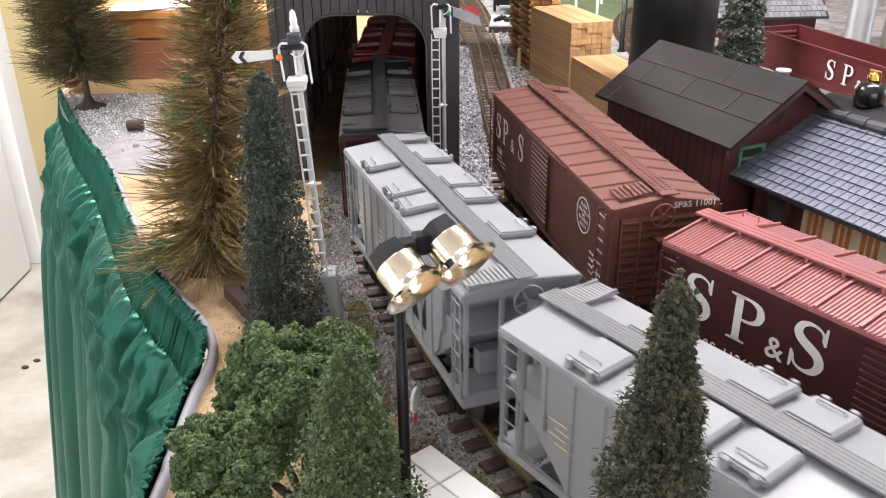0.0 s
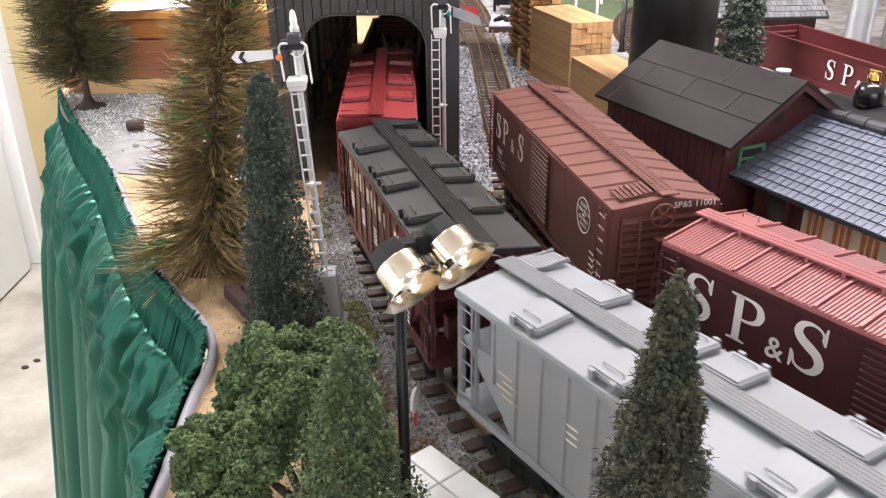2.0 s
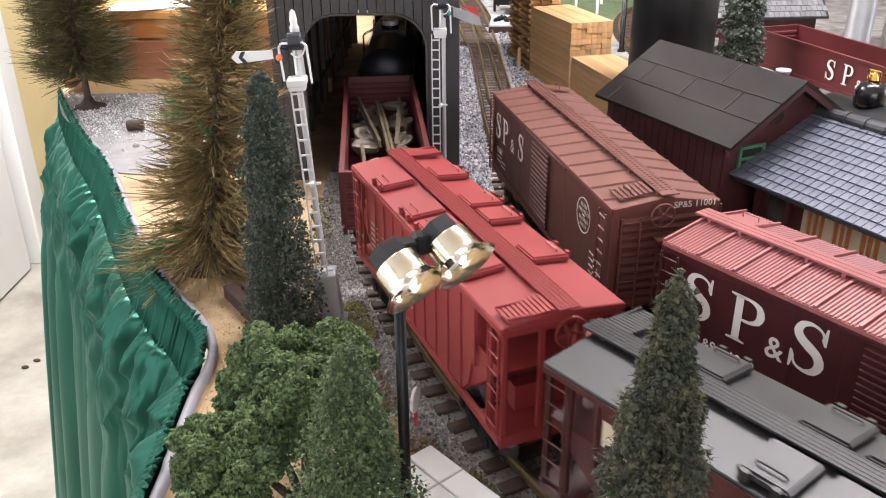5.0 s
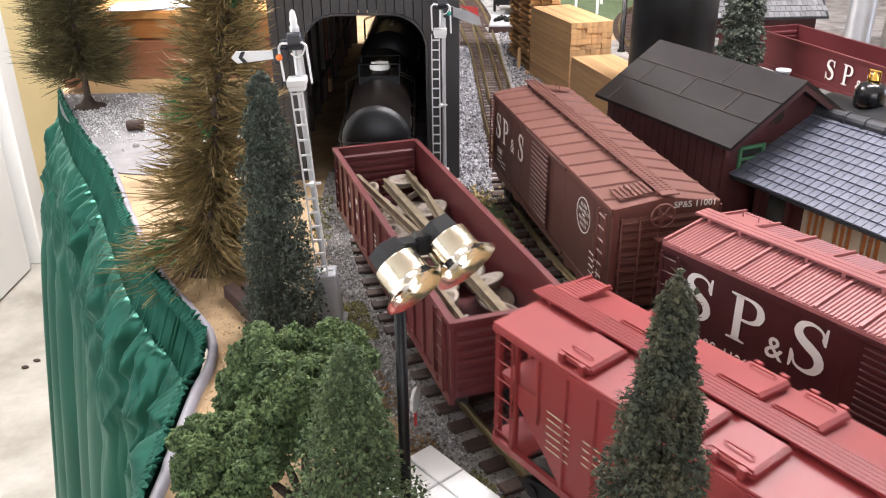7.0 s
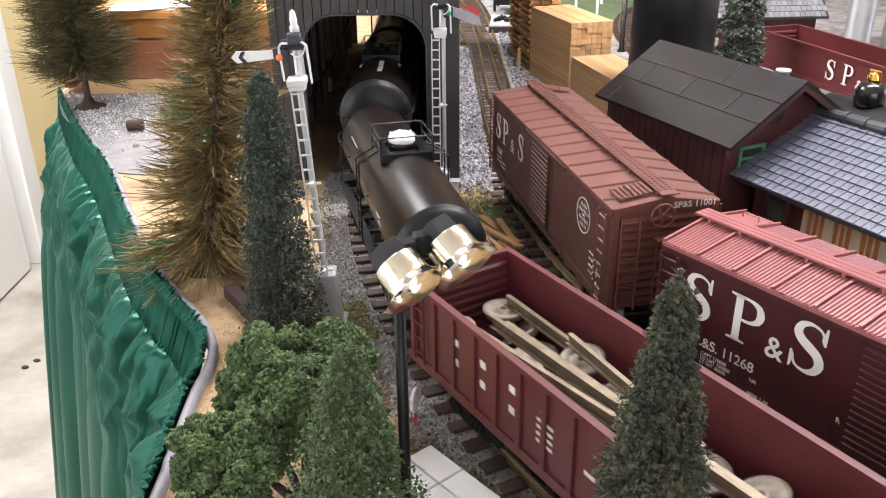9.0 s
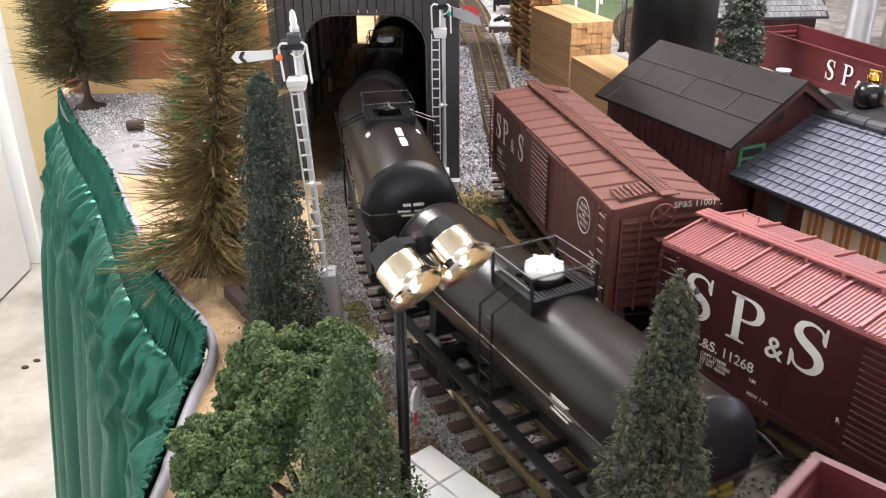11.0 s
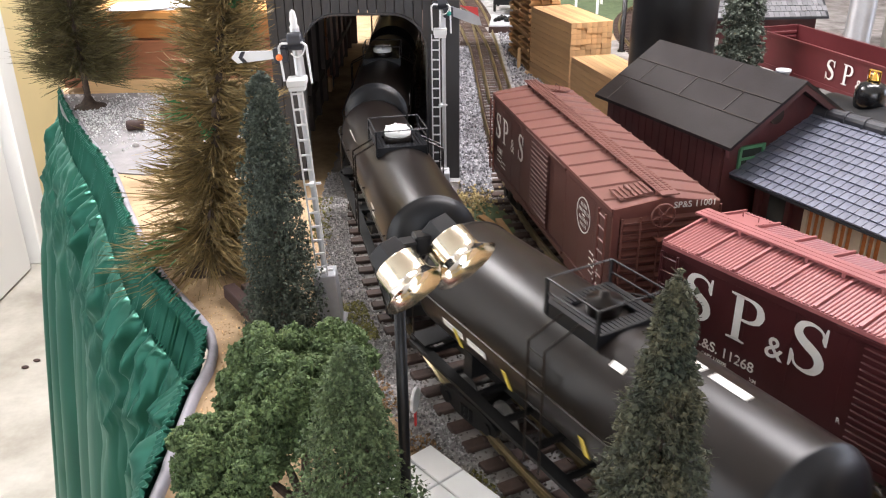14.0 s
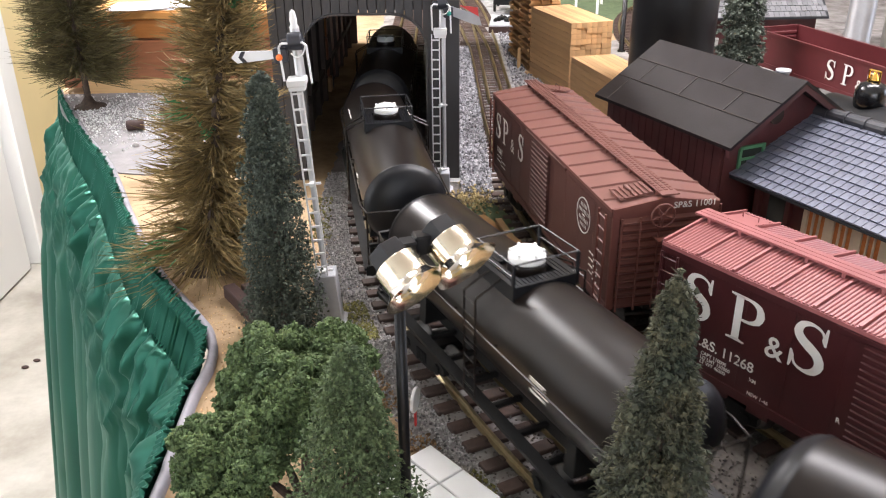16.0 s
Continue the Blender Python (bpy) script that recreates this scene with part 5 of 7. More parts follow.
# ---- houses: origin at the eave's far end on the ground, x along the eave ----
def red_house():
    ex, ey = Vector((0.217, 1.162, 0)), Vector((0.33, 0.923, 0))
    d = (ey - ex).normalized()
    ln = (ey - ex).length
    hs = thing("wooden_house", "dark red timber house with black felt roof", "house", "houses beside the siding", m=pose(ex.x, ex.y, GROUND, 0, 0, math.degrees(math.atan2(d.y, d.x))))
    E_, Rz, hw = 0.142, 0.208, 0.105
    # gable faces y from the eave (y = 0) inwards
    bm = B()
    prism(bm, [(0.014, 0), (2 * hw - 0.014, 0), (2 * hw - 0.014, E_ + 0.006), (hw, Rz - 0.007), (0.014, E_ + 0.006)], 0.012, ln - 0.020, "x")
    part("wall", bm, M["barn"], hs)
    n = 16
    for i in range(n):
        bm = B()
        box(bm, (0.014 + (i + 0.5) * (ln - 0.036) / n, 0.0125, E_ / 2), ((ln - 0.036) / n - 0.0012, 0.003, E_))
        part("board", bm, M["barn"], hs)
    for s, nm in ((0, "roof"), (1, "roof")):
        bm = B()
        y0, y1 = (0.0, hw) if s == 0 else (2 * hw, hw)
        prism(bm, [(y0, E_), (y1, Rz), (y1, Rz + 0.004), (y0, E_ + 0.004)], -0.002, ln + 0.002, "x")
        part(nm, bm, M["roof_felt"], hs)
    sl = math.degrees(math.atan2(Rz - E_, hw))
    for f in (0.36, 0.66):
        bm = B()
        box(bm, (0, 0, 0), (ln + 0.003, 0.0014, 0.0012))
        part("felt_lap", bm, M["shadow_gap"], hs, m=pose(ln / 2, hw * f, E_ + (Rz - E_) * f + 0.0046, sl))
    for x, a, b in ((0.47, 0.36, 0.66), (0.10, 0.0, 0.36), (0.62, 0.66, 1.0), (0.16, 0.36, 0.66), (0.78, 0.36, 0.66)):
        bm = B()
        box(bm, (0, 0, 0), (0.0008, hw * (b - a) / math.cos(radians(sl)), 0.0008))
        part("felt_seam", bm, M["seam"], hs, m=pose(ln * x, hw * (a + b) / 2, E_ + (Rz - E_) * (a + b) / 2 + 0.0046, sl))
    bm = B()
    lathe(bm, [(0.0075, Rz - 0.012), (0.0075, Rz + 0.001), (0.0092, Rz + 0.001), (0.0092, Rz + 0.004), (0.0068, Rz + 0.004), (0.0068, Rz - 0.003), (0.0, Rz - 0.003)], 20, Matrix.Translation((ln * 0.80, hw + 0.018, 0)))
    part("chimney_pipe", bm, M["base_grey"], hs, "short grey vent pipe")
    # gable end
    xe = ln - 0.020
    bm = B()
    rod(bm, (xe - 0.001, hw - 0.018, Rz - 0.040), (xe + 0.002, hw - 0.018, Rz - 0.040), 0.011, 20)
    part("round_vent", bm, M["shadow_gap"], hs, "round vent in the gable")
    bm = B()
    for k in (-1, 1):
        box(bm, (xe + 0.001, 0.055 + k * 0.018, 0.120), (0.004, 0.004, 0.030))
        box(bm, (xe + 0.001, 0.055, 0.120 + k * 0.014), (0.004, 0.040, 0.004))
    box(bm, (xe + 0.001, 0.055, 0.120), (0.003, 0.036, 0.003))
    part("window_frame", bm, M["green_trim"], hs, "pale green window frame")
    bm = B()
    box(bm, (xe, 0.055, 0.120), (0.002, 0.036, 0.028))
    part("pane", bm, M["glass"], hs)
    bm = B()
    for k in (0, 1):
        y0, y1 = (0.0, hw) if k == 0 else (2 * hw, hw)
        prism(bm, [(y0, E_ - 0.008), (y1, Rz - 0.008), (y1, Rz), (y0, E_)], ln - 0.004, ln + 0.001, "x")
    part("barge_board", bm, M["barn"], hs)


red_house()


def slate_house():
    a, b = Vector((0.343, 0.956, 0)), Vector((0.443, 0.763, 0))
    d = (b - a).normalized()
    ln = 0.40
    hs = thing("slate_roof_house", "dark red house with blue-grey slate roof", "house", "houses beside the siding", m=pose(a.x, a.y, GROUND, 0, 0, math.degrees(math.atan2(d.y, d.x))))
    E_, Rz, hw = 0.102, 0.162, 0.13
    bm = B()
    prism(bm, [(0.03, 0), (2 * hw - 0.03, 0), (2 * hw - 0.03, E_ + 0.012), (hw, Rz - 0.008), (0.03, E_ + 0.012)], 0.02, ln - 0.02, "x")
    part("wall", bm, M["barn"], hs)
    for s in (0, 1):
        y0, y1 = (0.0, hw) if s == 0 else (2 * hw, hw)
        bm = B()
        prism(bm, [(y0, E_ - 0.003), (y1, Rz - 0.003), (y1, Rz), (y0, E_)], 0.0, ln, "x")
        part("roof", bm, M["slate_dark"], hs)
    # slates in courses, one by one
    slope = math.atan2(Rz - E_, hw)
    sl_len = math.hypot(hw, Rz - E_)
    rows, cw = 11, 0.0099
    rh = sl_len / rows
    bm = B()
    vs = box(bm, (0, 0, 0), (cw - 0.0009, rh + 0.001, 0.0022))
    for v in vs:
        v.co.x += v.co.y * 0.0
    me = mesh_of("slate", bm, M["slate"])
    bm2 = B()
    rnd = random.Random(4)
    count = 0
    for r in range(rows):
        n = int(ln / cw)
        for i in range(n):
            x = (i + 0.5) * cw
            if x > ln - cw * 0.4:
                continue
            t = (r + 0.5) * rh
            m = pose(x, t * math.cos(slope), E_ + t * math.sin(slope) + 0.0016 + rnd.uniform(0, 0.0003), math.degrees(slope) - 7.0, rnd.uniform(-0.8, 0.8), 0)
            if x < 0.268:
                part("slate", me, None, hs, m=m)
                count += 1
            else:
                box(bm2, (0, 0, 0), (cw - 0.0009, rh + 0.001, 0.0016), m=m)
    tagged(part("slates_beyond", bm2, M["slate"], hs), kind="stuff")
    # ridge tiles
    n = 15
    for i in range(n):
        x = (i + 0.5) * ln / n
        bm = B()
        rod(bm, (-ln / n / 2, 0, 0), (ln / n / 2 - 0.002, 0, 0), 0.0085, 14)
        rod(bm, (ln / n / 2 - 0.0032, 0, 0), (ln / n / 2 + 0.0008, 0, 0), 0.0098, 14)
        part("ridge_tile", bm, M["ridge"], hs, m=pose(x, hw, Rz + 0.002))
    # eave wall: windows with amber blinds between pale posts
    for i, x in enumerate((0.115, 0.150, 0.185, 0.22)):
        bm = B()
        box(bm, (x, 0.029, 0.07), (0.024, 0.003, 0.050))
        part("window", bm, M["amber_pane"], hs, "window with amber blind")
        bm = B()
        for k in (-1, 1):
            box(bm, (x + k * 0.0145, 0.027, 0.068), (0.006, 0.005, 0.060))
        for k in (-0.004, 0.004):
            box(bm, (x + k, 0.0265, 0.07), (0.0016, 0.004, 0.05))
        part("window_frame", bm, M["cream"], hs, "cream window post")
    for x in (0.03, 0.075):
        bm = B()
        box(bm, (x, 0.027, 0.06), (0.006, 0.006, 0.11))
        part("post", bm, M["barn"], hs)
    bm = B()
    box(bm, (0.06, 0.029, 0.06), (0.03, 0.003, 0.09))
    part("door", bm, M["glass"], hs)


slate_house()


# ---- tall black stack behind the houses ----
_t = thing("water_tank_stack", "tall round black metal stack", "stack", m=pose(0.387, 1.425, GROUND))
_bm = B()
lathe(_bm, [(0.0688, 0.010), (0.0688, 0.46)], 48)
part("shell", _bm, M["stack"], _t)
_bm = B()
lathe(_bm, [(0.073, 0), (0.073, 0.008), (0.069, 0.012)], 48)
part("foot_ring", _bm, M["stack"], _t)
_bm = B()
lathe(_bm, [(0.069, 0.455), (0.072, 0.46), (0.072, 0.475), (0.069, 0.476)], 48)
part("top_ring", _bm, M["stack"], _t)


# ---- lumber ----
def lumber_stack(name, label, m, nx, ny, nz, s, mat_):
    """Sawn sticks stacked flush, each end to be seen."""
    st = thing(name, label, "lumber", "lumber stacks in the yard", m=m)
    rnd = random.Random(7)
    bm = B()
    sx, sy, sz = s
    box(bm, (0, 0, 0), (sx - 0.0005, sy, sz - 0.0005))
    me = mesh_of("timber", bm, mat_)
    for k in range(nz):
        for i in range(nx):
            part("timber", me, None, st, m=pose((i + 0.5) * sx, -sy * 0.5 + rnd.uniform(-0.0012, 0.0012), (k + 0.5) * sz))
    return st


# the front right foot at the origin, x across the ends, y back along the sticks
lumber_stack("lumber_stack", "tall stack of sawn pale pine timber", pose(0.255, 1.672, GROUND, 0, 0, 16.5) @ pose(0, 0.207, 0, 0, 0, 0), 8, 1, 14, (0.0112, 0.207, 0.0107), M["lumber"])
lumber_stack("lumber_stack", "low stack of sawn pale pine timber", pose(0.30, 1.463, GROUND, 0, 0, 14) @ pose(0, 0.19, 0, 0, 0, 0), 8, 1, 8, (0.0112, 0.19, 0.0113), M["lumber"])
_t = thing("stickered_lumber", "stack of brown boards on spacer sticks", "lumber", "lumber stacks in the yard", m=pose(0.205, 1.90, GROUND, 0, 0, 8))
for _k in range(15):
    for _i in range(3):
        _bm = B()
        box(_bm, (_i * 0.022 + 0.004 * ((_k * 7 + _i * 3) % 3), 0.10, 0.006 + _k * 0.0125), (0.019, 0.22 + 0.012 * ((_k + _i) % 3), 0.006))
        part("board", _bm, M["lumber_brown"], _t)
    for _j in range(3):
        _bm = B()
        box(_bm, (0.024, 0.0 + _j * 0.095, 0.0122 + _k * 0.0125), (0.07, 0.005, 0.0062))
        part("spacer_stick", _bm, M["lumber_brown"], _t)
for _a, _b, _h in (((0.178, 1.93), (0.178, 1.93), 0.05), ((0.19, 1.88), (0.235, 1.80), 0.0)):
    _t = thing("loose_board", "pale board lying beside the lumber", "board")
    _bm = B()
    if _h:
        box(_bm, (_a[0], _a[1], GROUND + _h / 2), (0.007, 0.007, _h))
    else:
        _p, _q = Vector((*_a, GROUND + 0.004)), Vector((*_b, GROUND + 0.004))
        rod(_bm, _p, _q, 0.005, 4)
    part("plank", _bm, M["lumber"], _t)

# planks dropped between the tracks
for _i, (_x, _y, _rz, _ln, _w) in enumerate([(0.058, 0.955, 104, 0.115, 0.010), (0.071, 0.945, 112, 0.11, 0.009), (0.083, 0.985, 100, 0.10, 0.009), (0.074, 1.015, 116, 0.10, 0.011), (0.088, 0.93, 108, 0.09, 0.010), (0.066, 0.985, 121, 0.12, 0.008)]):
    _t = thing("loose_plank", "short pale pine plank lying beside the track", "plank", "planks between the tracks")
    _bm = B()
    box(_bm, (0, 0, 0), (_ln, _w, 0.004))
    bevel(_bm, 0.0006)
    part("plank", _bm, M["lumber_brown"] if _i % 2 else M["lumber"], _t, m=pose(_x, _y, GROUND + 0.0055 + 0.0042 * (_i % 3), 0, 1.5 * (_i % 3), _rz))

# ---- wooden chest behind the trees ----
_t = thing("wooden_chest", "varnished wooden chest of drawers standing on the layout", "chest", m=pose(-0.515, 1.75, GROUND))
_bm = B(); box(_bm, (0, 0.16, 0.083), (0.56, 0.30, 0.146)); part("carcass", _bm, M["wood_red"], _t)
_bm = B(); box(_bm, (0.0275, 0.008, 0.015), (0.515, 0.03, 0.030)); bevel(_bm, 0.002); part("plinth", _bm, M["ply"], _t, "pale pine plinth")
_bm = B(); box(_bm, (0, 0.006, 0.0705), (0.562, 0.02, 0.079)); bevel(_bm, 0.002); part("drawer", _bm, M["wood_red"], _t, "reddish drawer front")
_bm = B(); box(_bm, (0, 0.006, 0.1325), (0.562, 0.02, 0.037)); bevel(_bm, 0.002); part("drawer", _bm, M["wood"], _t, "orange varnished drawer front")
_bm = B(); box(_bm, (0, 0.16, 0.161), (0.58, 0.34, 0.016)); bevel(_bm, 0.003, 2); part("top", _bm, M["wood_top"], _t, "honey varnished top")
_t = thing("paper_sheets", "pale sheets of paper lying on the wooden chest", "paper", m=pose(-0.60, 1.80, GROUND + 0.169))
_bm = B()
for _i in range(4):
    box(_bm, (0.01 * _i, 0.0, 0.0008 + 0.0012 * _i), (0.17, 0.10, 0.001), rz=0.15 * _i)
part("sheet", _bm, M["paper"], _t)

# ---- ground cloth, logs and stones in the far corner ----
_bm = B()
_pts = [(-0.80, 1.735), (-0.74, 1.60), (-0.655, 1.47), (-0.585, 1.36), (-0.54, 1.27), (-0.43, 1.25), (-0.36, 1.33), (-0.34, 1.5), (-0.33, 1.72), (-0.55, 1.745)]
prism(_bm, [(p.x, p.y) for p in smooth_line(_pts + [_pts[0]], 0.03)[:-1]], GROUND - 0.001, GROUND + 0.0022, "z")
tagged(part("gravel_patch", _bm, mat("pale_grit", (0.24, 0.23, 0.235), 0.9, vary=0.2, scale=40, bump=0.5)), "pale grey grit ground in the corner of the layout", "ground", kind="structure")


def log(x, y, rz, ln, r, label):
    t = thing("log", label, "log", "logs on the grit", m=pose(x, y, GROUND + 0.003 + r, 0, 0, rz))
    bm = B()
    lathe(bm, [(r * 0.9, -ln / 2), (r, -ln / 2 + 0.002), (r * 1.04, -ln * 0.2), (r * 0.97, ln * 0.2), (r, ln / 2 - 0.002), (r * 0.9, ln / 2)], 10, Matrix.Rotation(radians(90), 4, "Y"))
    for v in bm.verts:
        v.co += Vector((0, 1, 1)) * 0.0009 * noise.noise(v.co * 160)
    part("trunk", bm, M["beam"], t)


log(-0.555, 1.478, 12, 0.03, 0.0095, "short dark brown log on pale grit")
log(-0.508, 1.565, -4, 0.052, 0.0105, "dark brown log dusted with white grit")
for _x, _y, _r in ((-0.545, 1.52, 0.005), (-0.525, 1.385, 0.006), (-0.35, 1.30, 0.007)):
    _t = thing("stone", "small dark grey stone on pale grit", "stone", "stones on the grit", m=pose(_x, _y, GROUND + 0.004))
    _bm = B()
    bmesh.ops.create_icosphere(_bm, subdivisions=2, radius=_r)
    for _v in _bm.verts:
        _v.co *= 1 + 0.35 * noise.noise(_v.co * 220 + Vector((_x, 0, 0)))
    part("stone_body", _bm, M["stone"], _t, smooth=True)

# dark beam on the sandy ground
_t = thing("timber_beam", "dark brown timber baulk lying on the sand", "beam", m=pose(-0.216, 0.808, GROUND, 0, 0, -55))
_bm = B(); box(_bm, (0, 0, 0.008), (0.095, 0.014, 0.016)); bevel(_bm, 0.001); part("baulk", _bm, M["beam"], _t)
_bm = B(); box(_bm, (-0.018, 0.017, 0.007), (0.05, 0.010, 0.014)); bevel(_bm, 0.001); part("baulk", _bm, M["beam"], _t)

# ---- white slabs and a small marker by the track ----
_t = thing("paving_slab", "white plastic paving slabs beside the track", "paving", m=pose(-0.0120, 0.5635, GROUND, 0, 0, -49.5))
for _x0, _x1 in ((0.0, 0.040), (0.0412, 0.130)):
    for _y0, _y1 in ((0.0, 0.0245), (0.0257, 0.075)):
        _bm = B()
        box(_bm, ((_x0 + _x1) / 2, -(_y0 + _y1) / 2, 0.006), (_x1 - _x0, _y1 - _y0, 0.012))
        bevel(_bm, 0.0008)
        part("slab", _bm, M["white"], _t)
_bm = B(); box(_bm, (0.064, -0.036, 0.004), (0.126, 0.07, 0.006)); part("bed", _bm, M["base_grey"], _t)
_t = thing("track_marker", "small white disc on a red stem", "marker", m=pose(-0.0255, 0.604, GROUND, 0, 0, 76))
_bm = B(); rod(_bm, (0, 0, 0), (0, 0, 0.028), 0.0012, 8); part("stem", _bm, M["red_plastic"], _t)
_bm = B(); rod(_bm, (0, -0.0015, 0.028), (0, 0.0015, 0.028), 0.0115, 20); bevel(_bm, 0.0005); part("disc", _bm, M["white"], _t)


# ---- green satin skirt round the table ----
def skirt():
    line = smooth_line(EDGE, 0.0013)
    line = [p for p in line if 0.0 < p.y < 1.75]
    n = len(line)
    acc = 0.0
    v, f, hv, hf = [], [], [], []
    zs = [-0.052 - 0.0085 * k - 0.00031 * k * k for k in range(38)] + [FLOOR + 0.004]
    hz = [0.004, 0.0, -0.004, -0.010, -0.030, -0.052, -0.058, -0.066]
    for i, p in enumerate(line):
        a, b = line[max(0, i - 1)], line[min(n - 1, i + 1)]
        d = (b - a).normalized()
        nrm = Vector((d.y, -d.x))
        if nrm.x > 0:
            nrm = -nrm
        if i:
            acc += (p - line[i - 1]).length
        for z in zs:
            dz = -0.052 - z
            t = min(1.0, dz / 0.30)
            g = min(1.0, dz / 0.012)
            # long hanging folds, sharp on the ridge, that begin at the gathers
            w = acc * 13 + 0.7 * math.sin(acc * 5.3) + 0.35 * noise.noise(Vector((acc * 7, z * 2.2, 0.4)))
            fold = (abs(math.sin(w * 1.57)) ** 0.7 - 0.55) * 0.040 * (0.25 + 0.75 * t)
            w2 = acc * 41 + 1.4 * math.sin(acc * 12.7) + 1.2 * noise.noise(Vector((acc * 11, z * 5, 2.4)))
            fine = (abs(math.sin(w2 * 1.57)) - 0.5) * 0.015 * math.exp(-dz / 0.10)
            # soft puffs under the gathers and slanting pulls below them
            puff = max(0.0, noise.noise(Vector((acc * 30, dz * 17, 9.2)))) * 0.040 * math.exp(-((dz - 0.035) / 0.045) ** 2)
            pull = (1 - 2.4 * abs(noise.noise(Vector((acc * 22 + dz * 13, dz * 12 - acc * 4, 1.3))))) * 0.0120 * math.exp(-((dz - 0.11) / 0.10) ** 2)
            pull += (1 - 2.4 * abs(noise.noise(Vector((acc * 46 - dz * 24, dz * 22 + acc * 8, 6.1))))) * 0.0050 * math.exp(-((dz - 0.07) / 0.07) ** 2)
            o = 0.034 + 0.026 * (1 - math.exp(-dz / 0.10)) + 0.135 * dz + g * (fold + fine + puff + pull)
            o = max(o, 0.030 + 0.06 * dz)
            o *= 1 - 0.5 * max(0.0, min(1.0, (p.y - 1.3) / 0.45)) * math.exp(-dz / 0.10)
            v.append((p.x + nrm.x * o, p.y + nrm.y * o, z))
        for j, z in enumerate(hz):
            u = (acc * 118 + 0.3 * math.sin(acc * 61)) % 1.0
            g = 0.45 + 0.55 * u if u < 0.78 else (1 - u) / 0.22 * 0.9 - 0.35 * math.sin((u - 0.78) / 0.22 * math.pi)
            o = 0.0085 - 0.40 * z + 0.0095 * g * (1 if 1 < j < 6 else 0.6) + (0.0035 * math.sin(acc * 620) if j in (0, 6, 7) else 0) + (0.003 if j == 2 else 0)
            o *= 1 - 0.5 * max(0.0, min(1.0, (p.y - 1.3) / 0.45))
            hv.append((p.x + nrm.x * o, p.y + nrm.y * o, z + (0.0022 * math.sin(acc * 520) if j in (0, 7) else 0)))
    m, k = len(zs), len(hz)
    for i in range(n - 1):
        for j in range(m - 1):
            a = i * m + j
            f.append((a, a + 1, a + m + 1, a + m))
        for j in range(k - 1):
            a = i * k + j
            hf.append((a, a + 1, a + k + 1, a + k))
    cl = thing("table_skirt", "green satin skirt gathered along the table edge", "table skirt")
    for nm, vv, ff, sm in (("drape", v, f, True), ("gathered_header", hv, hf, True)):
        ob = part(nm, soup(nm, vv, ff, M["satin"], sm), None, cl)
        so = ob.modifiers.new("thick", "SOLIDIFY")
        so.thickness = 0.0006
    # raised rim board
    tv, tf = [], []
    sub = line
    prof = [(0.0065, -0.026), (0.0080, -0.006), (0.0070, 0.0005), (0.0040, 0.002), (-0.001, 0.0005), (-0.0015, -0.014)]
    for i, p in enumerate(sub):
        a, b = sub[max(0, i - 1)], sub[min(n - 1, i + 1)]
        d = (b - a).normalized()
        nrm = Vector((d.y, -d.x))
        if nrm.x > 0:
            nrm = -nrm
        for o, z in prof:
            tv.append((p.x + nrm.x * o, p.y + nrm.y * o, z - 0.004))
    k = len(prof)
    for i in range(n - 1):
        for j in range(k):
            a, b = i * k + j, i * k + (j + 1) % k
            tf.append((a, b, b + k, a + k))
    tagged(part("table_trim", soup("table_trim", tv, tf, M["trim_grey"], True), None), "pale grey edging strip of the layout table", "trim", kind="structure")


skirt()
bm = B()
box(bm, (1.8, 2.1, FLOOR / 2 - 0.03), (3.9, 5.3, -FLOOR - 0.09))
tagged(part("table_base", bm, M["beam"]), "dark closed base under the layout table", "table", kind="structure")


# ---- trees ----
def blades(rnd_np, base, tip, w0, w1):
    """Thin two-faced blades from base to tip arrays."""
    n = len(base)
    d = tip - base
    side = np.cross(d, rnd_np.normal(size=(n, 3)))
    side /= np.linalg.norm(side, axis=1)[:, None] + 1e-9
    v = np.empty((n * 4, 3))
    v[0::4], v[1::4], v[2::4], v[3::4] = base - side * w0, base + side * w0, tip + side * w1, tip - side * w1
    f = [(4 * i, 4 * i + 1, 4 * i + 2, 4 * i + 3) for i in range(n)]
    return v, f


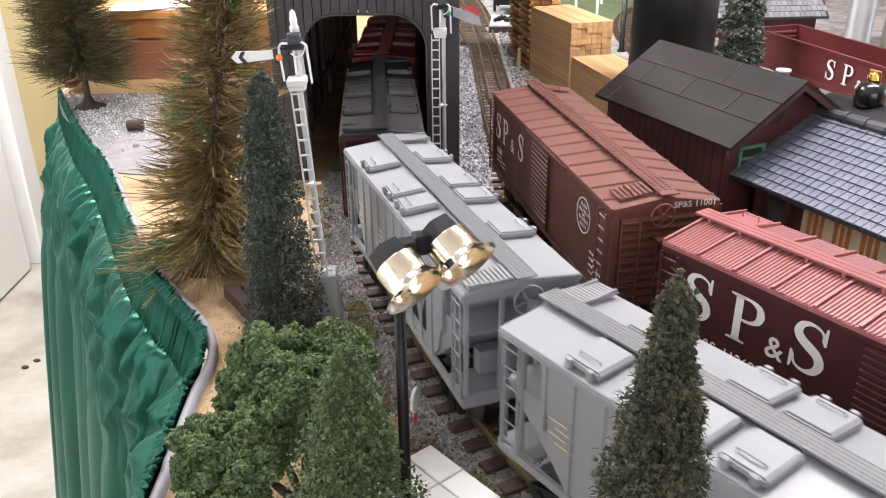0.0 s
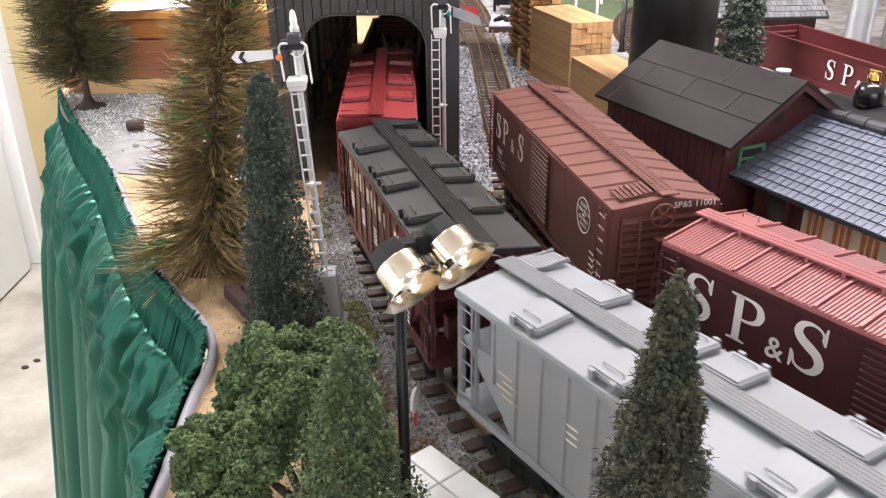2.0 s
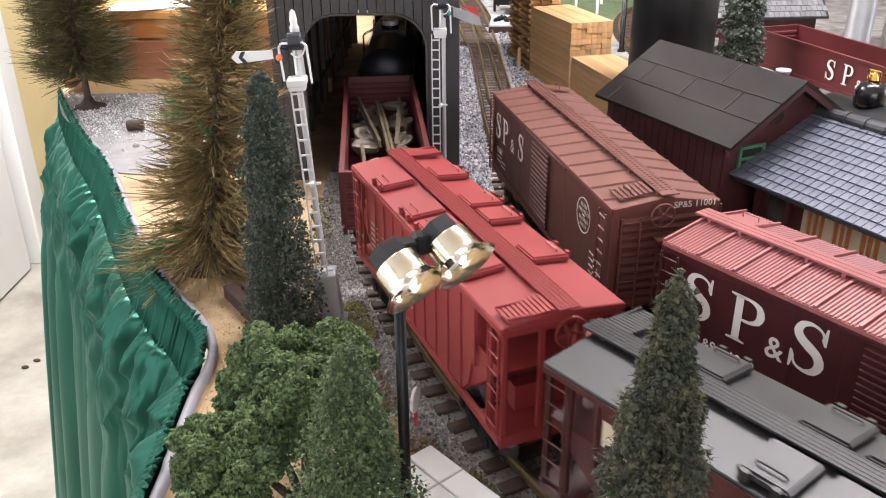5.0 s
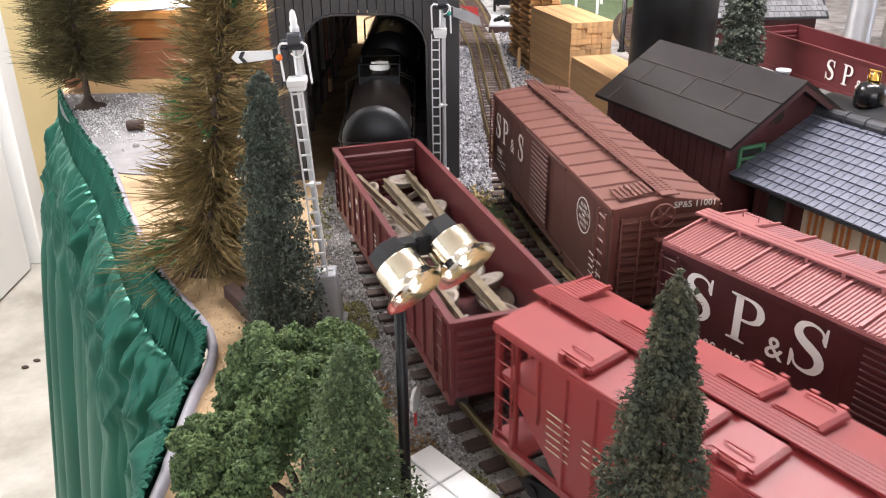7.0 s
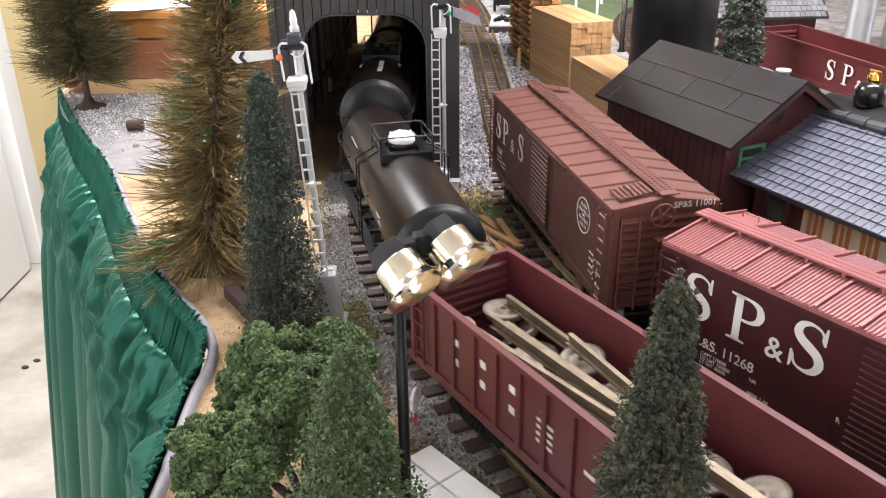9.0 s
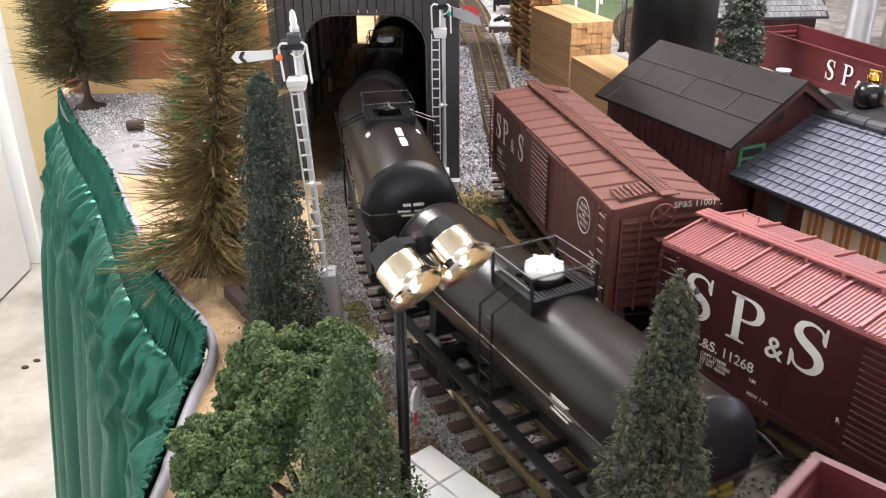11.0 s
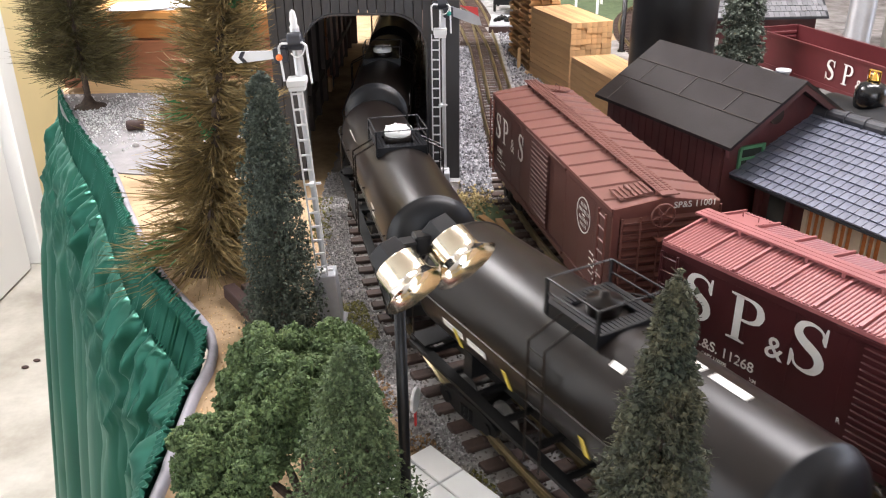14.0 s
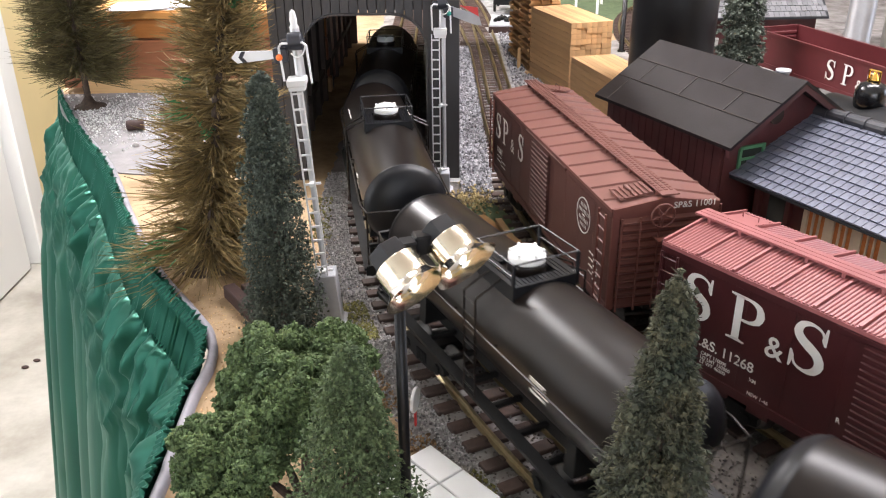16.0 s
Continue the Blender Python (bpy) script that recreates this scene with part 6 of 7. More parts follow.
def bottle_brush(label, x, y, h, r_low, r_high, clear, count, mats, seed, lean=(0, 0), top=1.0):
    t = thing("bottle_brush_tree", label, "tree", "bottle-brush trees", m=pose(x, y, GROUND))
    rg = np.random.default_rng(seed)
    bm = B()
    m = 14
    prev = None
    for i in range(m):
        a, b = i / m, (i + 1) / m
        rod(bm, (lean[0] * a, lean[1] * a, h * a), (lean[0] * b, lean[1] * b, h * b), 0.0060 * (1 - 0.75 * a) + 0.001, 8, 0.0060 * (1 - 0.75 * b) + 0.001)
    for i in range(30):
        a = i / 30 * 10 * math.pi
        z = h * i / 30
        r = 0.006 * (1 - 0.75 * i / 30) + 0.001
        bmesh.ops.create_icosphere(bm, subdivisions=1, radius=0.0022, matrix=Matrix.Translation((lean[0] * i / 30 + r * math.cos(a), lean[1] * i / 30 + r * math.sin(a), z)))
    lathe(bm, [(0.034, 0), (0.030, 0.004), (0.014, 0.010), (0.006, 0.024)], 14)
    for v in bm.verts:
        if v.co.z < 0.012:
            v.co.x *= 1 + 0.3 * noise.noise(v.co * 90)
    part("trunk", bm, M["bark"], t)
    for share, mt, nm in mats:
        V, F, off = [], [], 0
        nb = int(count * share / 16)
        z = clear + (h * top - clear) * rg.random(nb)
        for zz in z:
            fr = (zz - clear) / (h - clear)
            rr = (r_low + (r_high - r_low) * fr) * (0.68 + 0.4 * rg.random())
            rr *= min(1.0, 0.55 + (1 - fr) * 3.0)
            if nm == "twig_core":
                rr *= 0.38
            az = rg.random() * 2 * math.pi
            el = rg.normal(0.03, 0.16)
            k = 16
            dr = np.stack([np.cos(az + rg.normal(0, 0.13, k)), np.sin(az + rg.normal(0, 0.13, k)), np.full(k, math.tan(el)) + rg.normal(0, 0.10, k)], 1)
            c = np.array([lean[0] * zz / h, lean[1] * zz / h, zz])
            tip = nm == "green_fringe"
            p0 = c + dr * (0.62 if tip else rg.random((k, 1)) * 0.25) * rr
            p1 = c + dr * (0.78 if tip else 0.55 + 0.12 * rg.random((k, 1))) * rr + rg.normal(0, 0.0015, (k, 3))
            p2 = c + dr * (0.80 + 0.28 * rg.random((k, 1))) * rr + rg.normal(0, 0.0042, (k, 3)) + np.array([0, 0, 0.003])
            for a, b, w in ((p0, p1, (0.0008, 0.0007)), (p1, p2, (0.0008, 0.0003))):
                v, f = blades(rg, a, b, *w)
                V.append(v)
                F += [tuple(q + off for q in ff) for ff in f]
                off += len(v)
        tagged(part(nm, soup(nm, np.concatenate(V), F, mt), None, t), kind="stuff")
    return t


bottle_brush("tall brown and green bottle-brush conifer", -0.287, 0.925, 0.50, 0.120, 0.012, 0.005, 9000, [(0.88, M["bristle"], "crown"), (0.55, M["bristle"], "twig_core"), (0.035, M["bristle_green"], "green_fringe")], 3, (0.085, 0.0))
bottle_brush("olive brown bottle-brush conifer with bare lower trunk", -0.700, 1.640, 0.42, 0.118, 0.06, 0.055, 9000, [(0.96, M["bristle_dark"], "crown"), (0.02, M["bristle_green"], "green_fringe")], 4)

OCT_V = np.array([(1, 0, 0), (-1, 0, 0), (0, 1, 0), (0, -1, 0), (0, 0, 1), (0, 0, -1)], float)
OCT_F = np.array([(0, 2, 4), (2, 1, 4), (1, 3, 4), (3, 0, 4), (2, 0, 5), (1, 2, 5), (3, 1, 5), (0, 3, 5)])


def clumps(rg, pts, size, jag=0.45):
    """A small ragged lump at each point."""
    n = len(pts)
    v = OCT_V[None] * (size[:, None, None] * (1 + jag * rg.normal(size=(n, 6, 1)).clip(-1.5, 1.5)))
    q = rg.normal(size=(n, 4))
    q /= np.linalg.norm(q, axis=1)[:, None]
    w, x, y, z = q.T
    rot = np.stack([1 - 2 * (y * y + z * z), 2 * (x * y - z * w), 2 * (x * z + y * w), 2 * (x * y + z * w), 1 - 2 * (x * x + z * z), 2 * (y * z - x * w), 2 * (x * z - y * w), 2 * (y * z + x * w), 1 - 2 * (x * x + y * y)], 1).reshape(n, 3, 3)
    v = np.einsum("nij,nkj->nki", rot, v) + pts[:, None]
    f = (OCT_F[None] + (np.arange(n) * 6)[:, None, None]).reshape(-1, 3)
    return v.reshape(-1, 3), f.tolist()


def conifer(name, label, x, y, h, r, mats, seed, count, power=0.8, size=0.003, needles=0, clear=0.012, droop=0.5):
    """A dense little conifer: trunk, boughs in whorls, tufts and needles."""
    t = thing(name, label, "tree", m=pose(x, y, GROUND))
    rg = np.random.default_rng(seed)
    bm = B()
    rod(bm, (0, 0, 0), (0, 0, h * 0.97), 0.0042, 8, 0.0008)
    for i in range(26):
        z = clear + (h * 0.9 - clear) * i / 26
        a = i * 2.4
        rr = r * (1 - z / h) ** power * 0.6
        rod(bm, (0, 0, z), (rr * math.cos(a), rr * math.sin(a), z - rr * droop * 0.4), 0.001, 5, 0.0005)
    part("trunk", bm, M["bark"], t)
    nb = 110
    V, F, off = [], [], 0
    per = count // nb
    for b in range(nb):
        fr = (b + rg.random()) / nb
        fr = fr ** 1.15
        z = clear + (h - clear) * fr
        rr = r * max(0.0, 1 - fr) ** power * (0.74 + 0.42 * rg.random()) * (0.80 + 0.30 * abs(math.sin(fr * 24))) + 0.003
        az = b * 2.399 + rg.normal(0, 0.3)
        k = per
        u = rg.random(k) ** 0.55
        spread = 0.42
        ang = az + rg.normal(0, spread, k)
        p = np.stack([np.cos(ang) * u * rr, np.sin(ang) * u * rr, z - droop * u * rr + rg.normal(0, 0.0032 + 0.05 * rr, k)], 1)
        if needles:
            out = np.stack([np.cos(ang), np.sin(ang), np.full(k, -0.35)], 1) + rg.normal(0, 0.55, (k, 3))
            out /= np.linalg.norm(out, axis=1)[:, None]
            v, f = blades(rg, p, p + out * (needles * (0.6 + 0.7 * rg.random((k, 1)))), 0.00026 if h < 0.32 else 0.0004, 0.00012)
            V.append(v)
            F += [tuple(q + off for q in ff) for ff in f]
            off += len(v)
            p = p[::3]
        v, f = clumps(rg, p, size * (0.55 + 0.9 * rg.random(len(p))))
        V.append(v)
        F += [tuple(q + off for q in ff) for ff in f]
        off += len(v)
    part("crown", soup("crown", np.concatenate(V), F, mats), None, t)
    return t


conifer("spruce_tree", "slim dark grey-green foam spruce beside the signal", -0.163, 0.752, 0.278, 0.038, M["spruce"], 21, 44000, 0.42, 0.0014, 0.0020, droop=0.45)
conifer("fir_tree", "small bushy green fir", -0.060, 0.437, 0.185, 0.055, M["fir"], 22, 30000, 0.62, 0.0013, 0.0028, droop=0.5)
conifer("fir_tree", "dull green fir with brown flecks beside the curve", 0.0955, 0.302, 0.300, 0.052, M["fir_brown"], 23, 38000, 0.75, 0.0013, 0.0030, droop=0.75)
conifer("fir_tree", "dark green fir among the yard buildings", 0.585, 1.66, 0.33, 0.05, M["spruce"], 24, 9000, 0.5, 0.0042, 0.010)


def leaf_tree():
    t = thing("broadleaf_tree", "round bushy green foam tree with forked trunk", "tree", m=pose(-0.108, 0.515, GROUND - 0.016))
    rg = np.random.default_rng(31)
    bm = B()
    rod(bm, (0.004, -0.030, 0), (0.004, -0.026, 0.030), 0.0085, 10, 0.0062)
    for tip in ((-0.022, 0.0, 0.080), (0.026, 0.012, 0.088), (0.0, 0.02, 0.095), (-0.045, -0.01, 0.062), (0.022, -0.020, 0.070)):
        rod(bm, (0.004, -0.026, 0.028), tip, 0.0046, 8, 0.0014)
    part("trunk", bm, M["bark"], t)
    lobes = []
    for mx, my, mz, mr in ((-0.070, -0.008, 0.070, 0.026), (-0.068, -0.030, 0.054, 0.022), (-0.027, 0.050, 0.106, 0.032), (0.021, 0.055, 0.106, 0.030), (0.0, 0.012, 0.104, 0.031), (0.036, 0.014, 0.090, 0.024), (-0.044, 0.034, 0.092, 0.025), (-0.030, -0.004, 0.082, 0.027), (-0.030, -0.030, 0.070, 0.022), (0.012, 0.032, 0.086, 0.028), (-0.040, -0.045, 0.046, 0.021), (0.004, -0.006, 0.082, 0.021)):
        lobes.append(((mx, my, mz), mr * 0.8))
        for i in range(13):
            z = 1 - 1.5 * (i + 0.5) / 13
            a = i * 2.399 + mx * 90
            w = math.sqrt(max(0.0, 1 - z * z))
            q = mr * 0.78
            lobes.append(((mx + q * w * math.cos(a), my + q * w * math.sin(a), mz + q * z), mr * (0.30 + 0.14 * rg.random())))
    V, F, off = [], [], 0
    for c, r in lobes:
        k = int(1900 * (r / 0.024) ** 2)
        d = rg.normal(size=(k, 3))
        d /= np.linalg.norm(d, axis=1)[:, None]
        d[:, 2] = np.where(d[:, 2] < -0.45, -d[:, 2], d[:, 2])
        bump = np.array([noise.noise(Vector(q) * 4.2 + Vector(c) * 50) for q in d])
        p = np.array(c) + d * (r * (0.88 + 0.26 * bump + 0.07 * rg.normal(size=k)))[:, None]
        v, f = clumps(rg, p, 0.00155 * (0.5 + 0.9 * rg.random(k)), 0.5)
        V.append(v)
        F += [tuple(q + off for q in ff) for ff in f]
        off += len(v)
        # darker inner mass, in loose lumps
        k2 = 30
        p = np.array(c) + rg.normal(size=(k2, 3)).clip(-1, 1) * r * 0.36
        v, f = clumps(rg, p, np.full(k2, r * 0.15), 0.2)
        V.append(v)
        F += [tuple(q + off for q in ff) for ff in f]
        off += len(v)
    part("crown", soup("crown", np.concatenate(V), F, M["leaf"]), None, t)


leaf_tree()


# ---- loose ballast, tufts and turf ----
def scatter(name, label, category, spots, material, seed, flatten=0.7):
    rg = np.random.default_rng(seed)
    pts, size = spots(rg)
    v, f = clumps(rg, pts, size, 0.28)
    tagged(part(name, soup(name, v, f, material), None), label, category, kind="stuff")


def on_table(p):
    """Shift strewn points in from the table's edge."""
    ys = np.array([q.y for q in RIM])[::-1]
    xs = np.array([q.x for q in RIM])[::-1]
    lim = np.interp(p[:, 1], ys, xs) + 0.006
    p[:, 0] = np.where(p[:, 0] < lim, lim + (lim - p[:, 0]) % 0.12, p[:, 0])
    return p


def along_train(rg, n, lo, hi, s0=0.0, s1=1.0):
    out = []
    for i in range(n):
        p, d = on_line(s0 + (s1 - s0) * rg.random())
        o = lo + (hi - lo) * rg.random()
        out.append((p.x - math.cos(math.atan2(d.x, -d.y)) * o, p.y - math.sin(math.atan2(d.x, -d.y)) * o, GROUND + 0.0006 + 0.0012 * rg.random()))
    return np.array(out)


scatter("track_ballast", "loose grey stone ballast beside the track", "ballast", lambda rg: (along_train(rg, 10500, 0.044, 0.086, -0.05, 0.95), 0.0008 + 0.0012 * rg.random(10500) ** 2), M["stone"], 41)
scatter("sleeper_ballast", "grey stone ballast between the sleepers, darkened by painted shade", "ballast", lambda rg: (along_train(rg, 7000, -0.07, 0.045, 0.0, 1.1) + np.array([0, 0, -0.0006]), 0.0008 + 0.0010 * rg.random(7000)), M["ballast_shaded"], 42)
def along_siding(rg, n):
    q = np.radians(4 + 72 * rg.random(n))
    r = R_IN + rg.uniform(-0.10, 0.125, n)
    return np.stack([CX - r * np.cos(q), CY - r * np.sin(q), GROUND + 0.0012 + 0.0010 * rg.random(n)], 1)


scatter("siding_ballast", "dark grey ballast along the siding, shade painted in", "ballast", lambda rg: (along_siding(rg, 14000), 0.0009 + 0.0012 * rg.random(14000)), M["ballast_shaded"], 51)
scatter("white_gravel", "pale gravel between shed and yard track", "gravel", lambda rg: (np.stack([0.028 + 0.046 * rg.random(5200), 1.15 + 1.0 * rg.random(5200), GROUND + 0.004 + 0.003 * rg.random(5200)], 1), 0.0014 + 0.0030 * rg.random(5200) ** 2), M["white_stone"], 43)
scatter("yard_gravel", "pale gravel beside the yard track", "gravel", lambda rg: (np.stack([0.155 + 0.075 * rg.random(2600), 1.5 + 0.9 * rg.random(2600), GROUND + 0.003 + 0.002 * rg.random(2600)], 1), 0.0012 + 0.0028 * rg.random(2600) ** 2), M["white_stone"], 44)
scatter("white_grit", "white grit strewn round the tree foot", "grit", lambda rg: (on_table(np.stack([-0.60 + 0.085 * rg.normal(size=1900), 1.58 + 0.075 * rg.normal(size=1900), np.full(1900, GROUND + 0.0032)], 1)), 0.0009 + 0.0014 * rg.random(1900)), mat("white_grit", (0.66, 0.66, 0.66), 0.6, vary=0.1, island=0.3), 45)
scatter("moss_tufts", "olive moss tufts beside the track", "moss", lambda rg: (np.concatenate([along_train(rg, 500, 0.055, 0.085, 0.36, 0.44), along_train(rg, 220, 0.05, 0.085, 0.66, 0.7), along_train(rg, 240, 0.07, 0.1, 0.05, 0.2)]), 0.0012 + 0.0016 * rg.random(960)), M["moss"], 46)
scatter("rust_tufts", "rusty brown ground tufts beside the track", "scatter", lambda rg: (np.concatenate([along_train(rg, 420, 0.072, 0.10, 0.46, 0.56), along_train(rg, 420, 0.066, 0.09, 0.60, 0.72), along_train(rg, 200, 0.04, 0.06, 0.72, 0.84)]), 0.0010 + 0.0014 * rg.random(1040)), M["rust_tuft"], 47)
scatter("dry_grass", "straw coloured tuft between the tracks", "grass", lambda rg: (np.stack([0.045 + 0.016 * rg.normal(size=280), 1.115 + 0.03 * rg.normal(size=280), GROUND + 0.004 + 0.004 * rg.random(280)], 1), 0.0012 + 0.0022 * rg.random(280)), mat("straw", (0.42, 0.33, 0.16), 0.9, island=0.4), 48)
scatter("sand_grains", "sand grains and crumbs on the sandy bank", "sand", lambda rg: (on_table(np.stack([-0.20 + 0.05 * rg.normal(size=2500), 0.80 + 0.12 * rg.normal(size=2500), np.full(2500, GROUND + 0.0004)], 1)), 0.0005 + 0.0008 * rg.random(2500) ** 2), mat("sand_grain", (0.55, 0.38, 0.2), 0.95, island=0.5), 49)
_bm = B()
prism(_bm, [(p.x, p.y) for p in smooth_line([(0.02, 1.08), (0.05, 1.12), (0.085, 1.08), (0.095, 1.0), (0.085, 0.9), (0.05, 0.88), (0.028, 0.97), (0.02, 1.08)], 0.02)[:-1]], GROUND - 0.001, GROUND + 0.0045, "z")
tagged(part("turf_patch", _bm, M["turf"]), "green turf patch between the tracks", "grass", kind="structure")


# ---- far side of the yard ----
_bm = B()
prism(_bm, [(0.40, 1.30), (0.62, 0.98), (1.5, 0.95), (1.6, 3.2), (1.0, 3.3), (0.62, 2.35), (0.26, 2.1), (0.24, 1.5)], GROUND - 0.001, GROUND + 0.0012, "z")
tagged(part("yard_ground", _bm, M["ballast"]), "grey cinder ground of the yard", "ground", kind="structure")
def shingle_house():
    hs = thing("shingled_house", "house with pale grey shingled roof behind the yard", "house", m=pose(0.60, 1.98, GROUND, 0, 0, 2))
    ln, E_, Rz, hw = 0.30, 0.10, 0.27, 0.2
    bm = B()
    prism(bm, [(0.02, 0), (2 * hw - 0.02, 0), (2 * hw - 0.02, E_ + 0.01), (hw, Rz - 0.01), (0.02, E_ + 0.01)], 0.02, ln - 0.02, "x")
    part("wall", bm, M["barn"], hs)
    sl = math.atan2(Rz - E_, hw)
    L_ = math.hypot(hw, Rz - E_)
    for s in (0, 1):
        y0, y1 = (0.0, hw) if s == 0 else (2 * hw, hw)
        bm = B()
        prism(bm, [(y0, E_ - 0.004), (y1, Rz - 0.004), (y1, Rz), (y0, E_)], 0.0, ln, "x")
        part("roof", bm, M["slate_dark"], hs)
    bm = B()
    rows, cols = 16, 24
    for r in range(rows):
        for i in range(cols):
            x = (i + 0.5 + (0.5 if r % 2 else 0)) * ln / (cols + 0.5)
            t = (r + 0.5) * L_ / rows
            box(bm, (0, 0, 0), (ln / cols - 0.0012, L_ / rows - 0.0006, 0.0016), m=pose(x, t * math.cos(sl), E_ + t * math.sin(sl) + 0.0012, math.degrees(sl) - 4))
    tagged(part("shingles", bm, M["roof_grey"], hs), kind="stuff")
    bm = B()
    box(bm, (0.12, 0.017, 0.05), (0.05, 0.004, 0.07))
    part("door", bm, M["glass"], hs)


shingle_house()


def clapboard_house():
    hs = thing("clapboard_house", "white clapboard house with small-paned windows", "house", m=pose(1.02, 1.86, GROUND, 0, 0, -14))
    ln, E_ = 0.42, 0.26
    bm = B()
    prism(bm, [(0, 0), (0.22, 0), (0.22, E_), (0.11, E_ + 0.07), (0, E_)], 0, ln, "x")
    part("wall", bm, M["clap"], hs)
    for i in range(22):
        bm = B()
        prism(bm, [(-0.003, i * 0.0118), (-0.001, i * 0.0118 + 0.0112), (0.001, i * 0.0118 + 0.0112), (0.001, i * 0.0118)], -0.001, ln + 0.001, "x")
        part("clapboard", bm, M["clap"], hs)
    for x in (0.05, 0.15, 0.25, 0.35):
        bm = B()
        box(bm, (x, -0.0035, 0.15), (0.05, 0.003, 0.075))
        w = part("window", bm, M["glass"], hs)
        bm = B()
        for k in (-1, 1):
            box(bm, (x + k * 0.025, -0.005, 0.15), (0.006, 0.005, 0.082))
            box(bm, (x, -0.005, 0.15 + k * 0.038), (0.056, 0.005, 0.006))
        for k in (-0.0083, 0.0083):
            box(bm, (x + k, -0.005, 0.15), (0.0018, 0.004, 0.075))
        for k in (-0.02, 0.0, 0.02):
            box(bm, (x, -0.005, 0.15 + k), (0.05, 0.004, 0.0018))
        part("frame", bm, M["white"], w)
    bm = B()
    prism(bm, [(-0.02, E_ - 0.01), (0.11, E_ + 0.075), (0.24, E_ - 0.01), (0.24, E_), (0.11, E_ + 0.085), (-0.02, E_)], -0.01, ln + 0.01, "x")
    part("roof", bm, M["roof_grey"], hs)


clapboard_house()

_t = thing("storage_tank", "tall silver cylindrical tank by the clapboard house", "tank", m=pose(0.868, 1.775, GROUND))
_bm = B()
lathe(_bm, [(0.028, 0), (0.028, 0.006), (0.0262, 0.008), (0.0262, 0.30), (0.022, 0.31), (0.0, 0.315)], 36)
part("shell", _bm, M["dull_steel"], _t)

_t = thing("name_board", "small white board with two dark lines of writing", "sign", m=pose(0.60, 1.93, GROUND + 0.055, 0, 0, 8))
_bm = B(); box(_bm, (0, 0, 0), (0.062, 0.004, 0.022)); part("board", _bm, M["clap"], _t)
for _z, _w in ((0.005, 0.046), (-0.005, 0.034)):
    _bm = B(); box(_bm, (0, -0.0022, _z), (_w, 0.0006, 0.006)); part("line_bar", _bm, M["under"], _t)
for _s in (-1, 1):
    _bm = B(); box(_bm, (_s * 0.022, 0.003, -0.033), (0.004, 0.003, 0.055)); part("leg", _bm, M["beam"], _t)

_t = thing("lamp_pole", "plain black pole beside the lumber", "pole", m=pose(0.447, 2.10, GROUND))
_bm = B(); lathe(_bm, [(0.010, 0), (0.010, 0.004), (0.0062, 0.008), (0.0055, 0.36)], 14); part("pole", _bm, M["black_gloss"], _t)

for _x, _y in ((0.475, 2.62), (0.43, 2.75), (0.52, 2.8)):
    _t = thing("white_post", "thin white post on the green turf", "post", "posts on the turf", m=pose(_x, _y, GROUND))
    _bm = B(); rod(_bm, (0, 0, 0), (0, 0, 0.12), 0.004, 8); part("post", _bm, M["white"], _t)

_bm = B()
prism(_bm, [(p.x, p.y) for p in smooth_line([(0.40, 2.3), (0.40, 2.9), (0.7, 3.1), (1.0, 3.0), (0.9, 2.6), (0.6, 2.4), (0.40, 2.3)], 0.06)[:-1]], GROUND - 0.001, GROUND + 0.002, "z")
tagged(part("turf_far", _bm, M["turf"]), "green turf beyond the yard", "grass", kind="structure")
_pl3, _n3 = poly_line([(0.52, 1.75), (0.50, 2.05), (0.515, 2.35), (0.60, 2.65), (0.8, 2.95)])
track("railway_track_far", _pl3, 0.0, _n3, "far yard track with brass rails", pitch=0.021)

_t = thing("loading_platform", "low grey loading platform with dark edge", "platform", m=pose(0.175, 2.42, GROUND, 0, 0, -6))
_bm = B(); box(_bm, (0, 0, 0.012), (0.07, 0.16, 0.024)); bevel(_bm, 0.002); part("deck", _bm, M["base_grey"], _t)
_bm = B(); box(_bm, (0, -0.082, 0.010), (0.072, 0.006, 0.018)); part("kerb", _bm, M["beam"], _t)
for _i in range(6):
    _bm = B(); bmesh.ops.create_icosphere(_bm, subdivisions=1, radius=0.007 + 0.002 * (_i % 3), matrix=Matrix.Translation((-0.02 + 0.008 * _i, -0.03 + 0.013 * ((_i * 5) % 4), 0.028)))
    part("coal_lump", _bm, M["under"], _t)


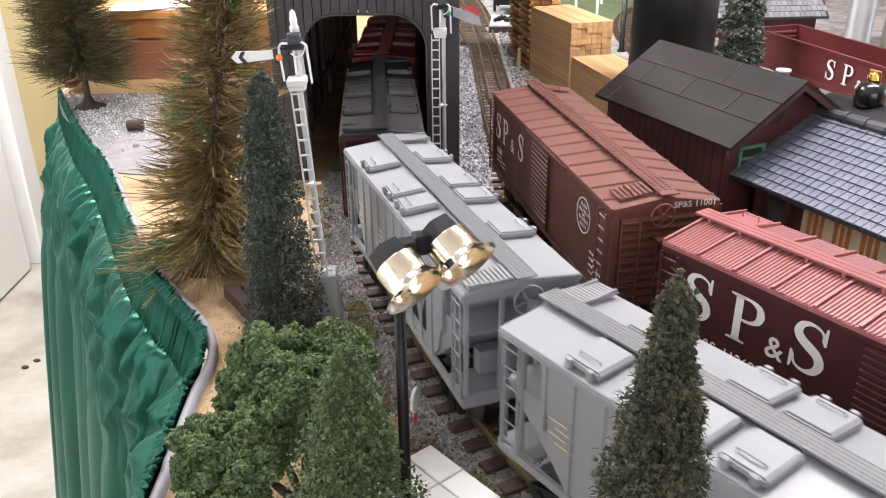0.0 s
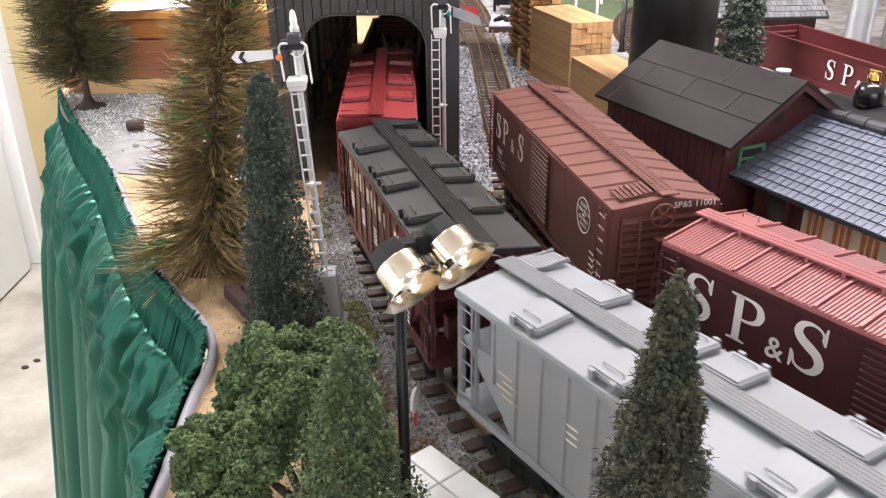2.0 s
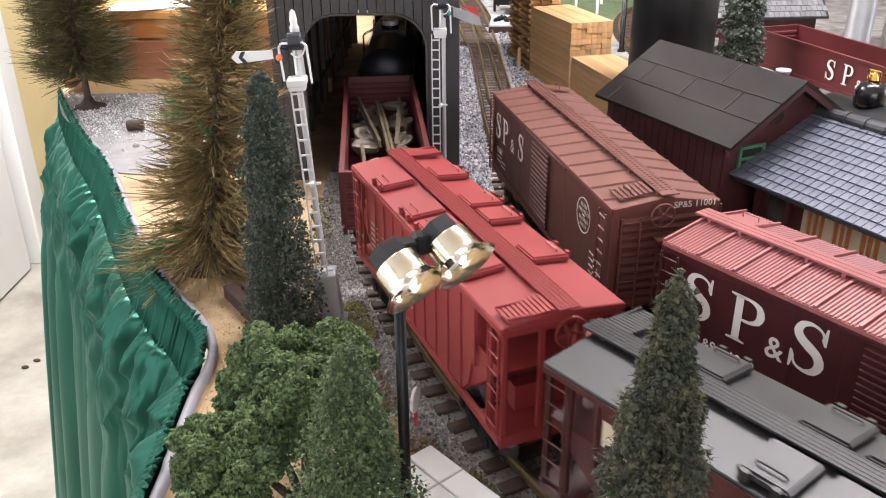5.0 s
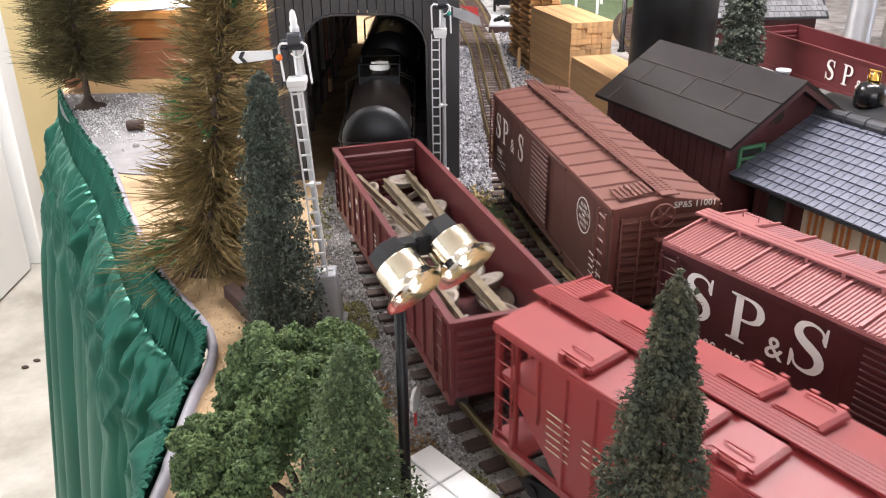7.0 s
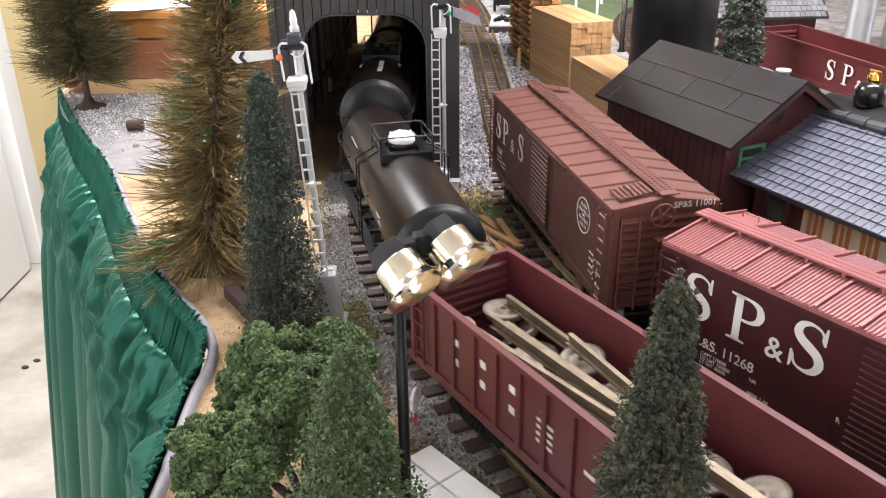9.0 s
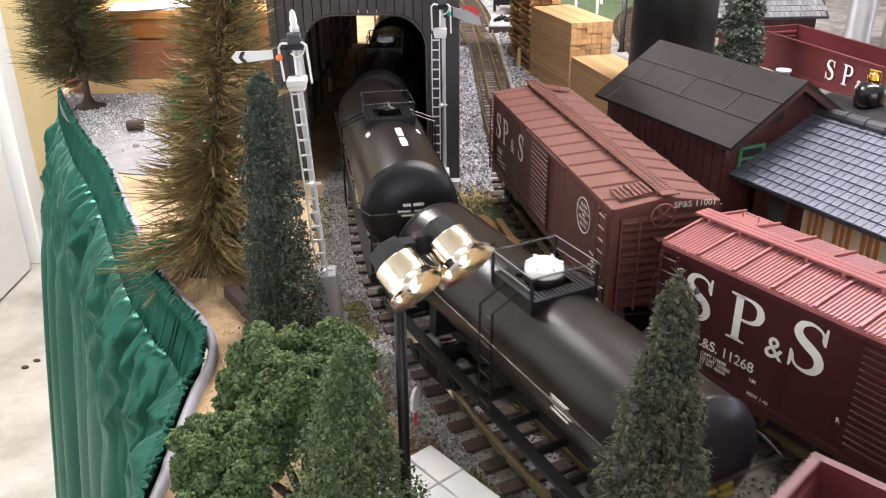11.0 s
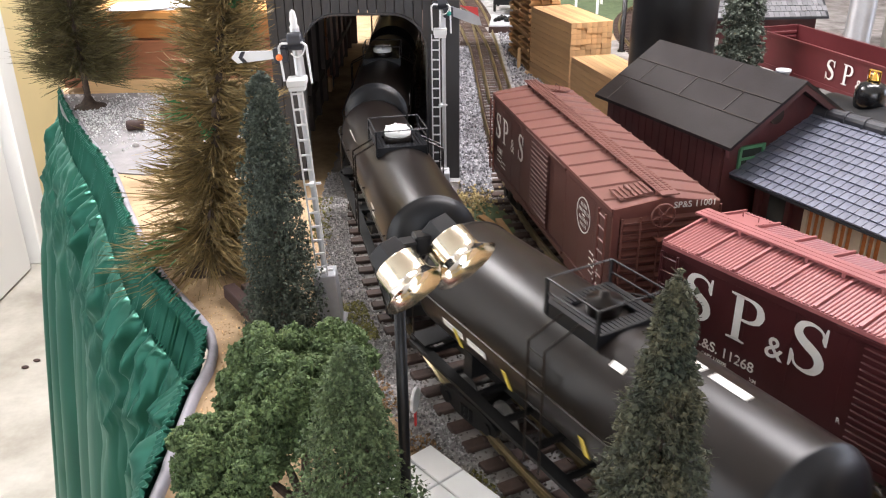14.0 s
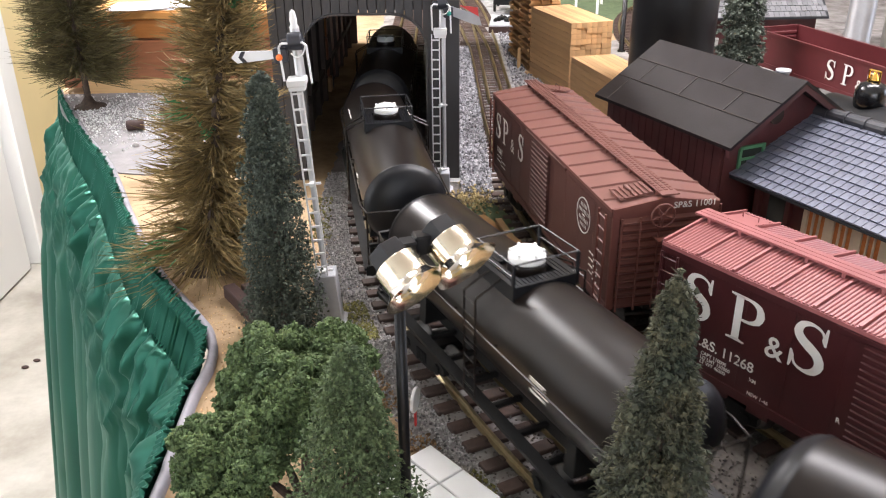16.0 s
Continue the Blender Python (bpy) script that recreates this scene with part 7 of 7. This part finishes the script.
# ---- black engine waiting in the yard ----
def engine(x, y, yaw):
    e = thing("steam_engine", "black steam engine with a brass bell in the yard", "locomotive", m=pose(x, y, GROUND + 0.012, 0, 0, yaw - 90))
    ax = Matrix.Translation((0, 0, 0.078)) @ Matrix.Rotation(radians(90), 4, "Y")
    bm = B()
    lathe(bm, [(0.0, -0.05), (0.036, -0.05), (0.038, -0.045), (0.038, 0.145), (0.034, 0.155), (0.0, 0.157)], 36, ax)
    part("boiler", bm, M["stack"], e)
    bm = B()
    lathe(bm, [(0.020, 0.108), (0.022, 0.120), (0.0215, 0.134), (0.017, 0.143), (0.008, 0.147), (0.0, 0.148)], 28, Matrix.Translation((0.02, 0, 0)))
    part("steam_dome", bm, M["black_gloss"], e)
    bm = B()
    for k in (-1, 1):
        rod(bm, (0.02 + k * 0.009, 0, 0.145), (0.02 + k * 0.009, 0, 0.162), 0.0016, 8)
    rod(bm, (0.011, 0, 0.162), (0.029, 0, 0.162), 0.0016, 8)
    lathe(bm, [(0.007, 0.148), (0.0062, 0.150), (0.0042, 0.156), (0.002, 0.160), (0, 0.161)], 16, Matrix.Translation((0.02, 0, 0)))
    part("bell", bm, M["brass"], e, "polished brass bell")
    bm = B()
    lathe(bm, [(0.011, 0.11), (0.010, 0.15), (0.013, 0.165), (0.009, 0.165), (0.008, 0.12)], 20, Matrix.Translation((0.11, 0, 0)))
    part("chimney", bm, M["stack"], e)
    bm = B()
    box(bm, (0.06, 0, 0.03), (0.24, 0.075, 0.02))
    part("frame", bm, M["under"], e)
    for i in range(4):
        for s in (-1, 1):
            bm = B()
            rod(bm, (-0.03 + i * 0.058, s * 0.030, 0.026), (-0.03 + i * 0.058, s * 0.036, 0.026), 0.026, 24)
            part("driving_wheel", bm, M["under"], e)


engine(0.598, 1.185, 25)
_t = thing("dark_wagon", "small dark wagon at the end of the yard", "wagon", m=pose(0.205, 2.66, GROUND + 0.012, 0, 0, 80))
_bm = B(); box(_bm, (0, 0, 0.055), (0.16, 0.07, 0.06)); bevel(_bm, 0.003); part("body", _bm, M["stack"], _t)
for _i in (-1, 1):
    for _s in (-1, 1):
        _bm = B(); rod(_bm, (_i * 0.05, _s * 0.03, 0.016), (_i * 0.05, _s * 0.036, 0.016), 0.016, 18); part("wheel", _bm, M["under"], _t)

motions()
